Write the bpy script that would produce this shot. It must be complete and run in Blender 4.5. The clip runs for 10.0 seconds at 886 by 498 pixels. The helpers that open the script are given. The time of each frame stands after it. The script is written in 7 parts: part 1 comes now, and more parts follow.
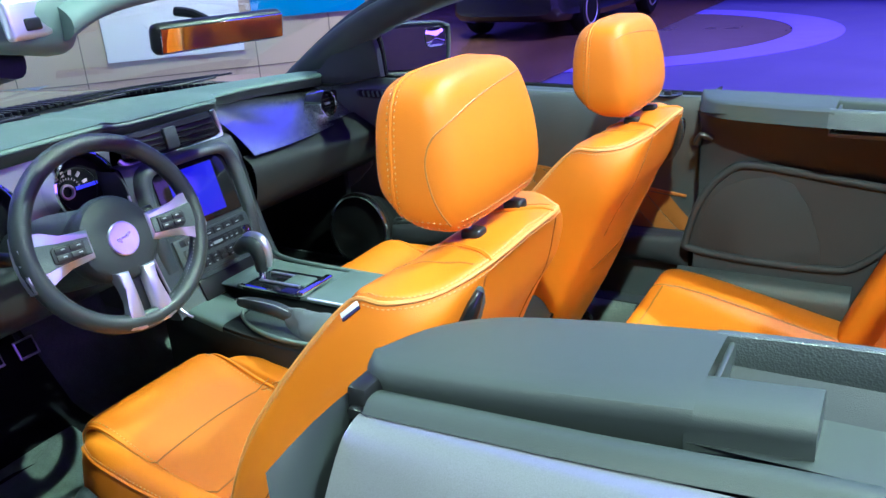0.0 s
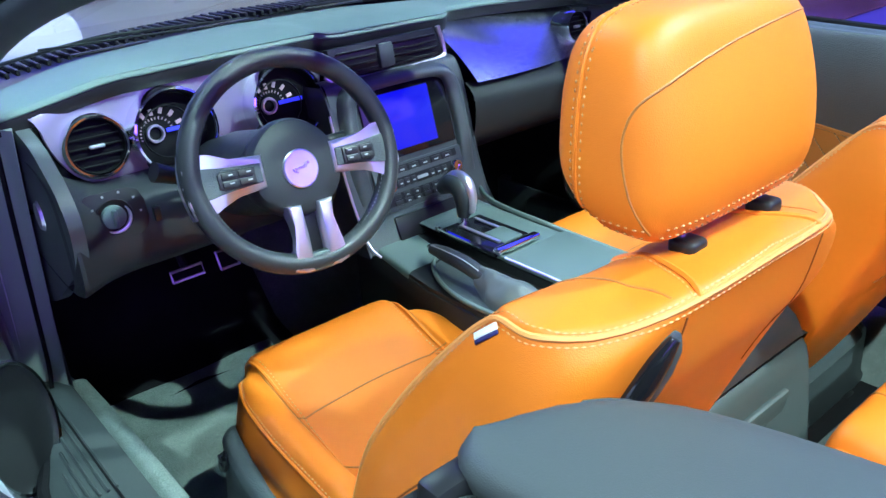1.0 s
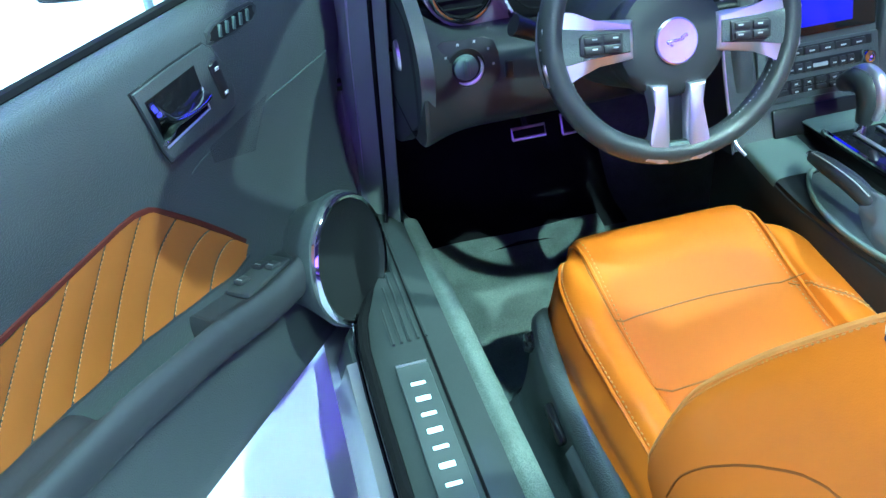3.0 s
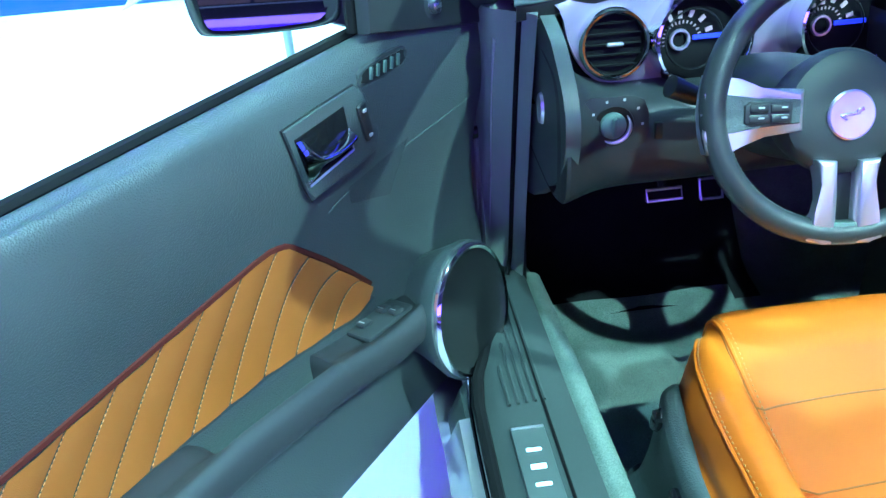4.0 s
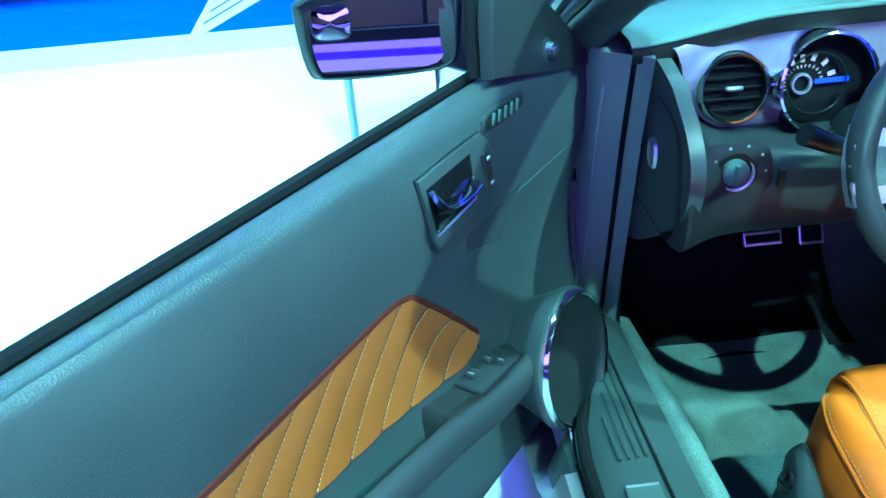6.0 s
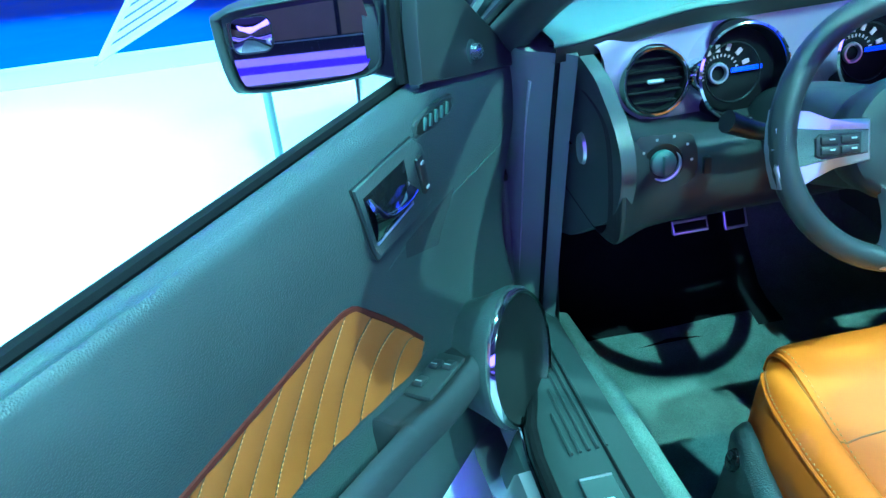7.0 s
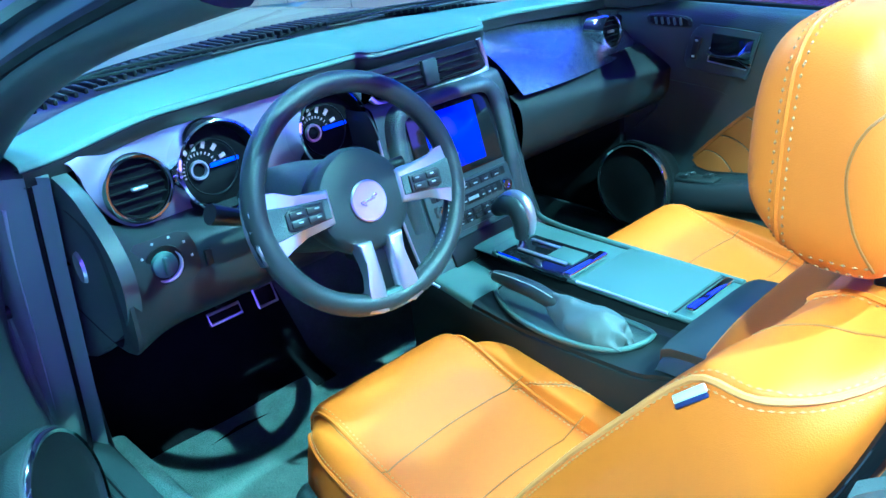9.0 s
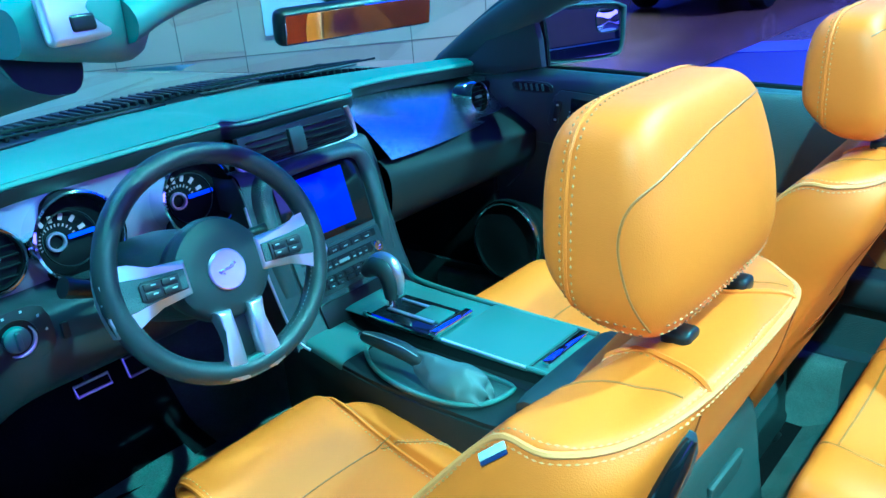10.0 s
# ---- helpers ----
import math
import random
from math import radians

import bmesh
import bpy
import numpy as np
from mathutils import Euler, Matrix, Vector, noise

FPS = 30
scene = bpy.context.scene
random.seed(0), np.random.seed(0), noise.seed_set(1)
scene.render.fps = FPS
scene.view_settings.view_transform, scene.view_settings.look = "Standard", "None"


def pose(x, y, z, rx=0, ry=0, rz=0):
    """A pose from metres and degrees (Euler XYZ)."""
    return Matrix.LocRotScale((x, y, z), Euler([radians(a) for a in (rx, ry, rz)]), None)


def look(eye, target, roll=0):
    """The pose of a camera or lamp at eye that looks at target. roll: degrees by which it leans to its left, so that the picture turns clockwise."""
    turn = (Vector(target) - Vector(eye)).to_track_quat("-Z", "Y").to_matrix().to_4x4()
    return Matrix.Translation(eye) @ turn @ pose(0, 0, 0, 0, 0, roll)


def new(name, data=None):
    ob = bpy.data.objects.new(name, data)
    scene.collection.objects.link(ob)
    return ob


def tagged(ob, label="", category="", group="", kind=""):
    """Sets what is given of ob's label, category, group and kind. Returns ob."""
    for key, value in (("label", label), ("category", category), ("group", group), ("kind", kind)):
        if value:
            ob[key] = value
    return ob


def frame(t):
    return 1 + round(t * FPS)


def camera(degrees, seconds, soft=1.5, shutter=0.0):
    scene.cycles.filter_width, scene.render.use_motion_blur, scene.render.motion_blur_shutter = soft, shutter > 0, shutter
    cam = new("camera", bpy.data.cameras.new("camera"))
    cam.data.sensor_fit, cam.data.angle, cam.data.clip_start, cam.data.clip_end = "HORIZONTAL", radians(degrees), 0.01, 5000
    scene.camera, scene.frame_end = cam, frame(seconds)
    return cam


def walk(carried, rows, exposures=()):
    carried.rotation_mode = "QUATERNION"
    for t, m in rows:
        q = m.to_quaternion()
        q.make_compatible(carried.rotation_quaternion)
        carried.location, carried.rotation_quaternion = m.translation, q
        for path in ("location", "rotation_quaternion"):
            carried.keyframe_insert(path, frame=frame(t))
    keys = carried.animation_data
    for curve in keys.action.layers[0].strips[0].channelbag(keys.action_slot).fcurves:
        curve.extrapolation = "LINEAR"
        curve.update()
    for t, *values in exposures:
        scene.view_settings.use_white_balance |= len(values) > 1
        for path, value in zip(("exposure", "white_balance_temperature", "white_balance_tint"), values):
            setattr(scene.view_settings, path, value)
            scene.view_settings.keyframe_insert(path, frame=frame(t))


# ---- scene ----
from mathutils.bvhtree import BVHTree

cam = camera(57.6, 10.0)
PATH = [
    (0, (-1.24, -1.172, 1.317), (0.37, -0.219, 0.61), -4.0),
    (0.5, (-1.096, -1.085, 1.31), (0.373, 0.037, 0.548), -3.8),
    (1, (-0.959, -1.076, 1.284), (0.181, 0.328, 0.43), -3.5),
    (1.5, (-0.9, -1.027, 1.269), (0.065, 0.471, 0.361), -2.4),
    (2, (-0.9, -0.975, 1.25), (0.036, 0.505, 0.284), -0.5),
    (2.2, (-0.914, -0.973, 1.249), (-0.062, 0.517, 0.222), -0.5),
    (2.5, (-0.935, -0.971, 1.242), (-0.254, 0.572, 0.167), -2.1),
    (3, (-0.91, -0.94, 1.262), (-0.563, 0.686, 0.151), -5.6),
    (3.2, (-0.908, -0.916, 1.264), (-0.708, 0.748, 0.172), -7.8),
    (4.3, (-0.962, -0.888, 1.26), (-0.822, 0.858, 0.294), -3.8),
    (4.5, (-0.965, -0.903, 1.27), (-0.783, 0.851, 0.326), -2.9),
    (5, (-0.997, -0.902, 1.272), (-0.821, 0.854, 0.331), -2.6),
    (5.5, (-1.041, -0.856, 1.281), (-0.953, 0.917, 0.359), -5.4),
    (5.7, (-1.056, -0.835, 1.282), (-0.996, 0.928, 0.339), -5.2),
    (6.8, (-1.097, -0.825, 1.275), (-0.874, 0.924, 0.331), -4.6),
    (7, (-1.089, -0.821, 1.276), (-0.832, 0.925, 0.335), -6.0),
    (7.5, (-1.088, -0.808, 1.276), (-0.627, 0.91, 0.363), -5.1),
    (8, (-1.069, -0.823, 1.281), (-0.34, 0.818, 0.4), -4.5),
    (8.5, (-1.045, -0.852, 1.287), (-0.071, 0.657, 0.406), -5.3),
    (9, (-1.009, -0.894, 1.289), (0.183, 0.473, 0.446), -5.9),
    (9.5, (-0.969, -0.965, 1.302), (0.421, 0.243, 0.521), -5.3),
    (10, (-0.977, -0.973, 1.314), (0.411, 0.259, 0.571), -4.7),
]
walk(cam, [(t, look(eye, target, roll)) for t, eye, target, roll in PATH],
     exposures=[(0, -0.2, 5500, -14), (0.5, -0.22, 5400, -12), (1.0, -0.22, 5120, -4), (2.0, -0.16, 4950, -4), (2.5, -0.06, 4850, -14), (3.2, 0.0, 4750, -18), (4.3, 0.2, 4280, -32), (5.0, 0.2, 4180, -40), (5.7, 0.14, 3980, -42), (6.8, 0.08, 3770, -48), (7.5, 0.2, 3790, -41), (8.0, 0.43, 3840, -36), (8.5, 0.54, 3860, -32), (9.0, 0.3, 3600, -34), (9.5, -0.1, 3360, -46), (10, -0.17, 3260, -50)])

# ---- world and lamps ----
world = bpy.data.worlds.new("hall_air")
scene.world = world
world.use_nodes = True
world.node_tree.nodes["Background"].inputs[0].default_value = (0.10, 0.12, 0.25, 1)
world.node_tree.nodes["Background"].inputs[1].default_value = 0.12


def spot(name, eye, target, watts, colour, angle, blend=0.3, radius=0.12):
    data = bpy.data.lights.new(name, "SPOT")
    data.energy, data.color, data.spot_size, data.spot_blend, data.shadow_soft_size = watts, colour, radians(angle), blend, radius
    ob = new(name, data)
    ob.matrix_world = look(eye, target)
    return ob


spot("key_spotlight", (0.0, -5.25, 6.2), (-0.2, 0.1, 0.7), 3200, (0.86, 1.0, 0.86), 40, 0.3, 0.05)
spot("side_spotlight", (3.0, -3.2, 6.2), (-0.5, -0.1, 0.6), 3800, (0.90, 1.0, 0.85), 45, 0.3, 0.07)
spot("rear_spotlight", (-4.5, -2.5, 5.5), (0.0, -1.15, 0.8), 3000, (0.95, 1.0, 0.88), 19, 0.4, 0.08)
spot("near_floor_spotlight", (-3.6, 3.2, 6.8), (-3.3, 2.4, 0.0), 3400, (0.85, 1.0, 0.98), 34, 0.5, 0.15)
spot("top_spotlight", (-1.7, -0.5, 7.4), (-1.0, 0.05, 0.2), 2100, (0.80, 1.0, 0.97), 14, 0.5, 0.06)
spot("blue_spotlight", (-1.6, 5.2, 6.4), (0.3, 0.3, 0.9), 1000, (0.20, 0.11, 1.0), 42)
spot("front_spotlight", (1.4, 5.4, 6.4), (0.1, -0.2, 0.7), 900, (0.80, 1.0, 0.86), 34, 0.3, 0.08)
spot("floor_spotlight", (-4.6, 4.6, 6.6), (-4.2, 3.8, 0.0), 6500, (0.80, 1.0, 0.99), 62)
spot("wall_spotlight", (3.0, 2.0, 6.6), (5.0, 6.5, 0.8), 4900, (0.95, 0.95, 0.74), 70)
spot("violet_spotlight", (8.0, -3.0, 6.5), (8.0, 0.0, 0.0), 4600, (0.52, 0.40, 1.0), 85)


# ---- materials ----
def material(name, colour, rough=0.5, metal=0.0, vary=0.12, scale=6.0, bump=0.0, grain=900.0, coat=0.0, kind="noise", emit=None, flecks=0.0, spec=0.5):
    m = bpy.data.materials.new(name)
    m.use_nodes = True
    t = m.node_tree
    p = t.nodes["Principled BSDF"]
    p.inputs["Roughness"].default_value, p.inputs["Metallic"].default_value = rough, metal
    p.inputs["Specular IOR Level"].default_value = spec
    if coat:
        p.inputs["Coat Weight"].default_value, p.inputs["Coat Roughness"].default_value = coat, 0.05
    pos = t.nodes.new("ShaderNodeTexCoord").outputs["Object"]
    big = t.nodes.new("ShaderNodeTexNoise")
    big.inputs["Scale"].default_value, big.inputs["Detail"].default_value = scale, 4
    t.links.new(pos, big.inputs["Vector"])
    ramp = t.nodes.new("ShaderNodeMapRange")
    ramp.inputs[1].default_value, ramp.inputs[2].default_value = 0.3, 0.7
    ramp.inputs[3].default_value, ramp.inputs[4].default_value = 1 - vary, 1 + vary
    t.links.new(big.outputs["Fac"], ramp.inputs[0])
    mix = t.nodes.new("ShaderNodeMix")
    mix.data_type, mix.blend_type = "RGBA", "MULTIPLY"
    mix.inputs[0].default_value = 1
    mix.inputs[6].default_value = (*colour, 1)
    t.links.new(ramp.outputs[0], mix.inputs[7])
    last = mix.outputs[2]
    if flecks:
        fl = t.nodes.new("ShaderNodeTexNoise")
        fl.inputs["Scale"].default_value, fl.inputs["Detail"].default_value = grain, 3
        t.links.new(pos, fl.inputs["Vector"])
        fr = t.nodes.new("ShaderNodeMapRange")
        fr.inputs[1].default_value, fr.inputs[2].default_value = 0.3, 0.7
        fr.inputs[3].default_value, fr.inputs[4].default_value = 1 - flecks, 1 + flecks
        t.links.new(fl.outputs["Fac"], fr.inputs[0])
        m2 = t.nodes.new("ShaderNodeMix")
        m2.data_type, m2.blend_type = "RGBA", "MULTIPLY"
        m2.inputs[0].default_value = 1
        t.links.new(last, m2.inputs[6])
        t.links.new(fr.outputs[0], m2.inputs[7])
        last = m2.outputs[2]
    t.links.new(last, p.inputs["Base Color"])
    rr = t.nodes.new("ShaderNodeMapRange")
    rr.inputs[1].default_value, rr.inputs[2].default_value = 0.3, 0.7
    rr.inputs[3].default_value, rr.inputs[4].default_value = rough * 0.88, min(1, rough * 1.12)
    t.links.new(big.outputs["Fac"], rr.inputs[0])
    t.links.new(rr.outputs[0], p.inputs["Roughness"])
    if bump:
        if kind == "cells":
            g = t.nodes.new("ShaderNodeTexVoronoi")
            g.inputs["Scale"].default_value = grain
            out = g.outputs["Distance"]
        else:
            g = t.nodes.new("ShaderNodeTexNoise")
            g.inputs["Scale"].default_value, g.inputs["Detail"].default_value = grain, 3
            out = g.outputs["Fac"]
        t.links.new(pos, g.inputs["Vector"])
        b = t.nodes.new("ShaderNodeBump")
        b.inputs["Strength"].default_value, b.inputs["Distance"].default_value = bump, 0.0015
        t.links.new(out, b.inputs["Height"])
        t.links.new(b.outputs["Normal"], p.inputs["Normal"])
    if emit:
        p.inputs["Emission Color"].default_value, p.inputs["Emission Strength"].default_value = (*emit[0], 1), emit[1]
    return m


LEATHER = material("orange_leather", (0.58, 0.155, 0.006), 0.45, vary=0.06, scale=5, bump=0.12, grain=800, kind="cells", spec=0.32)
LEATHER_DIM = material("saddle_leather", (0.29, 0.105, 0.016), 0.5, vary=0.08, scale=9, bump=0.12, grain=800, kind="cells")
# Lighter copy of the seat leather; the welt's highlight is in its colour.
LIT_WELT = material("highlit_welt_leather", (0.62, 0.27, 0.07), 0.38, vary=0.06, scale=30, bump=0.08, grain=800, kind="cells")
THREAD = material("pale_thread", (0.52, 0.27, 0.10), 0.7, vary=0.1, scale=60)
GREY_THREAD = material("grey_thread", (0.32, 0.33, 0.34), 0.7, vary=0.1, scale=60)
BLACK_HOLE = material("sunken_seam", (0.2, 0.052, 0.005), 0.7, vary=0.1, scale=60)
CHARCOAL = material("charcoal_soft_plastic", (0.052, 0.060, 0.063), 0.42, vary=0.13, scale=7, bump=0.50, grain=430, kind="cells", spec=0.6)
CHARCOAL_SMOOTH = material("charcoal_hard_plastic", (0.040, 0.045, 0.048), 0.38, vary=0.08, scale=9, bump=0.06, grain=1500, spec=0.35)
GREY_PAD = material("grey_dash_pad", (0.106, 0.147, 0.129), 0.55, vary=0.06, scale=6, bump=0.15, grain=1300, kind="cells")
GREY_TRIM = material("grey_deck_plastic", (0.046, 0.053, 0.053), 0.5, vary=0.06, scale=6, bump=0.2, grain=900, spec=0.3)
BLACK = material("black_plastic", (0.012, 0.012, 0.013), 0.35, vary=0.1, scale=12, bump=0.03, grain=1200, spec=0.3)
GLOSS_BLACK = material("gloss_black", (0.008, 0.008, 0.010), 0.08, vary=0.05, scale=12)
RUBBER = material("black_rubber", (0.007, 0.007, 0.008), 0.6, vary=0.15, scale=20, bump=0.1, grain=500, spec=0.12)
WHEEL_LEATHER = material("black_wheel_leather", (0.030, 0.032, 0.034), 0.36, vary=0.08, scale=20, bump=0.25, grain=900, kind="cells")
GREY_CONSOLE = material("grey_console_plastic", (0.098, 0.124, 0.115), 0.40, vary=0.06, scale=8, bump=0.10, grain=1100)
SCUFF = material("grey_scuff_plastic", (0.075, 0.086, 0.086), 0.42, vary=0.06, scale=8, bump=0.10, grain=1100)
BOOT = material("soft_grey_boot_leather", (0.085, 0.092, 0.096), 0.56, vary=0.08, scale=14, bump=0.2, grain=700, kind="cells")
SILVER = material("satin_silver", (0.68, 0.65, 0.74), 0.33, metal=0.88, vary=0.05, scale=14, bump=0.02, grain=1800)
ALUMINIUM = material("brushed_aluminium", (0.55, 0.55, 0.62), 0.27, metal=1.0, vary=0.03, scale=600, bump=0.005, grain=1600)
FASCIA = material("satin_silver_fascia", (0.34, 0.31, 0.42), 0.38, metal=0.72, vary=0.04, scale=12, bump=0.01, grain=1600)
SPUN = material("spun_emblem_silver", (0.74, 0.68, 0.84), 0.30, metal=0.95, vary=0.05, scale=40)
CHROME = material("chrome", (0.85, 0.86, 0.88), 0.07, metal=1.0, vary=0.03, scale=10)
PAINT = material("dark_grey_metallic_paint", (0.30, 0.295, 0.32), 0.32, metal=0.6, vary=0.05, scale=3, coat=0.8, flecks=0.18, grain=1500)
JAMB = material("grey_jamb_paint", (0.27, 0.31, 0.28), 0.4, vary=0.06, scale=6, bump=0.05, grain=900)
PILLAR = material("dark_pillar_trim", (0.048, 0.053, 0.056), 0.5, vary=0.1, scale=10, bump=0.1, grain=900, spec=0.35)
CARPET = material("grey_carpet", (0.155, 0.182, 0.163), 0.95, vary=0.2, scale=14, bump=1.0, grain=700, flecks=0.5, spec=0.1)
# Near-black copy of the carpet, with footwell shade put into its colour.
SHADED_CARPET = material("shaded_black_carpet", (0.012, 0.012, 0.013), 0.95, vary=0.2, scale=14, bump=1.0, grain=700, flecks=0.4, spec=0.1)
LOWER_DASH = material("dark_dash_plastic", (0.026, 0.028, 0.030), 0.42, vary=0.08, scale=8, bump=0.2, grain=900, kind="cells", spec=0.4)
SIDE_TRIM = material("charcoal_side_trim", (0.036, 0.038, 0.044), 0.6, vary=0.08, scale=8, bump=0.2, grain=900, kind="cells", spec=0.25)
DULL_THREAD = material("tan_thread", (0.36, 0.165, 0.05), 0.7, vary=0.1, scale=60)
DARK_PLASTIC = material("dark_lower_plastic", (0.016, 0.017, 0.018), 0.5, vary=0.08, scale=8, bump=0.2, grain=800, kind="cells", spec=0.2)
TWEETER = material("ribbed_tweeter_cloth", (0.040, 0.046, 0.049), 0.6, vary=0.06, scale=10, bump=0.9, grain=520, kind="cells", spec=0.4)
MESH = material("speaker_cloth", (0.018, 0.020, 0.021), 0.8, vary=0.1, scale=10, bump=0.8, grain=1100, kind="cells", spec=0.2)
SCREEN = material("blue_screen", (0.01, 0.01, 0.02), 0.15, vary=0.02, emit=((0.015, 0.008, 0.65), 1.3))
DIAL = material("dial_face", (0.006, 0.006, 0.007), 0.7, vary=0.1, scale=12, spec=0.12)
DIAL_MARK = material("dial_rose", (0.44, 0.31, 0.36), 0.5, vary=0.05)
NEEDLE = material("blue_needle", (0.05, 0.05, 0.6), 0.4, vary=0.05, emit=((0.05, 0.04, 1.0), 1.2))
BUTTON = material("button_black", (0.016, 0.016, 0.018), 0.4, vary=0.1, scale=20)
MARK = material("button_mark", (0.45, 0.46, 0.47), 0.5, vary=0.05)
LABEL_WHITE = material("white_tag", (0.75, 0.75, 0.78), 0.6, vary=0.06, scale=40)
LABEL_NAVY = material("navy_tag", (0.02, 0.02, 0.10), 0.6, vary=0.06, scale=40)
LIT_LETTERS = material("lit_letters", (0.9, 0.95, 0.95), 0.4, vary=0.03, emit=((0.75, 0.95, 1.0), 0.9))
GREEN_LAMP = material("teal_lamp", (0.05, 0.6, 0.5), 0.3, vary=0.03, emit=((0.03, 0.8, 0.65), 0.5))
MIRROR = material("mirror_glass", (0.92, 0.93, 0.95), 0.015, metal=1.0, vary=0.01)
FLOOR_WHITE = material("white_show_floor", (0.80, 0.82, 0.82), 0.35, vary=0.04, scale=0.7, bump=0.02, grain=60)
FLOOR_DARK = material("violet_carpet_floor", (0.10, 0.078, 0.22), 0.6, vary=0.12, scale=1.5, bump=0.3, grain=160)
FLOOR_RING = material("violet_ring", (0.23, 0.16, 0.62), 0.5, vary=0.06, scale=3, bump=0.1, grain=160)
FLOOR_BROWN = material("brown_gloss_floor", (0.16, 0.075, 0.055), 0.22, vary=0.15, scale=2, bump=0.02, grain=40)
FLOOR_BLUE = material("blue_carpet_floor", (0.03, 0.045, 0.60), 0.85, vary=0.16, scale=3, bump=0.5, grain=200, flecks=0.2)
FLOOR_STRIP = material("pale_floor_strip", (0.62, 0.66, 0.68), 0.4, vary=0.04, scale=2)
MAT_GREY = material("grey_floor_plate", (0.22, 0.26, 0.32), 0.5, vary=0.06, scale=4)
WALL_DARK = material("dark_hall_wall", (0.030, 0.026, 0.040), 0.8, vary=0.2, scale=0.8)
WALL_TAN = material("tan_wall", (0.42, 0.32, 0.25), 0.6, vary=0.08, scale=1.2, bump=0.05, grain=30)
WALL_WHITE = material("white_panel", (0.72, 0.72, 0.76), 0.45, vary=0.03, scale=2)
WALL_BLUE = material("blue_panel", (0.02, 0.25, 0.60), 0.5, vary=0.05, scale=2)
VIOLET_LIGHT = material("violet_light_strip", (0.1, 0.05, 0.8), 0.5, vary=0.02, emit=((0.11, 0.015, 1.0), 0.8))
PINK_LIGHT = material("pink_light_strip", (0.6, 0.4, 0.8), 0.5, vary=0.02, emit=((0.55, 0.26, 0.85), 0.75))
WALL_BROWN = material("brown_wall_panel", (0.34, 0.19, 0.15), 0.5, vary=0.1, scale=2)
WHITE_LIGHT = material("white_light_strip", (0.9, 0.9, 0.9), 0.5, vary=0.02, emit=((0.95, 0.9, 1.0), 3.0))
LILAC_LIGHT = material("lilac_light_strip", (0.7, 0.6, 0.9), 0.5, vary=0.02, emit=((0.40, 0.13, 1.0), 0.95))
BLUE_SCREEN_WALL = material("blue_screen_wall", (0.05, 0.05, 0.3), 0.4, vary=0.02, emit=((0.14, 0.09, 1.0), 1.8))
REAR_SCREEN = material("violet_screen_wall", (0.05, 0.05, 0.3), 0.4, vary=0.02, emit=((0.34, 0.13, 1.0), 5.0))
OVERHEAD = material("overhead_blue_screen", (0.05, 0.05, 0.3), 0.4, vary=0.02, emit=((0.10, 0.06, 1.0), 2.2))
# Glow of the added west wall, a soft fill.
WEST_FILL = material("white_fill_wall", (0.6, 0.6, 0.65), 0.5, vary=0.02, emit=((0.85, 0.88, 1.0), 2.0))
BLACK_PAINT = material("black_car_paint", (0.012, 0.011, 0.018), 0.2, vary=0.04, coat=0.8)
SIGN_WHITE = material("sign_acrylic", (0.80, 0.86, 0.92), 0.25, vary=0.03, scale=6)
SIGN_PRINT = material("sign_print", (0.12, 0.13, 0.30), 0.5, vary=0.05)
POLE = material("painted_steel_pole", (0.33, 0.40, 0.42), 0.35, metal=0.5, vary=0.05, scale=8)


def glass(name, colour, gloss=0.25):
    m = bpy.data.materials.new(name)
    m.use_nodes = True
    t = m.node_tree
    out = t.nodes["Material Output"]
    clear = t.nodes.new("ShaderNodeBsdfTransparent")
    clear.inputs[0].default_value = (*colour, 1)
    shine = t.nodes.new("ShaderNodeBsdfGlossy")
    shine.inputs["Roughness"].default_value = 0.01
    fres = t.nodes.new("ShaderNodeFresnel")
    fres.inputs[0].default_value = 1.10
    mix = t.nodes.new("ShaderNodeMixShader")
    weak = t.nodes.new("ShaderNodeMath")
    weak.operation = "MULTIPLY"
    weak.inputs[1].default_value = gloss
    t.links.new(fres.outputs[0], weak.inputs[0])
    t.links.new(weak.outputs[0], mix.inputs[0])
    t.links.new(clear.outputs[0], mix.inputs[1])
    t.links.new(shine.outputs[0], mix.inputs[2])
    t.links.new(mix.outputs[0], out.inputs[0])
    return m


GLASS = glass("windscreen_glass", (0.86, 0.93, 0.90))

# ---- shape helpers: each gives (verts, faces) ----
STACK = [Matrix.Identity(4)]


def part(name, geo, mat, parent=None, label="", sharp=38):
    verts, faces = geo
    m = STACK[-1]
    me = bpy.data.meshes.new(name)
    vs = [m @ Vector(v) for v in verts]
    if m.determinant() < 0:
        faces = [tuple(reversed(f)) for f in faces]
    me.from_pydata([tuple(v) for v in vs], [], [tuple(int(i) for i in f) for f in faces])
    me.validate()
    bm = bmesh.new()
    bm.from_mesh(me)
    bmesh.ops.remove_doubles(bm, verts=bm.verts, dist=1e-5)
    bmesh.ops.recalc_face_normals(bm, faces=bm.faces)
    bm.to_mesh(me)
    bm.free()
    me.polygons.foreach_set("use_smooth", [True] * len(me.polygons))
    me.set_sharp_from_angle(angle=radians(sharp))
    me.materials.append(mat)
    ob = new(name, me)
    if parent:
        ob.parent = parent
    if label:
        tagged(ob, label=label)
    if name == "stitching":
        tagged(ob, kind="stuff")
    return ob


def merge(*geos):
    vs, fs = [], []
    for v, f in geos:
        n = len(vs)
        vs += [tuple(p) for p in v]
        fs += [tuple(i + n for i in q) for q in f]
    return vs, fs


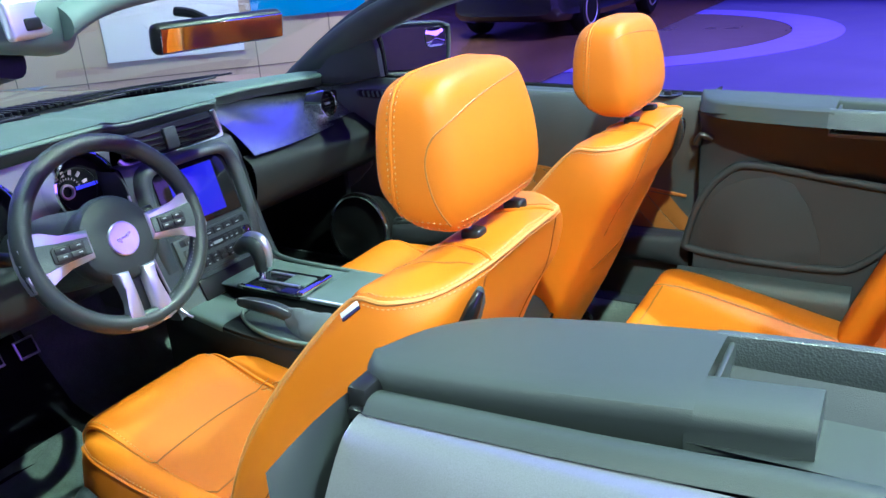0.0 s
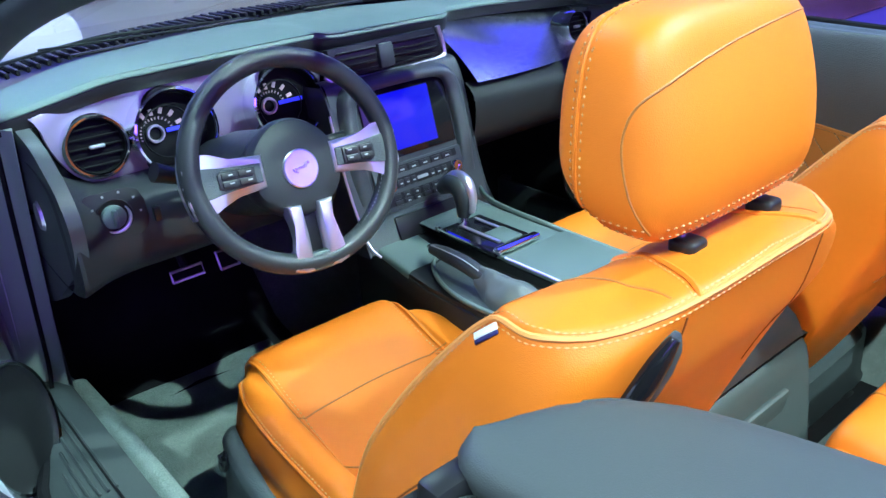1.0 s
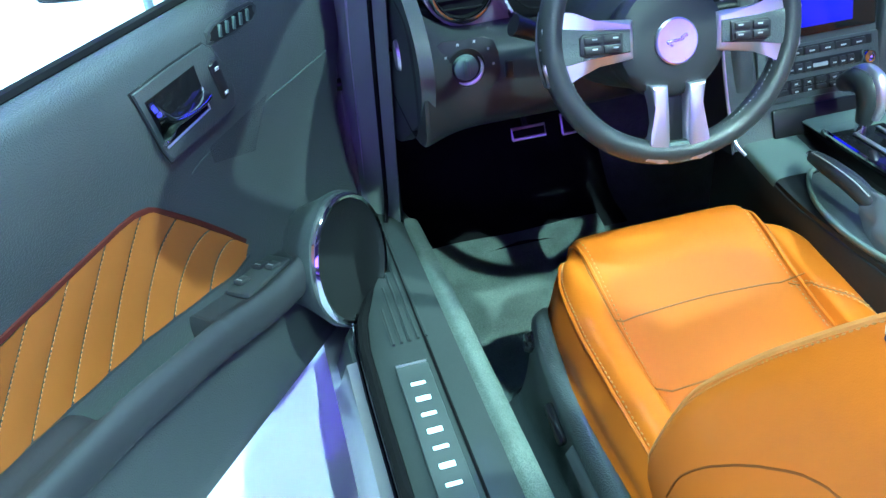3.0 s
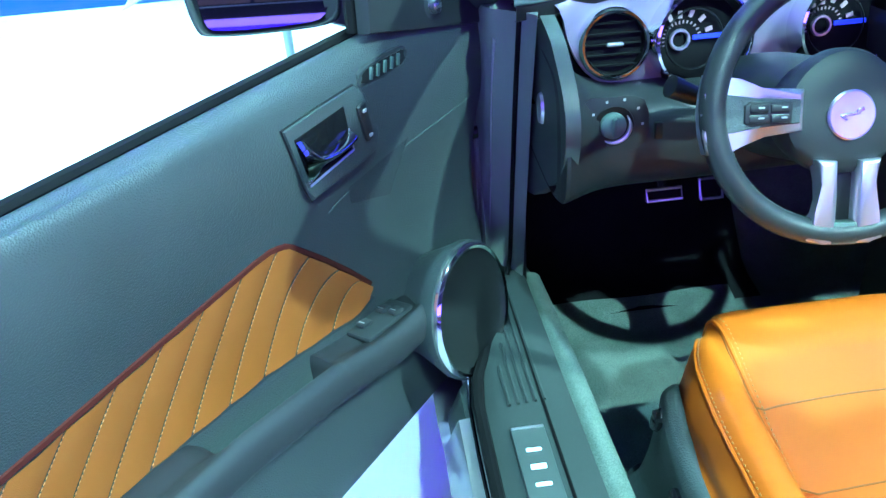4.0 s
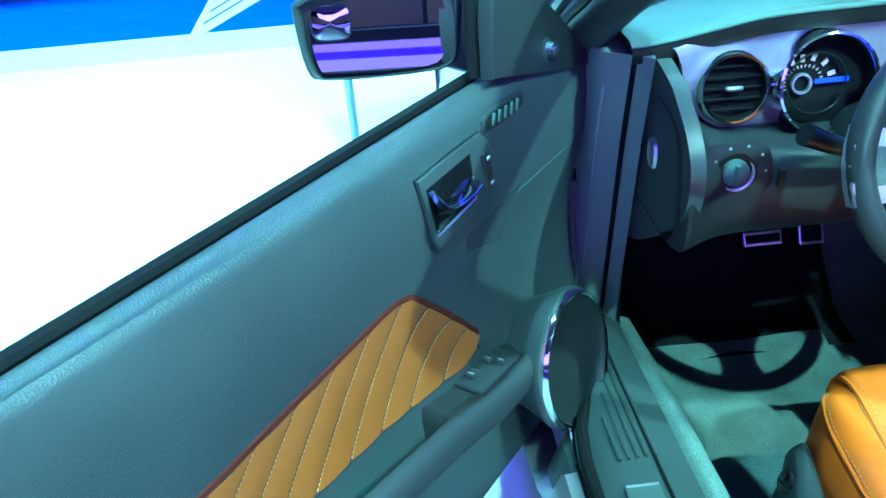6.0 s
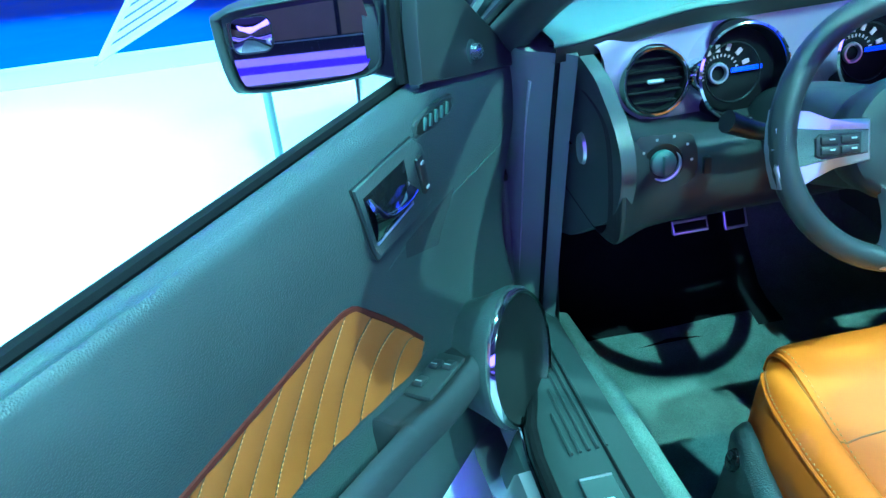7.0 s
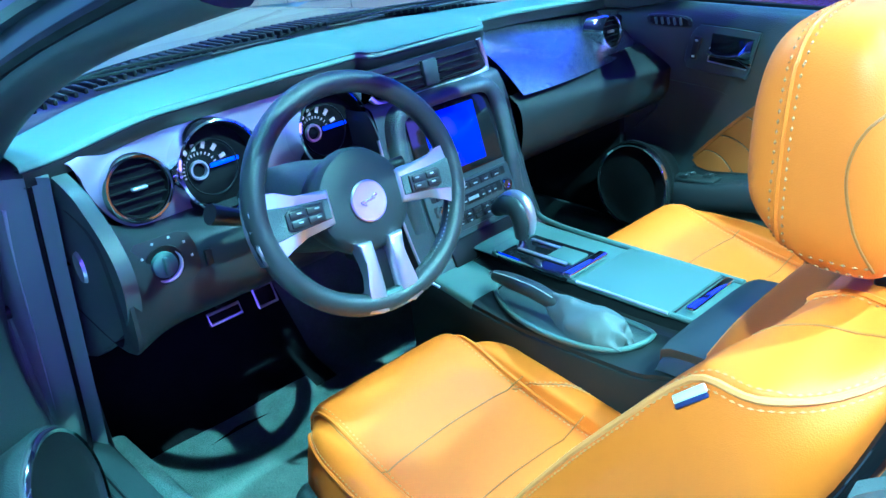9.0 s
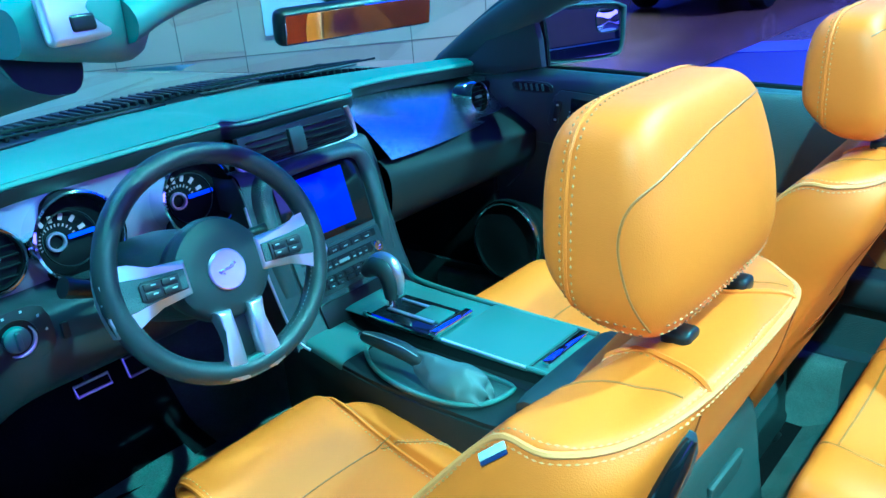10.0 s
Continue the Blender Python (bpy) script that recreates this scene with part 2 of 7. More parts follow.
def curve(pts, n=6, closed=False):
    p = np.array(pts, float)
    k = len(p)
    out = []
    for i in range(k if closed else k - 1):
        if closed:
            a, b, c, d = p[(i - 1) % k], p[i], p[(i + 1) % k], p[(i + 2) % k]
        else:
            a, b, c, d = p[max(i - 1, 0)], p[i], p[i + 1], p[min(i + 2, k - 1)]
        for j in range(n):
            t = j / n
            out.append(0.5 * (2 * b + (c - a) * t + (2 * a - 5 * b + 4 * c - d) * t * t + (3 * b - a - 3 * c + d) * t ** 3))
    if not closed:
        out.append(p[-1])
    return np.array(out)


def loft(rings, around=True, caps=True):
    k = len(rings[0])
    vs = [tuple(p) for r in rings for p in r]
    fs = []
    for i in range(len(rings) - 1):
        for j in range(k if around else k - 1):
            a, b = i * k + j, i * k + (j + 1) % k
            fs.append((a, b, b + k, a + k))
    if caps and around:
        fs.append(tuple(range(k - 1, -1, -1)))
        fs.append(tuple(range((len(rings) - 1) * k, len(rings) * k)))
    return vs, fs


def skin(rings, nu=4, nv=4, around=True, caps=True):
    """A smooth loft: rings of few points, rounded both ways."""
    fine = np.array([curve(r, nu, around) for r in rings])
    across = np.array([curve(fine[:, j], nv) for j in range(fine.shape[1])])
    return loft(list(across.transpose(1, 0, 2)), around, caps)


def tube(pts, r, n=5, sides=8, closed=False, flat=1.0, up=None):
    c = curve(pts, n, closed) if n > 1 else np.array(pts, float)
    k = len(c)
    rad = np.interp(np.linspace(0, 1, k), np.linspace(0, 1, len(r)), r) if isinstance(r, (list, tuple)) else np.full(k, r)
    rings, nrm = [], None
    for i in range(k):
        d = c[(i + 1) % k] - c[i - 1] if closed else c[min(i + 1, k - 1)] - c[max(i - 1, 0)]
        d = d / (np.linalg.norm(d) + 1e-12)
        if up is not None:
            nrm = np.array(up, float)
        elif nrm is None:
            nrm = np.array((0, 0, 1.0)) if abs(d[2]) < 0.9 else np.array((1.0, 0, 0))
        nrm = nrm - d * (nrm @ d)
        nrm = nrm / np.linalg.norm(nrm)
        b = np.cross(d, nrm)
        rings.append([c[i] + rad[i] * (flat * math.cos(a) * nrm + math.sin(a) * b) for a in [2 * math.pi * j / sides for j in range(sides)]])
    if closed:
        rings.append(rings[0])
    return loft(rings, True, not closed)


def rbox(c, s, r=0.005, seg=2, rot=None):
    bm = bmesh.new()
    bmesh.ops.create_cube(bm, size=1)
    for v in bm.verts:
        v.co = Vector((v.co.x * s[0], v.co.y * s[1], v.co.z * s[2]))
    if r > 0:
        bmesh.ops.bevel(bm, geom=list(bm.edges), offset=min(r, min(s) * 0.49), segments=seg, profile=0.5, affect="EDGES")
    m = Matrix.Translation(c) @ (rot or Matrix.Identity(4))
    geo = [tuple(m @ v.co) for v in bm.verts], [tuple(v.index for v in f.verts) for f in bm.faces]
    bm.free()
    return geo


def turned(rx=0, ry=0, rz=0):
    return pose(0, 0, 0, rx, ry, rz)


def plate(outline, o, u, v, thick, bevel=0.002, smooth=0, seg=2):
    """A flat piece: outline in (u, v) from o, thickness along u x v, its front edge rounded."""
    o, u, v = Vector(o), Vector(u).normalized(), Vector(v).normalized()
    w = u.cross(v).normalized()
    pts = curve([(a, b, 0) for a, b in outline], smooth, True) if smooth else [(a, b, 0) for a, b in outline]
    bm = bmesh.new()
    back = [bm.verts.new(o + u * p[0] + v * p[1]) for p in pts]
    front = [bm.verts.new(o + u * p[0] + v * p[1] + w * thick) for p in pts]
    k = len(back)
    bm.faces.new(back[::-1])
    top = bm.faces.new(front)
    for i in range(k):
        bm.faces.new((back[i], back[(i + 1) % k], front[(i + 1) % k], front[i]))
    if bevel:
        bmesh.ops.bevel(bm, geom=list(top.edges), offset=bevel, segments=seg, profile=0.5, affect="EDGES")
    bm.verts.index_update()
    geo = [tuple(p.co) for p in bm.verts], [tuple(p.index for p in f.verts) for f in bm.faces]
    bm.free()
    return geo


def lathe(profile, o, axis, n=32, ry=1.0, up=(0, 0, 1), close=True):
    """profile: (radius, along axis). ry stretches along up."""
    o, w = Vector(o), Vector(axis).normalized()
    b = Vector(up) if abs(w.z) < 0.95 or abs(up[2]) < 0.9 else Vector((0, 1, 0))
    b = (b - w * b.dot(w)).normalized()
    a = b.cross(w)
    rings = [[o + w * h + (a * math.cos(q) + b * math.sin(q) * ry) * max(r, 1e-5) for q in [2 * math.pi * i / n for i in range(n)]] for r, h in profile]
    return loft(rings, True, close)


def sheet(f, nu, nv):
    vs = [tuple(f(i / nu, j / nv)) for i in range(nu + 1) for j in range(nv + 1)]
    fs = [(i * (nv + 1) + j, i * (nv + 1) + j + 1, (i + 1) * (nv + 1) + j + 1, (i + 1) * (nv + 1) + j) for i in range(nu) for j in range(nv)]
    return vs, fs


def tree_of(geo):
    bm = bmesh.new()
    vs = [bm.verts.new(v) for v in geo[0]]
    for f in geo[1]:
        bm.faces.new([vs[i] for i in f])
    bmesh.ops.remove_doubles(bm, verts=bm.verts, dist=1e-5)
    bmesh.ops.recalc_face_normals(bm, faces=bm.faces)
    tree = BVHTree.FromBMesh(bm)
    bm.free()
    return tree


def laid(path, tree, lift=0.001):
    out = []
    for p in path:
        co, no, _, _ = tree.find_nearest(Vector(p))
        d = Vector(p) - co
        if no.dot(d) < 0 and d.length > 0.02:
            no = -no
        out.append(co + no * lift)
    return np.array([tuple(p) for p in out])


def stitches(path, length=0.0055, gap=0.002, r=0.0010):
    """Short raised threads along a path."""
    p = np.array(path)
    seg = np.linalg.norm(np.diff(p, axis=0), axis=1)
    s = np.r_[0, np.cumsum(seg)]
    geos, at = [], 0.0
    while at + length < s[-1]:
        ends = [np.array([np.interp(at + d, s, p[:, i]) for i in range(3)]) for d in (0, length)]
        a, b = ends
        d = (b - a) / (np.linalg.norm(b - a) + 1e-9)
        n = np.array((0, 0, 1.0)) if abs(d[2]) < 0.9 else np.array((1.0, 0, 0))
        n = n - d * (n @ d)
        n /= np.linalg.norm(n)
        c = np.cross(d, n)
        mid = (a + b) / 2
        vs = [tuple(a), tuple(b)] + [tuple(mid + r * (math.cos(q) * n + math.sin(q) * c)) for q in (0, 1.57, 3.14, 4.71)]
        geos.append((vs, [(0, 2, 3), (0, 3, 4), (0, 4, 5), (0, 5, 2), (1, 3, 2), (1, 4, 3), (1, 5, 4), (1, 2, 5)]))
        at += length + gap
    return merge(*geos)


# ---- the hall ----
def slab(name, x0, y0, x1, y1, z, mat, label, t=0.004):
    return tagged(part(name, rbox(((x0 + x1) / 2, (y0 + y1) / 2, z - t / 2), (x1 - x0, y1 - y0, t), 0), mat), label=label, category=name.split("_")[0], kind="structure")


slab("floor", -22, -16, 26, 22, 0.0, FLOOR_WHITE, "glossy white exhibition floor under bright lamps", 0.2)
slab("floor_carpet", 2.4, -15.9, 25.9, 21.9, 0.004, FLOOR_DARK, "dark violet carpet across the exhibition floor")
slab("floor_brown", 5.0, 1.9, 25.8, 14.0, 0.018, FLOOR_BROWN, "glossy brown floor beside the violet carpet")
slab("floor_rear", -21.9, -15.9, 2.39, -2.8, 0.004, FLOOR_DARK, "dark violet carpet behind the car")
slab("floor_strip", -21.9, 4.65, 2.39, 5.3, 0.004, FLOOR_STRIP, "pale strip edging the white floor")
slab("floor_blue", -21.9, 5.3, 2.39, 21.9, 0.006, FLOOR_BLUE, "bright blue carpet beyond the white floor")
ring = [(9.8 + r * math.cos(a), 2.9 + r * math.sin(a), z) for z in (0.004, 0.012) for r in (2.75, 3.35) for a in [2 * math.pi * i / 72 for i in range(72)]]
rf = []
for i in range(72):
    j = (i + 1) % 72
    a, b, c, d = i, 72 + i, 144 + i, 216 + i
    a2, b2, c2, d2 = j, 72 + j, 144 + j, 216 + j
    rf += [(c, d, d2, c2), (a, a2, b2, b), (b, b2, d2, d), (a, c, c2, a2)]
tagged(part("floor_ring", (ring, rf), FLOOR_RING), label="curved light violet ring laid into the floor", category="floor", kind="structure")
disc = lathe([(2.74, 0.0), (2.74, 0.010)], (9.8, 2.9, 0.0), (0, 0, 1), 72)
tagged(part("floor_disc", disc, material("taupe_floor", (0.17, 0.11, 0.10), 0.3, vary=0.1, scale=1.5)), label="taupe floor disc inside the violet ring", category="floor", kind="structure")
for nm, c, s in (("wall_north", (2, 22.1, 4), (48, 0.2, 8.4)), ("wall_south", (2, -16.1, 4), (48, 0.2, 8.4)), ("wall_east", (26.1, 3, 4), (0.2, 38, 8.4)), ("wall_west", (-22.1, 3, 4), (0.2, 38, 8.4))):
    tagged(part(nm, rbox(c, s, 0), WALL_DARK), label="dark wall of the exhibition hall", category="wall", kind="structure")
tagged(part("ceiling", rbox((2, 3, 8.3), (48, 38, 0.2), 0), WALL_DARK), label="dark ceiling of the exhibition hall", category="ceiling", kind="structure")

# tan partition ahead of the car, with a white and a blue panel
PW = Matrix.Translation((4.6, 4.9, 0)) @ turned(0, 0, -42)
STACK.append(PW)
JOINT = material("dusty_joint", (0.16, 0.12, 0.10), 0.7, vary=0.1)
wall = tagged(part("partition", rbox((-1.15, 0, 1.3), (6.2, 0.12, 2.6), 0.01), WALL_TAN), label="tan exhibition partition wall with joints", category="partition")
for x in (-2.9, -2.25, -1.65, -1.05, 0.55, 1.30):
    part("joint", rbox((x, -0.061, 1.3), (0.010, 0.006, 2.58), 0), JOINT, wall)
part("joint", rbox((-1.15, -0.0612, 0.30), (6.1, 0.006, 0.010), 0), JOINT, wall)
part("white_panel", rbox((-0.20, -0.075, 1.30), (1.27, 0.03, 1.66), 0.008), WALL_WHITE, wall, "white glossy panel")
part("blue_panel", rbox((1.12, -0.075, 1.45), (1.14, 0.03, 1.40), 0.008), WALL_BLUE, wall, "bright blue panel")
STACK.pop()

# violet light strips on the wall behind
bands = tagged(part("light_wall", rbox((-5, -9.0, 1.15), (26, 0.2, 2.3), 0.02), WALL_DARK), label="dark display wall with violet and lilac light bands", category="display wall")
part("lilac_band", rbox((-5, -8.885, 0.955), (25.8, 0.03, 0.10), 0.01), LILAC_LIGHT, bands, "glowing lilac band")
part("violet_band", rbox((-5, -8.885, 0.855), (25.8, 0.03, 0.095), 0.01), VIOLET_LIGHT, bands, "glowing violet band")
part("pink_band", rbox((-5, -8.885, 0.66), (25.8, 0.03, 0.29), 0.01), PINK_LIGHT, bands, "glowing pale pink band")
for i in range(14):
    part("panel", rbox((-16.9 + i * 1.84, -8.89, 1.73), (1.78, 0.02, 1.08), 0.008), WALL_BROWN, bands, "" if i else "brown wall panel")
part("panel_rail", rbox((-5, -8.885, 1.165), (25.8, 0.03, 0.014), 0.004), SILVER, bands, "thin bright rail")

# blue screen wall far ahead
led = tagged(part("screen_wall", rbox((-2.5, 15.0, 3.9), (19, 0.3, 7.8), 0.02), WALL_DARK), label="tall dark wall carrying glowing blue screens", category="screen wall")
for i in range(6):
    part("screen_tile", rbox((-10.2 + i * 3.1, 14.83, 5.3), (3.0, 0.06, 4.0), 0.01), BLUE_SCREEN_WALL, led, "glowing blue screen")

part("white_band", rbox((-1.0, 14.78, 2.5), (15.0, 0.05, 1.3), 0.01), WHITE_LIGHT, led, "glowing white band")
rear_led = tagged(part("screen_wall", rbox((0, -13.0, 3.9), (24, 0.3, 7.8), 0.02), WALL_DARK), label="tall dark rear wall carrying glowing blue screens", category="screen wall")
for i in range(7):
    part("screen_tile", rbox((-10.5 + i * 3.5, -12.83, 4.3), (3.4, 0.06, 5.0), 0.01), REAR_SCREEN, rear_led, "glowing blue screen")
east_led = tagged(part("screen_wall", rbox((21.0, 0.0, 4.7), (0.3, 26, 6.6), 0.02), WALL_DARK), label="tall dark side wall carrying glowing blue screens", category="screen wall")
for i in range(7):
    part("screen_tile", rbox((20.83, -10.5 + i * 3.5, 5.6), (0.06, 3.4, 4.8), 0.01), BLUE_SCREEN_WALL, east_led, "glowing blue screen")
# Unseen wall, added as soft fill from the car's left.
west = tagged(part("light_wall", rbox((-14.0, 3.2, 2.0), (0.3, 16, 4.0), 0.02), WALL_DARK), label="long wall added as fill, with glowing white panels", category="light wall")
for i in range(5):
    part("fill_panel", rbox((-13.83, -3.2 + i * 3.2, 2.2), (0.06, 3.1, 3.2), 0.01), WEST_FILL, west, "glowing white fill panel")

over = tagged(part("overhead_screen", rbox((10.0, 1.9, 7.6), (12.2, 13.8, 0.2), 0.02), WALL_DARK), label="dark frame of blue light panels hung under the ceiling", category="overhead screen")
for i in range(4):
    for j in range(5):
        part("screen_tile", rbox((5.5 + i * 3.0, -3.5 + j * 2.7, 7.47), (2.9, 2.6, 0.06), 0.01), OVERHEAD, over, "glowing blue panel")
for hx, hy in ((4.2, -4.6), (4.2, 8.4), (15.8, -4.6), (15.8, 8.4)):
    part("hanger", tube([(hx, hy, 7.65), (hx, hy, 8.22)], 0.012, 1, 6), BLACK, over)

# lamps under the ceiling
truss = tagged(part("lamp_truss", merge(*[tube([(-8, y, z), (8, y, z)], 0.03, 1, 8) for y, z in ((-5.8, 6.9), (-5.4, 6.9), (-5.6, 7.25))], *[tube([(x, -5.8, 6.9), (x + 0.4, -5.6, 7.25), (x + 0.8, -5.4, 6.9)], 0.015, 1, 6) for x in np.arange(-8, 7.6, 0.8)]), SILVER), label="aluminium lamp truss under the dark ceiling", category="lamp truss")
for hx in (-6, 6):
    part("hanger", tube([(hx, -5.6, 7.2), (hx, -5.6, 8.25)], 0.01, 1, 6), SILVER, truss)


def stage_lamp(eye, target):
    STACK.append(look(eye, target))
    ob = tagged(part("stage_lamp", lathe([(0.02, 0.45), (0.10, 0.42), (0.13, 0.30), (0.16, 0.06), (0.17, 0.05), (0.17, 0.04)], (0, 0, 0), (0, 0, 1), 20), BLACK), label="black stage spotlight hung under the ceiling", category="stage lamp", group="stage lamps")
    part("bracket", tube([(0.18, 0, 0.2), (0.2, 0.12, 0.35), (0.1, 0.35, 0.55), (0, 0.38, 0.6), (-0.1, 0.35, 0.55), (-0.2, 0.12, 0.35), (-0.18, 0, 0.2)], 0.012, 3, 6), BLACK, ob)
    part("lens_ring", lathe([(0.16, 0.02), (0.175, 0.02), (0.175, 0.06), (0.16, 0.06), (0.16, 0.02)], (0, 0, 0), (0, 0, 1), 20, close=False), CHROME, ob)
    STACK.pop()
    top = STACK[-1] @ look(eye, target) @ Vector((0, 0.38, 0.6))
    part("drop_rod", tube([tuple(top), (top.x, top.y, 8.2)], 0.015, 1, 8), BLACK, ob)
    return ob


for e, t in (((0.0, -5.25, 6.2), (-0.2, 0.1, 0.7)), ((3.0, -3.2, 6.2), (-0.5, -0.1, 0.6)), ((-1.6, 5.2, 6.4), (0.3, 0.3, 0.9)), ((1.4, 5.4, 6.4), (0.1, -0.2, 0.7)), ((-4.6, 4.6, 6.6), (-4.2, 3.8, 0)), ((3.0, 2.0, 6.6), (5, 6.5, 0.8)), ((8.0, -3.0, 6.5), (8, -1, 0)), ((-4.5, -2.5, 5.5), (0.0, -1.15, 0.8)), ((-1.7, -0.5, 7.4), (-1.0, 0.05, 0.2)), ((-3.6, 3.2, 6.8), (-3.3, 2.4, 0.0))):
    d = (Vector(e) - Vector(t)).normalized()
    stage_lamp(Vector(e) + d * 0.12, t)

# sign stand
stand = tagged(part("sign_stand", lathe([(0.0, 0.0), (0.20, 0.0), (0.20, 0.012), (0.05, 0.03), (0.0, 0.03)], (-1.245, 2.2, 0.004), (0, 0, 1), 28), POLE), label="slim grey steel sign stand on the white floor", category="sign stand")
part("pole", tube([(-1.245, 2.2, 0.02), (-1.245, 2.2, 0.6), (-1.245, 2.2, 0.96)], 0.017, 2, 12), POLE, stand)
part("arm", tube([(-1.245, 2.2, 0.93), (-1.36, 2.21, 0.92), (-1.50, 2.22, 0.86)], 0.015, 3, 8), POLE, stand)
SU, SV = Vector((0.51, 0.0, 0.23)).normalized(), Vector((0.14, 0.03, 0.18)).normalized()
SO = Vector((-1.815, 2.2, 0.615))
pl = part("plate", plate([(0, 0), (0.44, 0), (0.44, 0.32), (0, 0.32)], SO, SU, SV, 0.016, 0.004), SIGN_WHITE, stand, "white acrylic plate with dark print")
for i in range(5):
    u0, v0, w0 = 0.05, 0.05 + i * 0.050, 0.28 - 0.07 * (i % 2)
    part("print_bar", plate([(u0, v0), (u0 + w0, v0), (u0 + w0, v0 + 0.014), (u0, v0 + 0.014)], SO + SU.cross(SV).normalized() * 0.016, SU, SV, 0.002, 0), SIGN_PRINT, pl)
slab("floor_plate", -1.28, 1.32, -0.98, 2.12, 0.008, MAT_GREY, "grey rectangular plate let into the white floor", 0.008)


# ---- other show cars ----
def show_car(name, m, mat, label):
    STACK.append(m)
    secs = []
    for y, w, zs in ((-2.25, 0.70, (0.35, 0.55, 0.80, 0.88)), (-2.0, 0.84, (0.25, 0.55, 0.86, 0.98)), (-1.2, 0.90, (0.22, 0.55, 0.90, 1.03)), (0, 0.91, (0.22, 0.55, 0.90, 0.99)), (1.2, 0.90, (0.22, 0.55, 0.86, 0.95)), (1.9, 0.85, (0.25, 0.52, 0.74, 0.84)), (2.2, 0.70, (0.32, 0.50, 0.64, 0.70))):
        a, b, c, d = zs
        secs.append([(-w * 0.93, y, a), (-w, y, b), (-w * 0.97, y, c), (-w * 0.82, y, d), (0, y, d + 0.03), (w * 0.82, y, d), (w * 0.97, y, c), (w, y, b), (w * 0.93, y, a), (0, y, a - 0.02)])
    car2 = tagged(part(name, skin(secs, 3, 4), mat), label=label, category="car")
    cab = [[(-w, y, z), (-w * 0.5, y, z + 0.01), (0, y, z + 0.015), (w * 0.5, y, z + 0.01), (w, y, z)] for y, w, z in ((-1.7, 0.70, 0.97), (-1.1, 0.60, 1.30), (-0.4, 0.57, 1.39), (0.1, 0.57, 1.38), (0.9, 0.70, 0.98))]
    part("cabin_glass", skin(cab, 3, 4, False, False), GLOSS_BLACK, car2, "dark tinted cabin glass")
    for sx in (-1, 1):
        for y in (-1.35, 1.35):
            tyre = part("tyre", lathe([(0.20, -0.10), (0.32, -0.10), (0.34, -0.06), (0.34, 0.06), (0.32, 0.10), (0.20, 0.10)], (sx * 0.82, y, 0.345), (1, 0, 0), 28), RUBBER, car2)
            part("rim", merge(lathe([(0.20, 0.02), (0.22, 0.10), (0.20, 0.11), (0.17, 0.05), (0.04, 0.04), (0.0, 0.07)], (sx * 0.82, y, 0.345), (sx, 0, 0), 24, close=False), *[rbox((sx * 0.90, y + 0.1 * math.cos(q), 0.345 + 0.1 * math.sin(q)), (0.03, 0.16, 0.03), 0.008, 1, turned(math.degrees(q), 0, 0)) for q in [2 * math.pi * i / 5 for i in range(5)]]), SILVER, tyre)
        part("tail_lamp", rbox((sx * 0.62, -2.2, 0.76), (0.34, 0.10, 0.12), 0.03), material("tail_lamp_red", (0.35, 0.01, 0.01), 0.15, vary=0.02), car2)
        part("head_lamp", rbox((sx * 0.62, 2.08, 0.64), (0.30, 0.16, 0.10), 0.03), CHROME, car2)
    STACK.pop()
    return car2


show_car("black_show_car", Matrix.Translation((11.2, 3.6, 0.018)) @ turned(0, 0, -92), BLACK_PAINT, "glossy black show car standing on brown floor")

# ---- the convertible ----
car = tagged(new("convertible_car"), label="dark grey convertible car with orange leather seats, driver's door open", category="car")


def mirrored():
    STACK.append(Matrix.Diagonal((-1, 1, 1, 1)))


# floor pan and carpet
part("floor_pan", skin([[(x, y, z) for y, z in ((0.98, 0.62), (0.80, 0.46), (0.62, 0.24), (0.40, 0.20), (0.0, 0.19), (-0.45, 0.20), (-0.62, 0.26), (-0.75, 0.34), (-1.3, 0.36))] for x in (-0.70, -0.66, -0.4, -0.22, -0.16, 0.16, 0.22, 0.4, 0.66, 0.70)], 4, 1, False, False), CARPET, car, "grey carpeted footwell")
part("floor_mat", sheet(lambda u, v: (-0.63 + 0.42 * u, -0.10 + 0.66 * v, 0.208 + 0.012 * math.exp(-((v - 1) / 0.12) ** 2) + 0.16 * max(0, v - 0.86) + 0.004 * math.sin(9 * u) * math.sin(7 * v)), 14, 20), CARPET, car, "grey carpet floor mat")
# Passenger's mat is blackened to paint in the footwell shade.
part("floor_mat", sheet(lambda u, v: (0.20 + 0.42 * u, -0.10 + 0.66 * v, 0.208 + 0.16 * max(0, v - 0.86)), 6, 12), SHADED_CARPET, car, "carpet floor mat darkened for footwell shade")
# Black sheet over the grey pan paints shade into the rear footwell.
part("rear_carpet", sheet(lambda u, v: (-0.64 + 1.28 * u, -0.42 - 0.30 * v, 0.226 + 0.10 * max(0, v - 0.5)), 8, 8), SHADED_CARPET, car, "rear footwell carpet blackened for its shade")
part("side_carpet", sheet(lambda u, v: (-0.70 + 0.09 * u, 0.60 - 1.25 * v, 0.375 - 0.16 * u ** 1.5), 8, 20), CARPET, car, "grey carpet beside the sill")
# The dash's shadow on the toe board is put into this black sheet.
part("toe_board", sheet(lambda u, v: (-0.69 + 0.54 * u, 0.52 + 0.44 * v, float(np.interp(0.52 + 0.44 * v, [0.5, 0.62, 0.80, 0.98], [0.226, 0.25, 0.47, 0.63]))), 4, 12), SHADED_CARPET, car, "toe board carpet blackened for the dash shadow")
part("firewall", rbox((0, 0.98, 0.70), (1.44, 0.03, 0.48), 0.005), SHADED_CARPET, car)
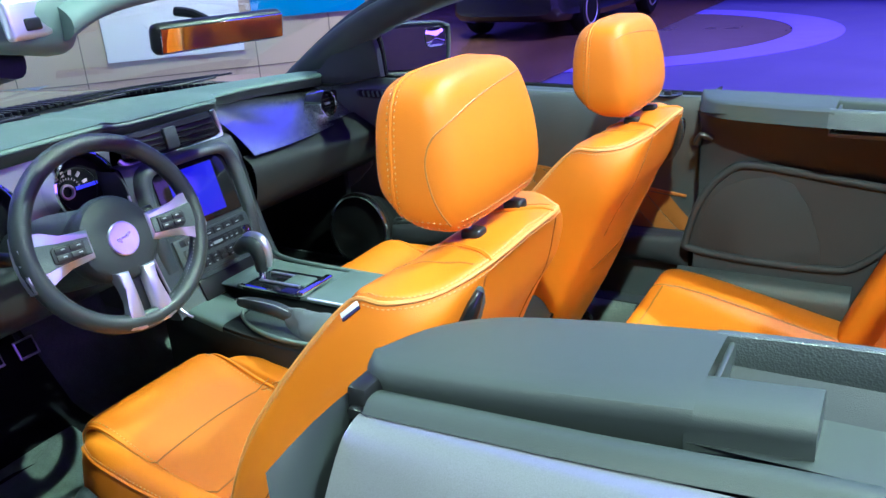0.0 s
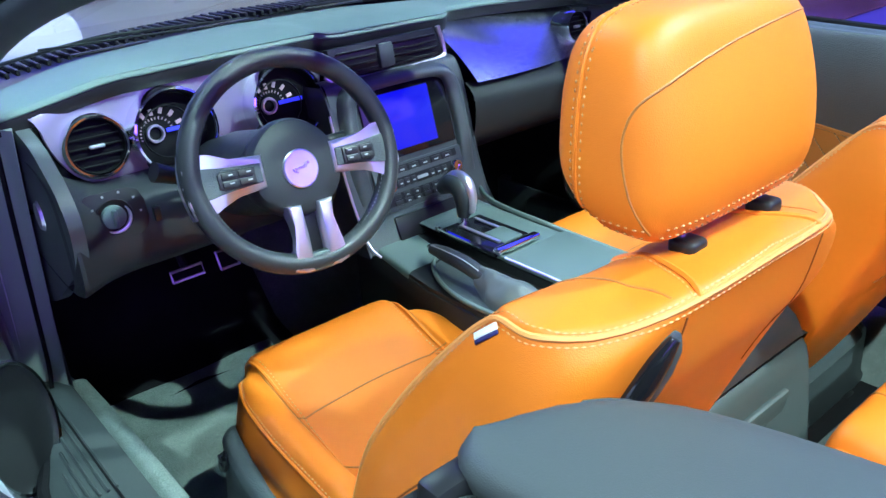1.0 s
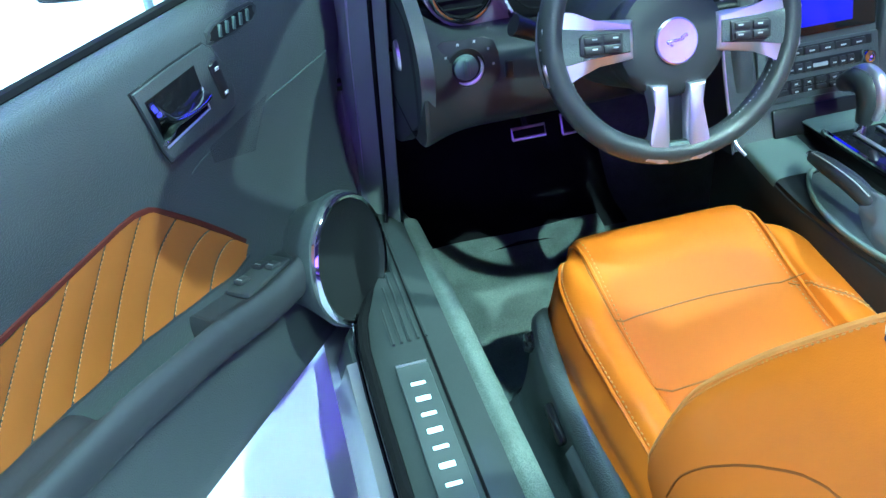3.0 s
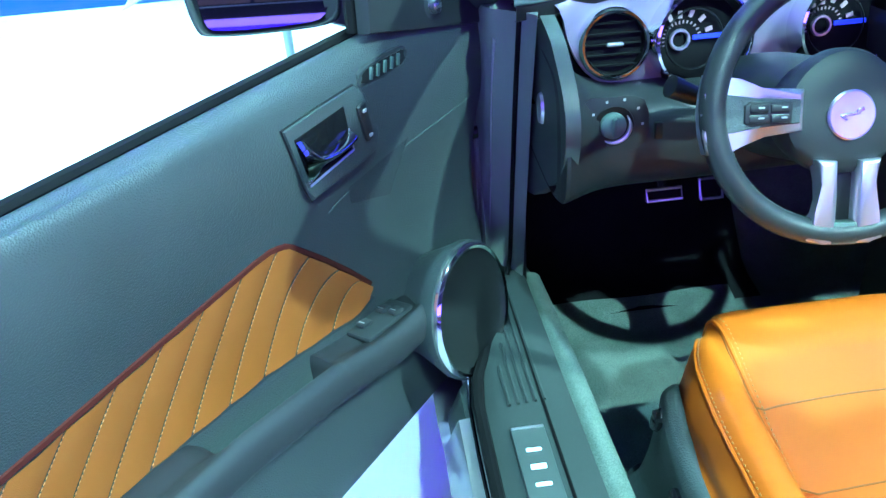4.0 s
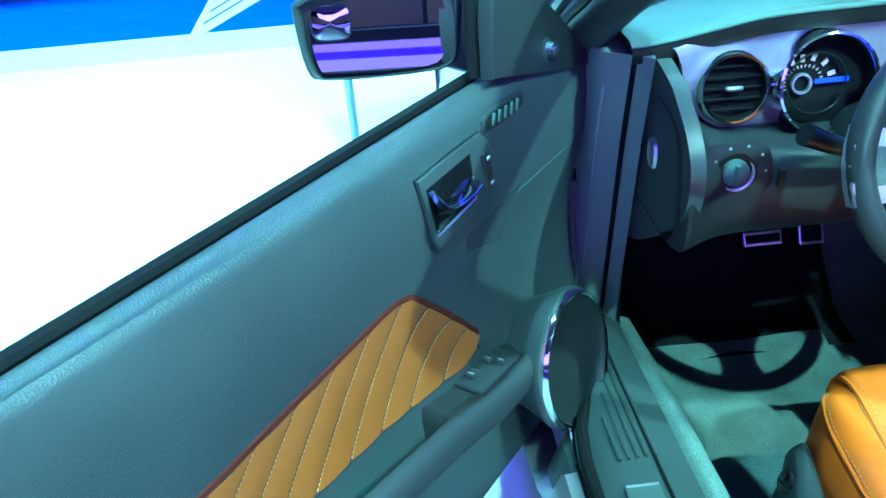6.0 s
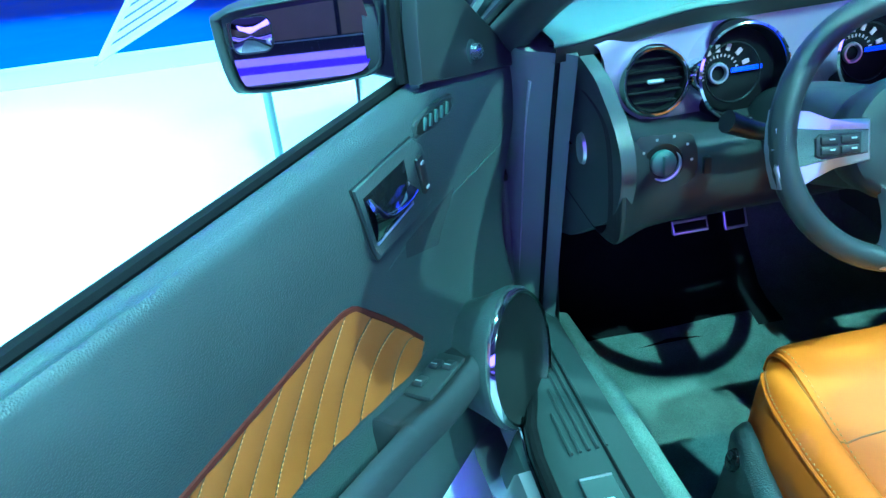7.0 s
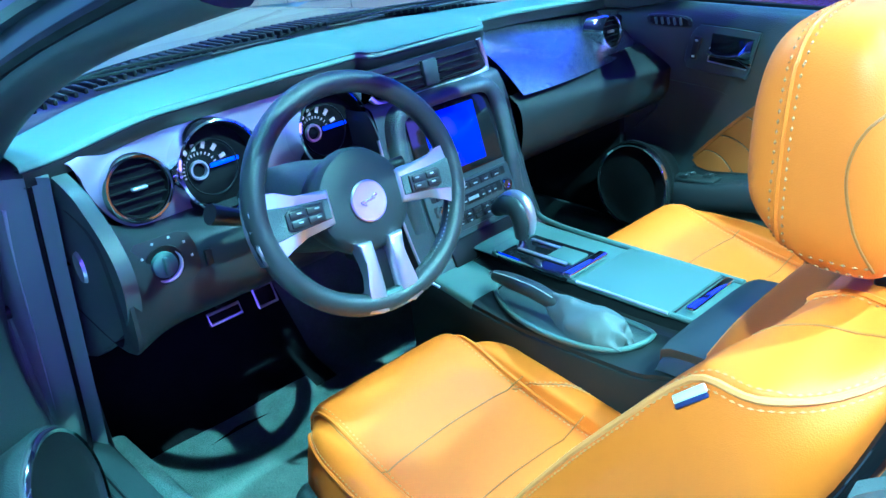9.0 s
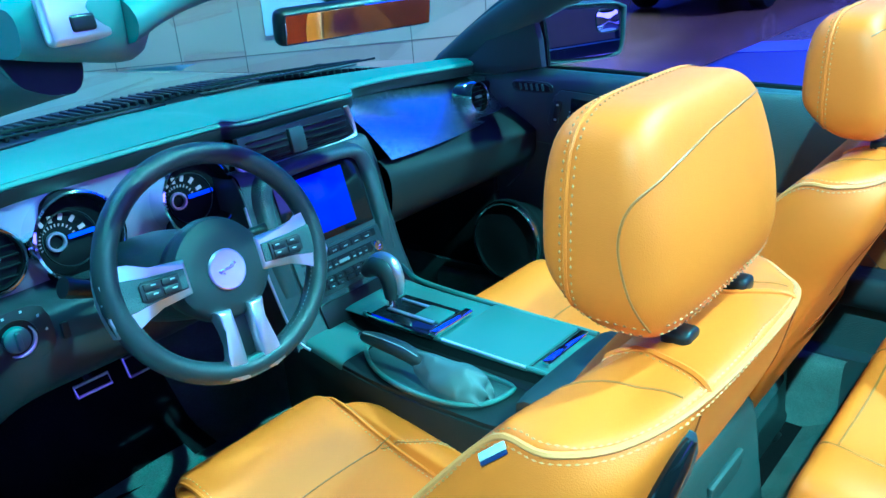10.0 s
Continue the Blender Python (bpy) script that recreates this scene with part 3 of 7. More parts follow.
# Unseen sheet, added to stop light leaking down into the footwell.
part("dash_light_block", sheet(lambda u, v: (-0.70 + 1.40 * u, 0.36 + 0.62 * v, 0.79 + 0.06 * v), 4, 4), SHADED_CARPET, car, "black sheet added under the dashboard to block light")
part("kick_panel", rbox((0.712, 0.46, 0.55), (0.03, 0.30, 0.76), 0.006), SHADED_CARPET, car, "black passenger kick panel")
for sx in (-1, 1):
    part("footwell_side", rbox((sx * 0.728, 0.80, 0.55), (0.02, 0.42, 0.78), 0.004), SHADED_CARPET, car, "black footwell side")


# sills
def sill():
    s = part("door_sill", loft([[(max(x, lim), y, z) for x, z in ((-0.69, 0.30), (-0.69, 0.392), (-0.72, 0.400), (-0.78, 0.396), (-0.815, 0.388), (-0.83, 0.372), (-0.86, 0.36), (-0.885, 0.30), (-0.86, 0.16), (-0.70, 0.16))] for y, lim in ((0.66, -0.755), (0.4, -0.76), (0.28, -0.785), (0.18, -0.9), (0, -0.9), (-0.4, -0.9), (-0.79, -0.9))]), GREY_TRIM, car, "dark plastic door sill")
    ribs = merge(*[tube([(-0.735 - 0.014 * i, 0.42 - 0.06 * i, 0.402 - 0.001 * i), (-0.735 - 0.014 * i, 0.08, 0.402 - 0.001 * i)], 0.003, 1, 6) for i in range(5)])
    part("rib", ribs, GREY_TRIM, s)
    sp = part("scuff_plate", rbox((-0.775, -0.186, 0.400), (0.052, 0.42, 0.006), 0.002), SCUFF, s, "grey scuff plate with lit bars")
    part("plate_trim", rbox((-0.775, 0.020, 0.4035), (0.050, 0.004, 0.003), 0.001), SILVER, sp, "thin bright end strip")
    for i in range(7):
        part("lit_bar", rbox((-0.775, -0.028 - i * 0.034, 0.4040), (0.023, 0.007 + 0.003 * (i % 2), 0.002), 0.0009, 1), LIT_LETTERS, sp)
    part("sill_groove", tube([(-0.738, 0.42, 0.4015), (-0.738, 0.0, 0.4005), (-0.738, -0.76, 0.4005)], 0.0028, 1, 6), RUBBER, s, "dark groove along the sill")
    part("carpet_edge", skin([[(-0.688, y, 0.384 - k), (-0.676, y, 0.394 - k), (-0.660, y, 0.391 - k), (-0.650, y, 0.378 - k), (-0.645, y, 0.33 - k), (-0.640, y, 0.20)] for y, k in ((0.50, 0.02), (0.28, 0.006), (0.0, 0.0), (-0.62, 0.0))], 4, 3, False, False), CARPET, s, "carpet lining along the sill")
    part("seal", tube([(x, y, 0.385) for x, y in ((-0.762, 0.5), (-0.775, 0.34), (-0.815, 0.21), (-0.838, 0.1), (-0.838, -0.3), (-0.838, -0.78))], 0.010, 2, 8), RUBBER, s, "black rubber door seal")
    part("sill_trim", tube([(-0.822, 0.24, 0.384), (-0.851, 0.12, 0.374), (-0.851, -0.3, 0.374), (-0.851, -0.78, 0.374)], 0.0035, 3, 6), CHROME, s, "thin bright sill strip")
    part("rocker_panel", loft([[(-0.84, y, 0.366 - d), (-0.872, y, 0.362 - d), (-0.90, y, 0.30 - d * 0.6), (-0.89, y, 0.20), (-0.86, y, 0.15), (-0.84, y, 0.15)] for y, d in ((0.75, 0.14), (0.3, 0.14), (0.2, 0.10), (0.1, 0.0), (-0.3, 0.0), (-0.82, 0.0))]), PAINT, s, "dark grey painted rocker panel")


sill()
mirrored()
sill()
STACK.pop()


# hood, cowl and front wings
def hood_z(x, y):
    return 0.985 - 0.035 * (y - 0.85) - 0.05 * max(0, y - 1.5) ** 1.5 - 0.16 * (abs(x) / 0.9) ** 3 + 0.02 * math.exp(-((abs(x) - 0.25) / 0.1) ** 2) * min(1, max(0, y - 0.9))


part("hood", sheet(lambda u, v: (-0.74 + 1.48 * u, 0.92 + 1.45 * v, hood_z(-0.74 + 1.48 * u, 0.92 + 1.45 * v)), 40, 40), PAINT, car, "dark grey metallic hood")
for sx in (-1, 1):
    part("front_wing", sheet(lambda u, v: (sx * (0.745 + 0.17 * math.sin(u * 1.45)), 0.60 + 1.7 * v, hood_z(0.745, 0.9 + 1.4 * v) - 0.004 - 0.62 * (1 - math.cos(u * 1.45))), 14, 24), PAINT, car, "dark grey front wing")
cowl = part("cowl", sheet(lambda u, v: (-0.76 + 1.52 * u, 0.70 + 0.25 * v - 0.10 * (2 * u - 1) ** 2, 0.975 - 0.02 * v - 0.05 * (2 * u - 1) ** 2), 30, 6), BLACK, car, "black windscreen cowl")
part("cowl_grille", merge(*[rbox((-0.68 + 0.022 * i, 0.84 - 0.10 * ((-0.68 + 0.022 * i) / 0.76) ** 2, 0.985 - 0.05 * ((-0.68 + 0.022 * i) / 0.76) ** 2), (0.009, 0.11, 0.012), 0.002, 1) for i in range(63)]), BLACK, cowl, "slatted black cowl grille")
for x0 in (-0.62, 0.02):
    part("wiper", merge(tube([(x0, 0.80 - 0.1 * (x0 / 0.76) ** 2, 0.975), (x0 + 0.25, 0.77, 0.992), (x0 + 0.58, 0.74 - 0.1 * ((x0 + 0.58) / 0.76) ** 2, 0.985)], 0.004, 5, 6), tube([(x0 + 0.1, 0.74, 0.992), (x0 + 0.62, 0.70 - 0.06 * ((x0 + 0.62) / 0.76) ** 2, 0.985)], 0.003, 2, 6)), BLACK, cowl, "black wiper arm")

# windscreen with its frame
WB = [(-0.74, 0.50, 0.965), (-0.62, 0.60, 0.985), (-0.35, 0.70, 0.995), (0, 0.735, 1.0), (0.35, 0.70, 0.995), (0.62, 0.60, 0.985), (0.74, 0.50, 0.965)]
WT = [(-0.60, -0.245, 1.262), (-0.50, -0.215, 1.285), (-0.28, -0.185, 1.300), (0, -0.175, 1.305), (0.28, -0.185, 1.300), (0.50, -0.215, 1.285), (0.60, -0.245, 1.262)]
wb, wt = curve(WB, 5), curve(WT, 5)
ws = part("windscreen", loft([wb + (wt - wb) * k + np.array((0, 0.03, 0.045)) * math.sin(math.pi * k) for k in np.linspace(0, 1, 9)], False, False), GLASS, car, "clear windscreen glass")
ws.visible_shadow = False
for sx in (-1, 1):
    a0, a1 = np.array((sx * 0.77, 0.53, 0.93)), np.array((sx * 0.650, -0.20, 1.235))
    secs = []
    for k in np.linspace(0, 1, 8):
        c = a0 + (a1 - a0) * k + np.array((sx * 0.012, 0.02, 0.042)) * math.sin(math.pi * k)
        w = 0.045 - 0.010 * k
        secs.append([c + np.array(o) for o in ((-sx * w * 0.9, 0.012, 0.022), (sx * w * 0.3, 0.02, 0.03), (sx * w, -0.01, 0.0), (sx * w * 0.8, -0.04, -0.025), (-sx * w * 0.3, -0.05, -0.035), (-sx * w, -0.025, -0.01))])
    pl_ = part("windscreen_pillar", skin(secs, 4, 2), PILLAR, car, "dark trimmed windscreen pillar")
    part("pillar_cap", tube([a0 + np.array((sx * 0.03, 0.02, 0.035)), (a0 + a1) / 2 + np.array((sx * 0.04, 0.045, 0.078)), a1 + np.array((sx * 0.02, 0.02, 0.035))], 0.014, 6, 8), CHARCOAL_SMOOTH, pl_, "dark grey outer pillar edge")
    part("pillar_seal", tube([a0 + np.array((sx * 0.045, -0.01, 0.0)), (a0 + a1) / 2 + np.array((sx * 0.05, 0.0, 0.035)), a1 + np.array((sx * 0.035, -0.01, 0.0))], 0.010, 6, 8), RUBBER, pl_)
head = part("windscreen_header", skin([[(x, y - 0.03, z + 0.020), (x, y + 0.03, z + 0.016), (x, y + 0.035, z - 0.006), (x, y, z - 0.024), (x, y - 0.055, z - 0.022), (x, y - 0.065, z + 0.0)] for x, y, z in WT], 3, 4), GREY_PAD, car, "grey padded windscreen header")
for sx in (-1, 1):
    part("corner_pad", skin([[(sx * x, y0, zc - hz * 0.5), (sx * x, y0 - 0.012, zc), (sx * x, y0, zc + hz * 0.5), (sx * x, (y0 + y1) / 2, zc + hz * 0.62), (sx * x, y1, zc + hz * 0.4), (sx * x, y1 + 0.01, zc - hz * 0.2), (sx * x, (y0 + y1) / 2, zc - hz * 0.58)] for x, y0, y1, zc, hz in ((0.560, -0.235, -0.20, 1.272, 0.030), (0.566, -0.262, -0.18, 1.268, 0.056), (0.585, -0.275, -0.165, 1.262, 0.072), (0.62, -0.280, -0.155, 1.262, 0.064), (0.655, -0.278, -0.15, 1.262, 0.054), (0.685, -0.262, -0.15, 1.258, 0.036))], 3, 3), GREY_PAD, head, "grey padded header corner")
    lp = part("roof_latch", rbox((sx * 0.642, -0.286, 1.268), (0.062, 0.016, 0.046), 0.006, 3, turned(-8, 0, -sx * 10)), SILVER, head, "bright roof latch plate")
    part("latch_hole", rbox((sx * 0.640, -0.2945, 1.262), (0.024, 0.006, 0.014), 0.0055, 3, turned(-8, 0, -sx * 10)), BLACK, lp, "black latch hole")
    part("sun_visor", skin([[(sx * x, y - 0.010, z - 0.004), (sx * x, y - 0.006, z + 0.006), (sx * x, y + 0.05, z + 0.026), (sx * x, y + 0.056, z + 0.018)] for x, y, z in ((0.545, -0.232, 1.262), (0.53, -0.238, 1.262), (0.35, -0.215, 1.276), (0.16, -0.198, 1.286), (0.145, -0.19, 1.290))], 3, 4), GREY_CONSOLE, head, "pale grey sun visor folded up")
rvm = part("rear_view_mirror", rbox((0.022, 0.07, 1.180), (0.31, 0.034, 0.062), 0.016, 3, turned(7.5, 0, -13)), BLACK, car, "black framed rear-view mirror")
part("mirror_glass", rbox((0.0175, 0.0523, 1.1765), (0.288, 0.004, 0.048), 0.0015, 1, turned(9, 0, -13)), MIRROR, rvm)
part("mirror_stem", tube([(0.03, 0.085, 1.19), (0.015, 0.13, 1.215), (0.005, 0.17, 1.222)], 0.010, 3, 8), BLACK, rvm)
# ---- dashboard ----
def step(x, a, b):
    t = min(1, max(0, (x - a) / (b - a)))
    return t * t * (3 - 2 * t)


def brow_y(x):
    return 0.298 - 0.012 * step(x, -0.12, -0.08) + 0.140 * step(x, 0.17, 0.34) - 0.07 * step(x, 0.40, 0.72) + 0.02 * step(-x, 0.5, 0.72)


def brow_z(x):
    return 1.002 + 0.008 * math.sin((x + 0.7) * 2.2) - 0.007 * step(x, -0.13, -0.09) - 0.016 * step(x, 0.15, 0.35) - 0.03 * step(-x, 0.5, 0.72)


def pad_back(x):
    return 0.735 - 0.235 * (abs(x) / 0.74) ** 2.2


secs = []
for x in np.linspace(-0.725, 0.725, 59):
    y0, z0, y1 = brow_y(x), brow_z(x), pad_back(x) - 0.012
    secs.append([(x, y0 + 0.03, z0 - 0.013), (x, y0 + 0.005, z0 - 0.012), (x, y0 - 0.001, z0 - 0.008), (x, y0 + 0.003, z0 - 0.002), (x, y0 + 0.014, z0 + 0.001), (x, y0 + 0.35 * (y1 - y0), z0 + 0.004), (x, y0 + 0.75 * (y1 - y0), z0 - 0.002 + 0.3 * (0.98 - z0)), (x, y1, 0.975 - 0.02 * (abs(x) / 0.74) ** 2), (x, y1, 0.93)])
dash = part("dashboard", skin(secs, 3, 1, False, False), GREY_PAD, car, "grey soft dashboard with silver trim")
part("dash_lip", skin([[(x, brow_y(x) + 0.02, brow_z(x) - 0.011), (x, brow_y(x) + 0.002, brow_z(x) - 0.012), (x, brow_y(x) + 0.003, brow_z(x) - 0.030), (x, brow_y(x) + 0.012, brow_z(x) - 0.037), (x, brow_y(x) + 0.06, brow_z(x) - 0.038)] for x in np.linspace(-0.722, 0.722, 49)], 2, 1, False, False), BLACK, dash, "black lip under the dash pad")
for x in (-0.42, -0.15, 0.15, 0.42):
    part("defroster_slot", rbox((x, pad_back(x) - 0.07, 0.996), (0.16, 0.016, 0.005), 0.002, 1, turned(0, 0, -14 * x)), BLACK, dash, "narrow black defroster slot")

# silver fascia, driver's side
part("silver_fascia", plate([(-0.266, 0.045), (-0.258, 0.066), (0.0, 0.085), (0.24, 0.078), (0.262, 0.05), (0.24, -0.03), (0.10, -0.055), (-0.05, -0.062), (-0.12, -0.072), (-0.185, -0.070), (-0.222, -0.056), (-0.246, -0.028), (-0.262, 0.010)], (-0.385, 0.318, 0.898), (1, 0, 0), (0, 0.10, 1), 0.012, 0.004, 3), FASCIA, dash, "satin silver instrument fascia")


def round_vent(x, y, z, r, n):
    v = part("round_vent", lathe([(r * 0.885, 0.0), (r * 0.90, 0.005), (r * 0.94, 0.008), (r, 0.008), (r * 1.08, 0.002), (r * 1.10, -0.02), (r * 1.10, -0.05)], (x, y, z), n, 36, close=False), CHROME, dash, "chrome ringed round air vent")
    part("vent_bowl", lathe([(0.0001, -0.011), (r * 0.86, -0.010), (r * 0.89, 0.003)], (x, y, z), n, 32, close=False), DIAL, v)
    w = Vector(n).normalized()
    u = w.cross(Vector((0, 0, 1))).normalized()
    up = u.cross(w)
    for k in (-0.62, -0.31, 0, 0.31, 0.62):
        half = r * 0.84 * math.sqrt(max(0.01, 1 - k * k))
        c = Vector((x, y, z)) + up * (k * r) - w * 0.0035
        part("louvre", tube([c - u * half, c, c + u * half], 0.0035, 2, 6, flat=0.5), DIAL, v)
    part("tab", rbox(Vector((x, y, z)) + w * 0.002, (r * 0.5, 0.010, 0.006), 0.002, 1, w.to_track_quat("-Y", "Z").to_matrix().to_4x4()), SILVER, v)


round_vent(-0.577, 0.291, 0.897, 0.051, (-0.05, -1, 0.12))
round_vent(0.603, 0.272, 0.911, 0.037, (0.0, -1, 0.15))


def gauge(x, z, r=0.070):
    n = Vector((0, -1, 0.14)).normalized()
    y = 0.300
    g = part("gauge_ring", lathe([(r * 0.985, 0.030), (r * 0.99, 0.036), (r * 1.02, 0.040), (r * 1.07, 0.038), (r * 1.10, 0.02), (r * 1.10, -0.02)], (x, y, z), n, 40, close=False), CHROME, dash, "chrome gauge ring with dark dial")
    part("gauge_shroud", lathe([(r * 0.93, 0.004), (r * 0.985, 0.034)], (x, y, z), n, 40, close=False), BLACK, g, "black gauge shroud")
    part("dial", lathe([(0.0001, 0.006), (r * 0.95, 0.006)], (x, y, z), n, 36, close=False), DIAL, g, "black instrument dial")
    c = Vector((x, y, z)) + n * 0.0075
    right, up = Vector((1, 0, 0)), n.cross(Vector((1, 0, 0))) * -1
    if up.z < 0:
        up = -up
    piv = c - right * 0.030 + n * 0.003
    face = n.to_track_quat("-Y", "Z").to_matrix().to_4x4()
    for i in range(8):
        a = radians(190 - i * 25)
        p = piv + (right * math.cos(a) + up * math.sin(a)) * (0.037 + 0.010 * max(0, math.cos(a)))
        if (p - c).length < r * 0.88:
            part("numeral_bar", rbox(p, (0.011, 0.002, 0.0062), 0, 1, face @ turned(0, -math.degrees(a), 0)), DIAL_MARK, g)
    for i in range(15):
        a = radians(196 - i * 13)
        p = piv + (right * math.cos(a) + up * math.sin(a)) * (0.0255 + 0.006 * max(0, math.cos(a)))
        if (p - c).length < r * 0.88:
            part("tick", rbox(p, (0.0045, 0.0015, 0.0018), 0, 1, face @ turned(0, -math.degrees(a), 0)), DIAL_MARK, g)
    part("dial_trim", lathe([(r * 0.62, 0.0065), (r * 0.64, 0.0085), (r * 0.66, 0.0065)], piv + right * 0.020, n, 40, close=False), BLACK, g, "raised ring on the dial")
    part("dial_hub", lathe([(0.011, -0.001), (0.0125, 0.004), (0.0155, 0.004), (0.0165, -0.001)], piv, n, 20, close=False), SILVER, g, "silver ring round the needle")
    part("needle", rbox(piv + right * 0.045 + n * 0.003 + up * 0.002, (0.052, 0.002, 0.007), 0.001, 1, n.to_track_quat("-Y", "Z").to_matrix().to_4x4()), NEEDLE, g, "glowing blue needle")


part("binnacle", plate([(-0.392, 0.852), (-0.276, 0.852), (-0.272, 0.90), (-0.276, 0.962), (-0.392, 0.966), (-0.398, 0.90)], (0, 0.305, 0), (1, 0, 0), (0, 0.02, 1), 0.006, 0.002), BLACK, dash, "black instrument binnacle between the dials")
gauge(-0.446, 0.893)
gauge(-0.222, 0.893)

# centre vents and stack
cv = part("centre_vent", plate([(-0.135, 0.028), (0.130, 0.030), (0.150, -0.024), (0.13, -0.030), (-0.10, -0.030), (-0.13, -0.020)], (0.0, 0.262, 0.953), (1, 0, 0), (0, 0.16, 1), 0.014, 0.004), BLACK, dash, "black centre air vents")
for x0, x1 in ((-0.12, -0.028), (0.018, 0.125)):
    for k in range(4):
        z = 0.934 + k * 0.0125
        part("louvre", rbox(((x0 + x1) / 2, 0.244 + 0.16 * (z - 0.953), z), (x1 - x0, 0.014, 0.003), 0.001, 1, turned(-25, 0, 0)), BLACK, cv)
part("vent_divider", rbox((-0.005, 0.243, 0.953), (0.036, 0.012, 0.048), 0.003, 2, turned(-9, 0, 0)), CHARCOAL_SMOOTH, cv, "charcoal vent divider")
part("vent_trim", tube([(-0.145, 0.252, 0.935), (-0.12, 0.243, 0.920), (0.0, 0.240, 0.918), (0.13, 0.243, 0.920), (0.152, 0.250, 0.935), (0.143, 0.256, 0.985)], 0.006, 5, 8), SILVER, dash, "silver vent surround")

part("centre_fascia", skin([[(x * 0.165, y, z) for x in (-1, -0.92, -0.4, 0.4, 0.92, 1)] for y, z in ((0.262, 0.925), (0.236, 0.922), (0.222, 0.905), (0.200, 0.82), (0.180, 0.74), (0.150, 0.66), (0.125, 0.60))], 3, 3, False, False), CHARCOAL, dash, "charcoal centre fascia")
for sx in (-1, 1):
    part("fascia_side", skin([[(sx * 0.165, y, z), (sx * 0.172, y + 0.02, z - 0.005), (sx * 0.168, y + 0.25, z - 0.01)] for y, z in ((0.24, 0.922), (0.215, 0.88), (0.19, 0.78), (0.165, 0.69), (0.125, 0.60))], 3, 3, False, False), CHARCOAL_SMOOTH, dash)


def on_stack(z):
    if z > 0.905:
        return 0.222 + (z - 0.905) * 0.5
    pts = ((0.905, 0.222), (0.82, 0.200), (0.74, 0.180), (0.66, 0.150), (0.60, 0.125))
    for (z1, y1), (z0, y0) in zip(pts, pts[1:]):
        if z >= z0:
            return y0 + (y1 - y0) * (z - z0) / (z1 - z0)
    return 0.12


def stack_plate(name, x0, x1, z0, z1, mat, lift, label="", par=None, r=0.006, t=0.008):
    zc = (z0 + z1) / 2
    y = on_stack(zc)
    ang = math.degrees(math.atan2(on_stack(z1) - on_stack(z0), z1 - z0))
    return part(name, rbox(((x0 + x1) / 2, y - lift, zc), (x1 - x0, t, z1 - z0), r, 2, turned(-ang, 0, 0)), mat, par or dash, label)


HOOD_OUT = [(-0.150, 0.690), (-0.156, 0.76), (-0.156, 0.84), (-0.150, 0.888), (-0.128, 0.914), (-0.08, 0.922), (0.0, 0.924), (0.08, 0.922), (0.128, 0.914), (0.150, 0.888), (0.156, 0.84), (0.156, 0.76), (0.150, 0.690)]
HOOD_IN = [(-0.118, 0.690), (-0.120, 0.76), (-0.118, 0.84), (-0.110, 0.880), (-0.096, 0.893), (-0.06, 0.897), (0.0, 0.898), (0.06, 0.897), (0.096, 0.893), (0.110, 0.880), (0.118, 0.84), (0.120, 0.76), (0.118, 0.690)]
hood_rings = []
for (xo_, zo_), (xi_, zi_) in zip(HOOD_OUT, HOOD_IN):
    fade = min(1.0, (zo_ - 0.68) / 0.10)
    hood_rings.append([(xo_ + (xi_ - xo_) * k, on_stack(zo_ + (zi_ - zo_) * k) - lift * fade, zo_ + (zi_ - zo_) * k) for k, lift in ((0, -0.004), (0.12, 0.012), (0.35, 0.020), (0.7, 0.019), (0.95, 0.012), (1.0, -0.004))])
part("screen_hood", skin(hood_rings, 2, 3, False, False), CHARCOAL, dash, "charcoal hood round the screen")
bez = stack_plate("screen_bezel", -0.105, 0.115, 0.757, 0.905, GLOSS_BLACK, 0.002, "glossy black screen surround")
stack_plate("screen", -0.068, 0.068, 0.772, 0.888, SCREEN, 0.0035, "lit plain blue screen", bez, 0.002)
rad = stack_plate("radio_panel", -0.112, 0.120, 0.660, 0.752, CHARCOAL, 0.003, "charcoal radio and climate panel")
for z0, z1 in ((0.729, 0.746), (0.702, 0.724), (0.672, 0.697)):
    stack_plate("button_strip", -0.098, 0.106, z0, z1, BLACK, 0.0045, "", rad, 0.003)
for i in range(6):
    stack_plate("button", -0.085 + i * 0.030, -0.058 + i * 0.030, 0.731, 0.744, BUTTON, 0.008, "", rad, 0.002, 0.006)
    stack_plate("mark", -0.077 + i * 0.030, -0.067 + i * 0.030, 0.7365, 0.7390, MARK, 0.0110, "", rad, 0, 0.002)
for i in range(8):
    if i not in (3, 4):
        stack_plate("button", -0.060 + i * 0.0165, -0.046 + i * 0.0165, 0.705, 0.7205, BUTTON, 0.008, "", rad, 0.002, 0.006)
        stack_plate("mark", -0.056 + i * 0.0165, -0.050 + i * 0.0165, 0.7115, 0.7140, MARK, 0.0110, "", rad, 0, 0.002)
for i in range(7):
    for z in (0.6785, 0.6905):
        stack_plate("button", -0.080 + i * 0.0245, -0.060 + i * 0.0245, z - 0.0050, z + 0.0050, BUTTON, 0.008, "", rad, 0.002, 0.006)
        if (i + int(z * 1000)) % 3:
            stack_plate("mark", -0.073 + i * 0.0245, -0.067 + i * 0.0245, z - 0.0012, z + 0.0012, MARK, 0.0110, "", rad, 0, 0.002)
stack_plate("display_strip", -0.010, 0.018, 0.710, 0.7165, MARK, 0.0085, "", rad, 0.001, 0.003)
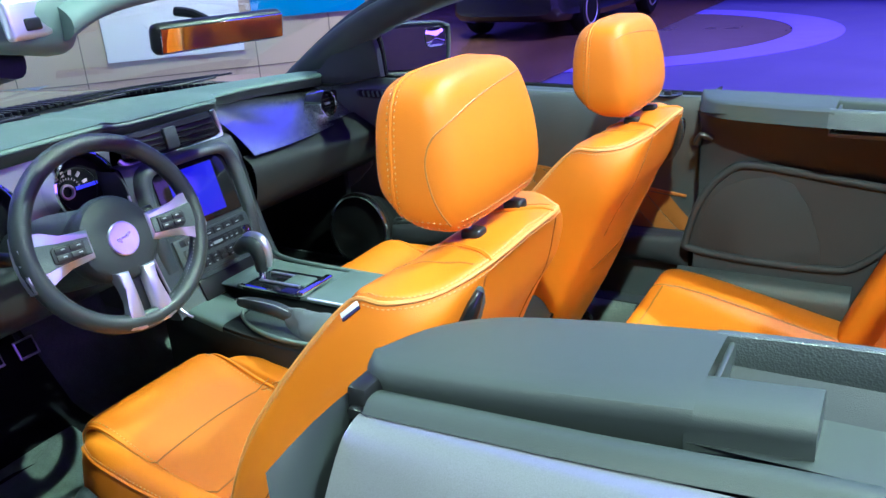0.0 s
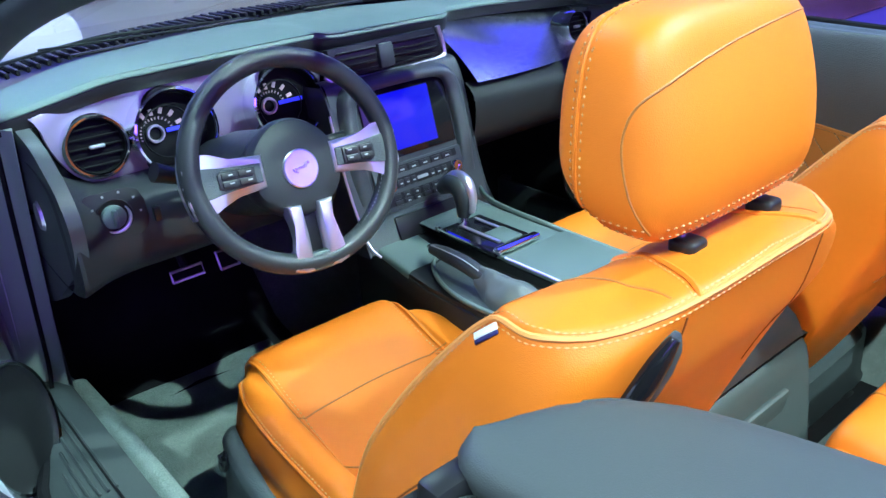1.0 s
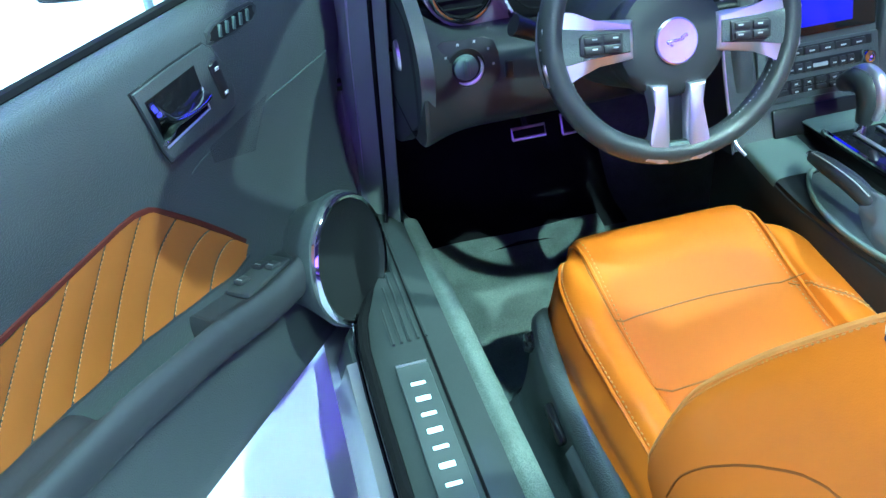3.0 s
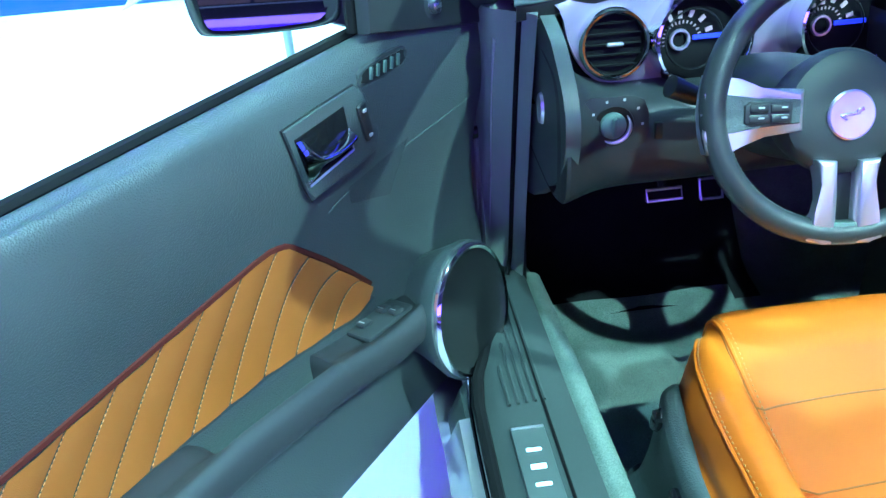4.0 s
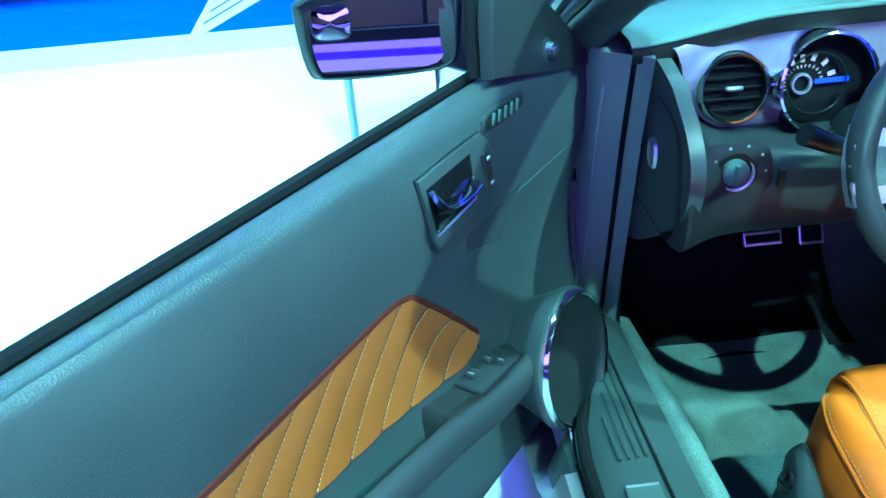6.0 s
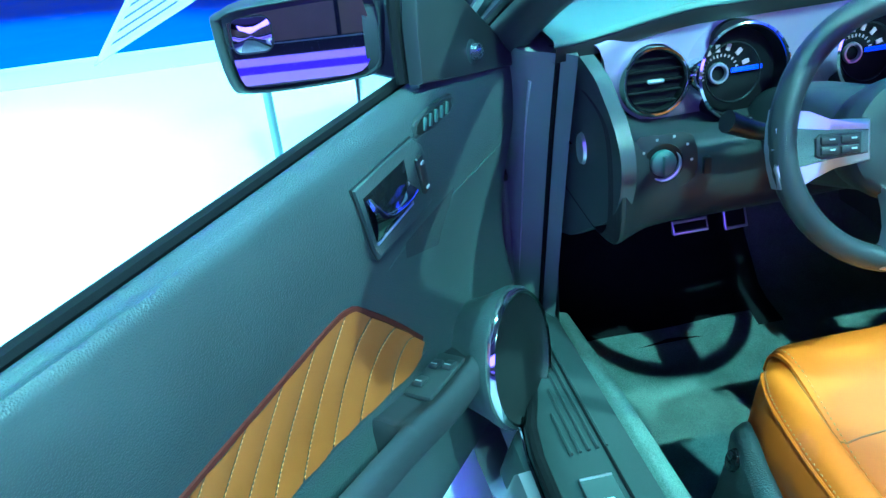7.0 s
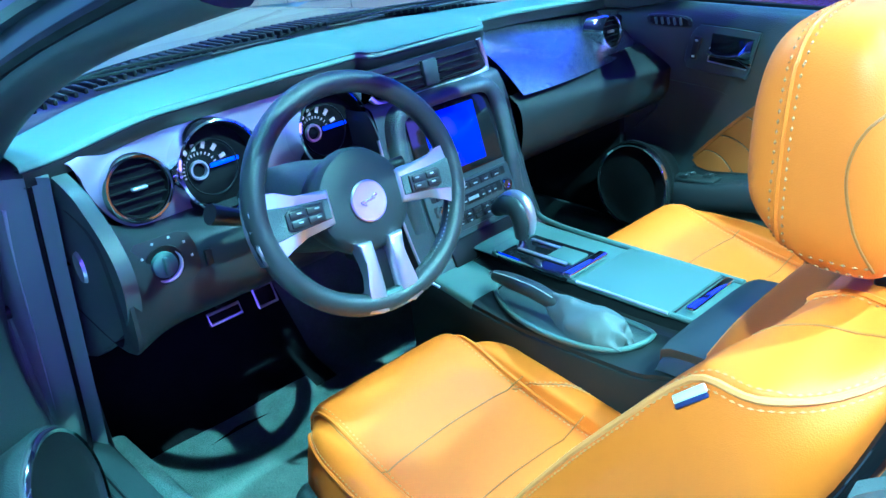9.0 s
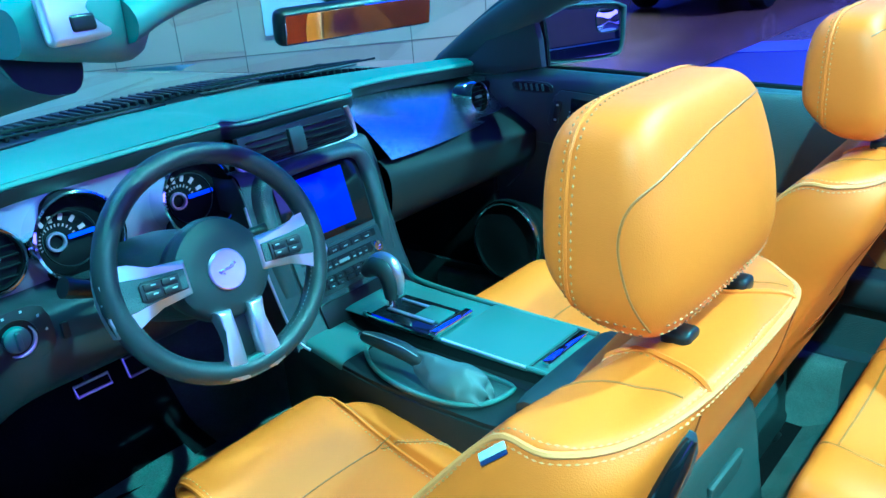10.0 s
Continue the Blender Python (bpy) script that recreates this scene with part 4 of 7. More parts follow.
for x in (-0.082, 0.092):
    part("radio_knob", lathe([(0.0125, 0.0), (0.0125, 0.010), (0.0105, 0.014), (0.0075, 0.014), (0.0065, 0.010), (0.0, 0.010)], (x, on_stack(0.712) - 0.006, 0.712), (0, -1, 0.25), 24), CHROME, rad, "chrome radio knob")
part("stack_trim", tube([(-0.172, 0.21, 0.87), (-0.172, 0.175, 0.74), (-0.168, 0.13, 0.63), (-0.16, 0.10, 0.605)], 0.003, 4, 6), SILVER, dash)
stack_plate("cubby", -0.09, 0.10, 0.605, 0.655, BLACK, 0.002, "black storage cubby", None, 0.01)

# passenger's silver panel and glovebox
PB = curve([(0.186, 0.181, 0.868), (0.32, 0.190, 0.862), (0.46, 0.205, 0.860), (0.58, 0.228, 0.860), (0.70, 0.268, 0.868)], 8)
PT = curve([(0.160, 0.285, 0.966), (0.24, 0.355, 0.962), (0.33, 0.445, 0.955), (0.50, 0.440, 0.949), (0.70, 0.390, 0.940)], 8)


def pas(u, v):
    i = u * (len(PB) - 1)
    k = min(int(i), len(PB) - 2)
    b, t = PB[k] + (PB[k + 1] - PB[k]) * (i - k), PT[k] + (PT[k + 1] - PT[k]) * (i - k)
    p = b + (t - b) * v
    p[2] += 0.010 * math.sin(math.pi * v)
    return p


part("silver_panel", sheet(pas, 30, 12), ALUMINIUM, dash, "satin silver passenger dash panel")
part("glovebox", skin([[(x, y, z) for y, z in ((0.205 + 0.01 * k, 0.868), (0.178, 0.845 - 0.005 * k), (0.172, 0.80), (0.19, 0.74), (0.25, 0.70), (0.36, 0.69), (0.55, 0.70))] for k, x in enumerate((0.168, 0.24, 0.38, 0.52, 0.64, 0.72))], 4, 3, False, False), DARK_PLASTIC, dash, "dark glovebox and lower dash")
part("dash_end", plate([(-0.02, -0.20), (0.20, -0.30), (0.26, 0.06), (0.10, 0.08), (-0.02, 0.03)], (0.715, 0.24, 0.90), (0, 1, 0), (0, 0, 1), 0.03, 0.01, 3), CHARCOAL, dash)

# knee panel, side cap, switches
part("knee_panel", skin([[(x, y + 0.02 * k2, z + kz * max(0, (z - 0.74) / 0.09)) for y, z in ((0.312, 0.836), (0.250, 0.828), (0.214, 0.812), (0.201, 0.78), (0.200, 0.74), (0.215, 0.70), (0.26, 0.685), (0.42, 0.70))] for x, k2, kz in ((-0.687, 0.0, 0.055), (-0.682, -2.0, 0.055), (-0.660, -1.5, 0.04), (-0.625, -0.5, 0.012), (-0.58, 0, 0), (-0.5, 0, 0), (-0.36, 0.1, 0), (-0.25, 0.3, 0), (-0.165, 0.6, 0))], 4, 3, False, False), LOWER_DASH, dash, "dark knee panel below the fascia")
part("dash_side_cap", plate([(0.262, 0.928), (0.225, 0.908), (0.186, 0.880), (0.160, 0.848), (0.152, 0.815), (0.160, 0.775), (0.185, 0.738), (0.25, 0.692), (0.43, 0.594), (0.455, 0.70), (0.455, 0.92), (0.36, 0.948)], (-0.664, 0, 0), (0, 1, 0), (0, 0, 1), -0.022, 0.0, 3), SCUFF, dash, "charcoal end cap of the dashboard")
part("cap_dimple", lathe([(0.0, 0.002), (0.012, 0.002), (0.017, 0.005), (0.019, 0.0)], (-0.686, 0.31, 0.80), (-1, 0, 0), 20, 1.4, close=False), SILVER, dash, "oval silver recess")
swp = part("switch_panel", plate([(-0.045, 0.038), (-0.01, 0.044), (0.045, 0.036), (0.05, -0.03), (0.0, -0.044), (-0.042, -0.036)], (-0.602, 0.2010, 0.803), (1, 0, 0), (0, 0.02, 1), 0.0015, 0.0008, 3), LOWER_DASH, dash, "switch panel for the lamps")
part("switch_recess", lathe([(0.031, 0.0), (0.030, 0.003), (0.024, 0.001), (0.0, 0.0)], (-0.603, 0.1985, 0.803), (0, -1, 0.1), 32, close=False), BLACK, swp, "dark round recess")
part("switch_ring", tube([(-0.603 + 0.0245 * math.cos(a), 0.1945, 0.803 + 0.0245 * math.sin(a)) for a in np.linspace(-2.3, 0.7, 18)], [0.0008, 0.0030, 0.0036, 0.0030, 0.0008], 1, 8), SILVER, swp, "silver crescent")
part("lamp_switch", merge(lathe([(0.020, 0.0), (0.019, 0.007), (0.016, 0.009), (0.0, 0.009)], (-0.605, 0.197, 0.805), (0, -1, 0.1), 28), rbox((-0.605, 0.186, 0.805), (0.008, 0.012, 0.030), 0.0035, 2)), GREY_PAD, swp, "grey headlamp switch")
for i in range(5):
    a = radians(150 - i * 38)
    part("mark", rbox((-0.600 + 0.040 * math.cos(a), 0.1955, 0.805 + 0.040 * math.sin(a)), (0.0035, 0.0012, 0.0035), 0), MARK, swp)
part("dimmer", rbox((-0.535, 0.196, 0.79), (0.012, 0.008, 0.026), 0.002), BLACK, swp)

# steering column and stalks
col = part("steering_column", lathe([(0.060, 0.02), (0.070, 0.06), (0.075, 0.16), (0.070, 0.26)], (-0.37, 0.02, 0.862), (0, 0.96, -0.26), 24), LOWER_DASH, car, "charcoal steering column shroud")
part("stalk", tube([(-0.42, 0.13, 0.855), (-0.49, 0.125, 0.858), (-0.552, 0.12, 0.885)], [0.009, 0.012, 0.016], 3, 10), BLACK, col, "black indicator stalk")
part("stalk", tube([(-0.32, 0.11, 0.86), (-0.26, 0.10, 0.865), (-0.22, 0.09, 0.868)], [0.008, 0.009, 0.011], 3, 10), BLACK, col, "black wiper stalk")

# steering wheel, in its own plane: x right, y up the wheel, z to the driver
WN = Vector((0, -0.95, 0.312)).normalized()
WU = Vector((0, 0.312, 0.95)).normalized()
STACK.append(Matrix.Translation((-0.368, 0.002, 0.868)) @ Matrix(((1, WU.x, WN.x, 0), (0, WU.y, WN.y, 0), (0, WU.z, WN.z, 0), (0, 0, 0, 1))) @ turned(0, 0, -4))
R = 0.1735
rim = [(R * math.cos(a), R * math.sin(a) * 0.935 + 0.013, 0) for a in [2 * math.pi * i / 56 for i in range(56)]]
wheel = part("steering_wheel", tube(rim, 0.0165, 1, 12, True, 1.12, (0, 0, 1)), WHEEL_LEATHER, car, "black leather steering wheel with silver spokes")
arc = [((R - 0.0155) * math.cos(a), (R - 0.0155) * math.sin(a) * 0.935 + 0.013, 0.006) for a in np.linspace(-1.2, 0.2, 60)]
arc2 = [((R - 0.0155) * math.cos(a), (R - 0.0155) * math.sin(a) * 0.935 + 0.013, 0.006) for a in np.linspace(2.95, 4.3, 60)]
part("stitching", merge(stitches(arc, 0.004, 0.003, 0.0012), stitches(arc2, 0.004, 0.003, 0.0012)), GREY_THREAD, wheel, "pale stitching on the inner rim")
X3, Y3 = (1, 0, 0), (0, 1, 0)
for sx in (-1, 1):
    STACK.append(STACK[-1] @ Matrix.Diagonal((sx, 1, 1, 1)))
    spoke = part("spoke", plate([(0.060, 0.033), (0.115, 0.036), (0.146, 0.041), (0.160, 0.050), (0.172, 0.056), (0.182, 0.053), (0.187, 0.030), (0.189, 0.006), (0.186, -0.020), (0.180, -0.044), (0.171, -0.046), (0.158, -0.036), (0.140, -0.027), (0.11, -0.023), (0.060, -0.018)], (0, 0, -0.014), X3, Y3, 0.024, 0.007, 0, 3), SILVER, wheel, "satin silver spoke")
    part("spoke_field", plate([(0.066, 0.021), (0.12, 0.024), (0.160, 0.029), (0.178, 0.024), (0.181, 0.004), (0.176, -0.020), (0.150, -0.017), (0.12, -0.012), (0.066, -0.008)], (0, 0, 0.0085), X3, Y3, 0.003, 0.0015, 0), CHARCOAL, spoke, "dull grey recessed spoke field")
    pad = part("switch_pad", plate([(0.078, 0.018), (0.132, 0.020), (0.138, 0.015), (0.138, -0.006), (0.130, -0.010), (0.078, -0.008)], (0, 0, 0.011), X3, Y3, 0.004, 0.002, 0), BUTTON, spoke, "black switch pad")
    for ix in (0, 1):
        for iy in (0, 1):
            part("button", rbox((0.094 + ix * 0.027, -0.001 + iy * 0.0125, 0.0155), (0.024, 0.0105, 0.004), 0.002), BUTTON, pad)
            part("mark", rbox((0.090 + ix * 0.029, 0.0 + iy * 0.0125, 0.0179), (0.007, 0.002, 0.001), 0), MARK, pad)
    part("lower_spoke", plate([(0.015, -0.056), (0.042, -0.054), (0.035, -0.083), (0.033, -0.106), (0.037, -0.124), (0.048, -0.136), (0.053, -0.146), (0.050, -0.156), (0.030, -0.161), (0.016, -0.162), (0.0155, -0.128), (0.0155, -0.10)], (0, 0, -0.008), X3, Y3, 0.024, 0.006, 0, 3), SILVER, wheel, "satin silver lower spoke")
    STACK.pop()
part("spoke_bridge", plate([(-0.0165, -0.134), (0.0165, -0.134), (0.0165, -0.162), (-0.0165, -0.162)], (0, 0, -0.008), X3, Y3, 0.022, 0.004, 0), GREY_CONSOLE, wheel, "grey rim clasp")
part("spoke_backing", plate([(-0.030, -0.052), (0.030, -0.052), (0.020, -0.140), (-0.020, -0.140)], (0, 0, -0.012), X3, Y3, 0.006, 0.002, 0), BLACK, wheel, "black slot between the lower spokes")
hub_ring = []
for z, k in ((-0.060, 0.90), (-0.026, 1.0), (-0.010, 0.995), (0.000, 0.95), (0.005, 0.85), (0.008, 0.60), (0.009, 0.30), (0.009, 0.05)):
    hub_ring.append([(0.079 * k * math.cos(a) * (1 + 0.03 * math.cos(2 * a)), 0.079 * k * math.sin(a) * (1 + 0.04 * math.sin(a)), z) for a in [2 * math.pi * i / 48 for i in range(48)]])
part("airbag_cover", loft(hub_ring), LOWER_DASH, wheel, "charcoal round airbag cover")
em = part("emblem", lathe([(0.0300, 0.004), (0.0310, 0.011), (0.0285, 0.013), (0.0, 0.0115)], (0, 0, 0), (0, 0, 1), 40), SPUN, wheel, "round spun silver emblem")
part("emblem_shape", merge(rbox((-0.003, 0.001, 0.0128), (0.026, 0.004, 0.002), 0.001, 1, turned(0, 0, 8)), rbox((0.010, 0.006, 0.0128), (0.010, 0.005, 0.002), 0.001, 1, turned(0, 0, 25)), rbox((-0.010, -0.004, 0.0128), (0.009, 0.003, 0.002), 0.001, 1, turned(0, 0, -30))), ALUMINIUM, em)
STACK.pop()

# pedals
PU = Vector((0, 0.42, 0.91))
for x0, x1, z0, h0, nm, lb in ((-0.434, -0.362, 0.520, 0.011, "brake_pedal", "brake pedal with a bright metal frame"), (-0.325, -0.280, 0.522, 0.020, "accelerator_pedal", "accelerator pedal with a bright metal frame")):
    xc, c = (x0 + x1) / 2, Vector(((x0 + x1) / 2, 0.505, z0))
    pd = part(nm, rbox(c, (x1 - x0, 0.012, h0 * 2), 0.004, 2, turned(-25, 0, 0)), RUBBER, car, lb)
    part("pedal_frame", tube([c + Vector((x - xc, -0.006, 0)) + PU * k for x, k in ((x0, -h0), (x1, -h0), (x1, h0), (x0, h0))] + [c + Vector((x0 - xc, -0.006, 0)) - PU * h0], 0.0035, 1, 8), SILVER, pd, "bright metal frame")
    part("pedal_arm", tube([c + Vector((0, 0.008, 0.01)), c + Vector((0, 0.08, 0.12)), c + Vector((0, 0.12, 0.24))], 0.009, 3, 6), BLACK, pd)
# ---- centre console ----
cons = part("centre_console", skin([[(-0.150, y, 0.20), (-0.152, y, zl - 0.05), (-0.146, y, zl - 0.008), (-0.135, y, zl), (-0.03, y, zl), (-0.022, y, zr - 0.004), (-0.010, y, zr), (0.12, y, zr), (0.142, y, zr - 0.012), (0.150, y, zr - 0.06), (0.150, y, 0.20)] for y, zl, zr in ((0.20, 0.615, 0.630), (0.12, 0.605, 0.627), (0.0, 0.585, 0.622), (-0.10, 0.580, 0.622), (-0.30, 0.585, 0.622), (-0.36, 0.60, 0.622), (-0.45, 0.612, 0.618), (-0.56, 0.590, 0.590), (-0.60, 0.54, 0.54))], 3, 3, False, False), DARK_PLASTIC, car, "charcoal and grey centre console")
part("console_deck", skin([[(x0, y, z - 0.004), (x0 + 0.004, y, z + 0.002), (0.05, y, z + 0.003), (0.125, y, z + 0.002), (0.140, y, z - 0.010)] for y, x0, z in ((0.19, -0.04, 0.632), (0.14, -0.035, 0.629), (0.10, -0.032, 0.627), (0.06, -0.030, 0.625), (-0.30, -0.026, 0.6225), (-0.34, -0.026, 0.6225))], 3, 3, False, False), GREY_CONSOLE, cons, "grey console deck")
part("console_ledge", skin([[(-0.150, y, z - 0.012), (-0.147, y, z - 0.002), (-0.136, y, z + 0.003), (-0.09, y, z + 0.003), (-0.05, y, z + 0.003)] for y, z in ((0.19, 0.614), (0.12, 0.605), (0.06, 0.595), (0.03, 0.590))], 3, 3, False, False), GREY_CONSOLE, cons, "grey console ledge")
part("console_rear", skin([[(x, -0.585, 0.60), (x, -0.61, 0.585), (x, -0.625, 0.50), (x, -0.64, 0.38), (x, -0.66, 0.28)] for x in (-0.13, -0.12, 0, 0.12, 0.13)], 3, 2, False, False), GREY_TRIM, cons, "grey console end with a recess")
part("console_recess", rbox((0.0, -0.618, 0.515), (0.12, 0.012, 0.07), 0.012, 2, turned(8, 0, 0)), GREY_TRIM, cons)
sp = part("shift_plate", rbox((0.018, -0.012, 0.628), (0.112, 0.165, 0.012), 0.006, 2), GLOSS_BLACK, cons, "glossy black shift plate with chrome edge")
part("plate_edge", tube([(-0.036, 0.070, 0.635), (-0.038, 0.0, 0.635), (-0.038, -0.090, 0.635)], 0.004, 3, 6), CHROME, sp)
part("rear_bar", rbox((0.018, -0.095, 0.636), (0.112, 0.020, 0.012), 0.005, 3), CHROME, sp, "chrome bar behind the shift gate")
part("gate_island", rbox((0.030, -0.045, 0.634), (0.050, 0.060, 0.008), 0.003, 2), GREY_CONSOLE, sp, "grey shift gate insert")
part("gate_slot", merge(rbox((0.000, -0.010, 0.6365), (0.008, 0.115, 0.004), 0.001), rbox((0.046, 0.018, 0.6365), (0.007, 0.07, 0.004), 0.001)), SILVER, sp, "silver lined gate")
part("lever_stalk", tube([(0.014, 0.052, 0.632), (0.013, 0.050, 0.655), (0.012, 0.047, 0.68)], [0.011, 0.007, 0.008], 3, 10), CHROME, sp, "chrome lever stalk")
sh = part("shift_lever", tube([(0.012, 0.048, 0.654), (0.012, 0.045, 0.688), (0.012, 0.055, 0.713), (0.012, 0.083, 0.713), (0.012, 0.110, 0.697)], [0.013, 0.019, 0.022, 0.020, 0.014], 5, 14), CHARCOAL_SMOOTH, cons, "charcoal shift lever with a silver cap")
part("lever_cap", tube([(0.019, 0.033, 0.664), (0.019, 0.031, 0.695), (0.019, 0.045, 0.722), (0.019, 0.073, 0.729), (0.019, 0.103, 0.715)], [0.008, 0.012, 0.015, 0.014, 0.009], 5, 12), SILVER, sh, "satin silver cap")
part("deck_edge", tube([(-0.030, 0.085, 0.630), (-0.029, 0.04, 0.628), (-0.028, -0.10, 0.626), (-0.027, -0.335, 0.6255)], 0.0045, 5, 8), GREY_CONSOLE, cons, "raised grey edge of the console")
part("deck_edge", tube([(0.160, 0.22, 0.72), (0.156, 0.19, 0.675), (0.148, 0.14, 0.645), (0.139, 0.08, 0.630), (0.136, -0.10, 0.6265), (0.134, -0.335, 0.6255)], 0.0055, 5, 8), GREY_CONSOLE, cons, "raised grey edge of the console")
lid = part("console_lid", rbox((0.048, -0.205, 0.6265), (0.165, 0.185, 0.012), 0.005, 2), GREY_CONSOLE, cons, "grey cup holder lid")
part("lid_edge", tube([(-0.033, -0.115, 0.630), (-0.033, -0.295, 0.630)], 0.003, 1, 6), SILVER, lid)
part("lid_latch", rbox((0.055, -0.318, 0.632), (0.13, 0.016, 0.010), 0.004, 2), CHROME, cons, "chrome latch bar of the armrest lid")
part("lid_groove", tube([(-0.020, -0.300, 0.6285), (0.13, -0.300, 0.6285)], 0.0016, 1, 6), BLACK, lid)
part("armrest_lid", skin([[(-0.125, y, 0.60), (-0.13, y, z - 0.02), (-0.11, y, z), (0.11, y, z), (0.135, y, z - 0.02), (0.13, y, 0.60)] for y, z in ((-0.345, 0.625), (-0.36, 0.645), (-0.48, 0.650), (-0.57, 0.645), (-0.60, 0.61))], 3, 3), LOWER_DASH, cons, "charcoal padded armrest lid")
TRAY = [(-0.080, 0.035), (-0.125, -0.03), (-0.146, -0.12), (-0.140, -0.21), (-0.115, -0.262), (-0.060, -0.280), (-0.036, -0.25), (-0.036, -0.06), (-0.045, 0.02)]
hb = part("handbrake_tray", plate(TRAY, (0, 0, 0.582), (1, 0, 0), (0, 1, 0), 0.006, 0.002, 3), CHARCOAL, cons, "charcoal handbrake tray with a grey rim")
part("tray_rim", tube([(x, y, 0.590 + 0.03 * max(0, y + 0.02)) for x, y in TRAY], 0.0042, 4, 8, True), GREY_CONSOLE, hb, "grey tray rim")
part("handbrake_lever", tube([(-0.094, 0.022, 0.626), (-0.095, -0.02, 0.628), (-0.096, -0.08, 0.626), (-0.097, -0.13, 0.616), (-0.096, -0.16, 0.61)], [0.010, 0.0145, 0.0160, 0.0145, 0.012], 4, 12), WHEEL_LEATHER, hb, "dark leather handbrake grip")
part("grip_seam", tube([(-0.102, 0.016, 0.638), (-0.104, -0.02, 0.641), (-0.105, -0.08, 0.640), (-0.105, -0.12, 0.632)], 0.0012, 3, 6), GREY_THREAD, hb)
part("handbrake_button", lathe([(0.0, 0.012), (0.006, 0.010), (0.009, 0.0)], (-0.094, 0.022, 0.626), (0, 1, 0), 12), CHROME, hb)
bt = []
for k, (y, w, z0, z1) in enumerate(((-0.112, 0.017, 0.602, 0.634), (-0.125, 0.022, 0.598, 0.638), (-0.150, 0.032, 0.590, 0.642), (-0.185, 0.044, 0.588, 0.637), (-0.225, 0.048, 0.587, 0.640), (-0.258, 0.042, 0.587, 0.630), (-0.280, 0.030, 0.587, 0.604), (-0.288, 0.02, 0.587, 0.592))):
    wob = 0.010 * (1 if k % 2 else -1)
    bt.append([(-0.092 - w, y, z0), (-0.092 - w * 0.95, y + wob, (z0 + z1) / 2 - 0.004), (-0.092 - w * 0.5, y - wob * 0.6, z1 - 0.010), (-0.092 - w * 0.1, y + wob, z1), (-0.092 + w * 0.45, y - wob, z1 - 0.007), (-0.092 + w * 0.9, y, (z0 + z1) / 2 + 0.006), (-0.092 + w, y, z0)])
bt = [[(-0.097 + (x + 0.092) * 0.78, -0.118 + (y + 0.118) * 0.86, 0.588 + (z - 0.588) * 0.98) for x, y, z in r] for r in bt]
part("handbrake_boot", skin(bt, 4, 5, False, False), BOOT, hb, "creased soft grey leather handbrake boot", 60)


# ---- seats ----
def ease(a, b, v):
    q = min(1.0, max(0.0, (v - a) / (b - a)))
    return q * q * (3 - 2 * q)


def plump(p):
    """Thigh pad proud of the bolsters at the front, rounded corners, soft creases."""
    x, y, z = p
    ax = abs(x)
    front = ease(-0.16, 0.05, y)
    step, round_ = ease(0.138, 0.160, ax), ease(0.15, 0.225, ax)
    if x > 0:
        z -= front * (0.006 * step + 0.022 * round_)
        y -= front * (0.050 * step + 0.035 * round_)
    else:
        z -= front * (0.013 * step + 0.030 * round_)
        y -= front * (0.020 * step + 0.050 * round_)
    top = 1 - ease(0.10, 0.140, ax)
    for yc, w, d in ((-0.118, 0.012, 0.006), (-0.185, 0.020, 0.0035), (-0.243, 0.014, 0.005)):
        z -= top * d * math.exp(-((y - yc) / w) ** 2)
    z += 0.006 * top * math.exp(-((y + 0.03) / 0.06) ** 2)
    return (x, y, z)


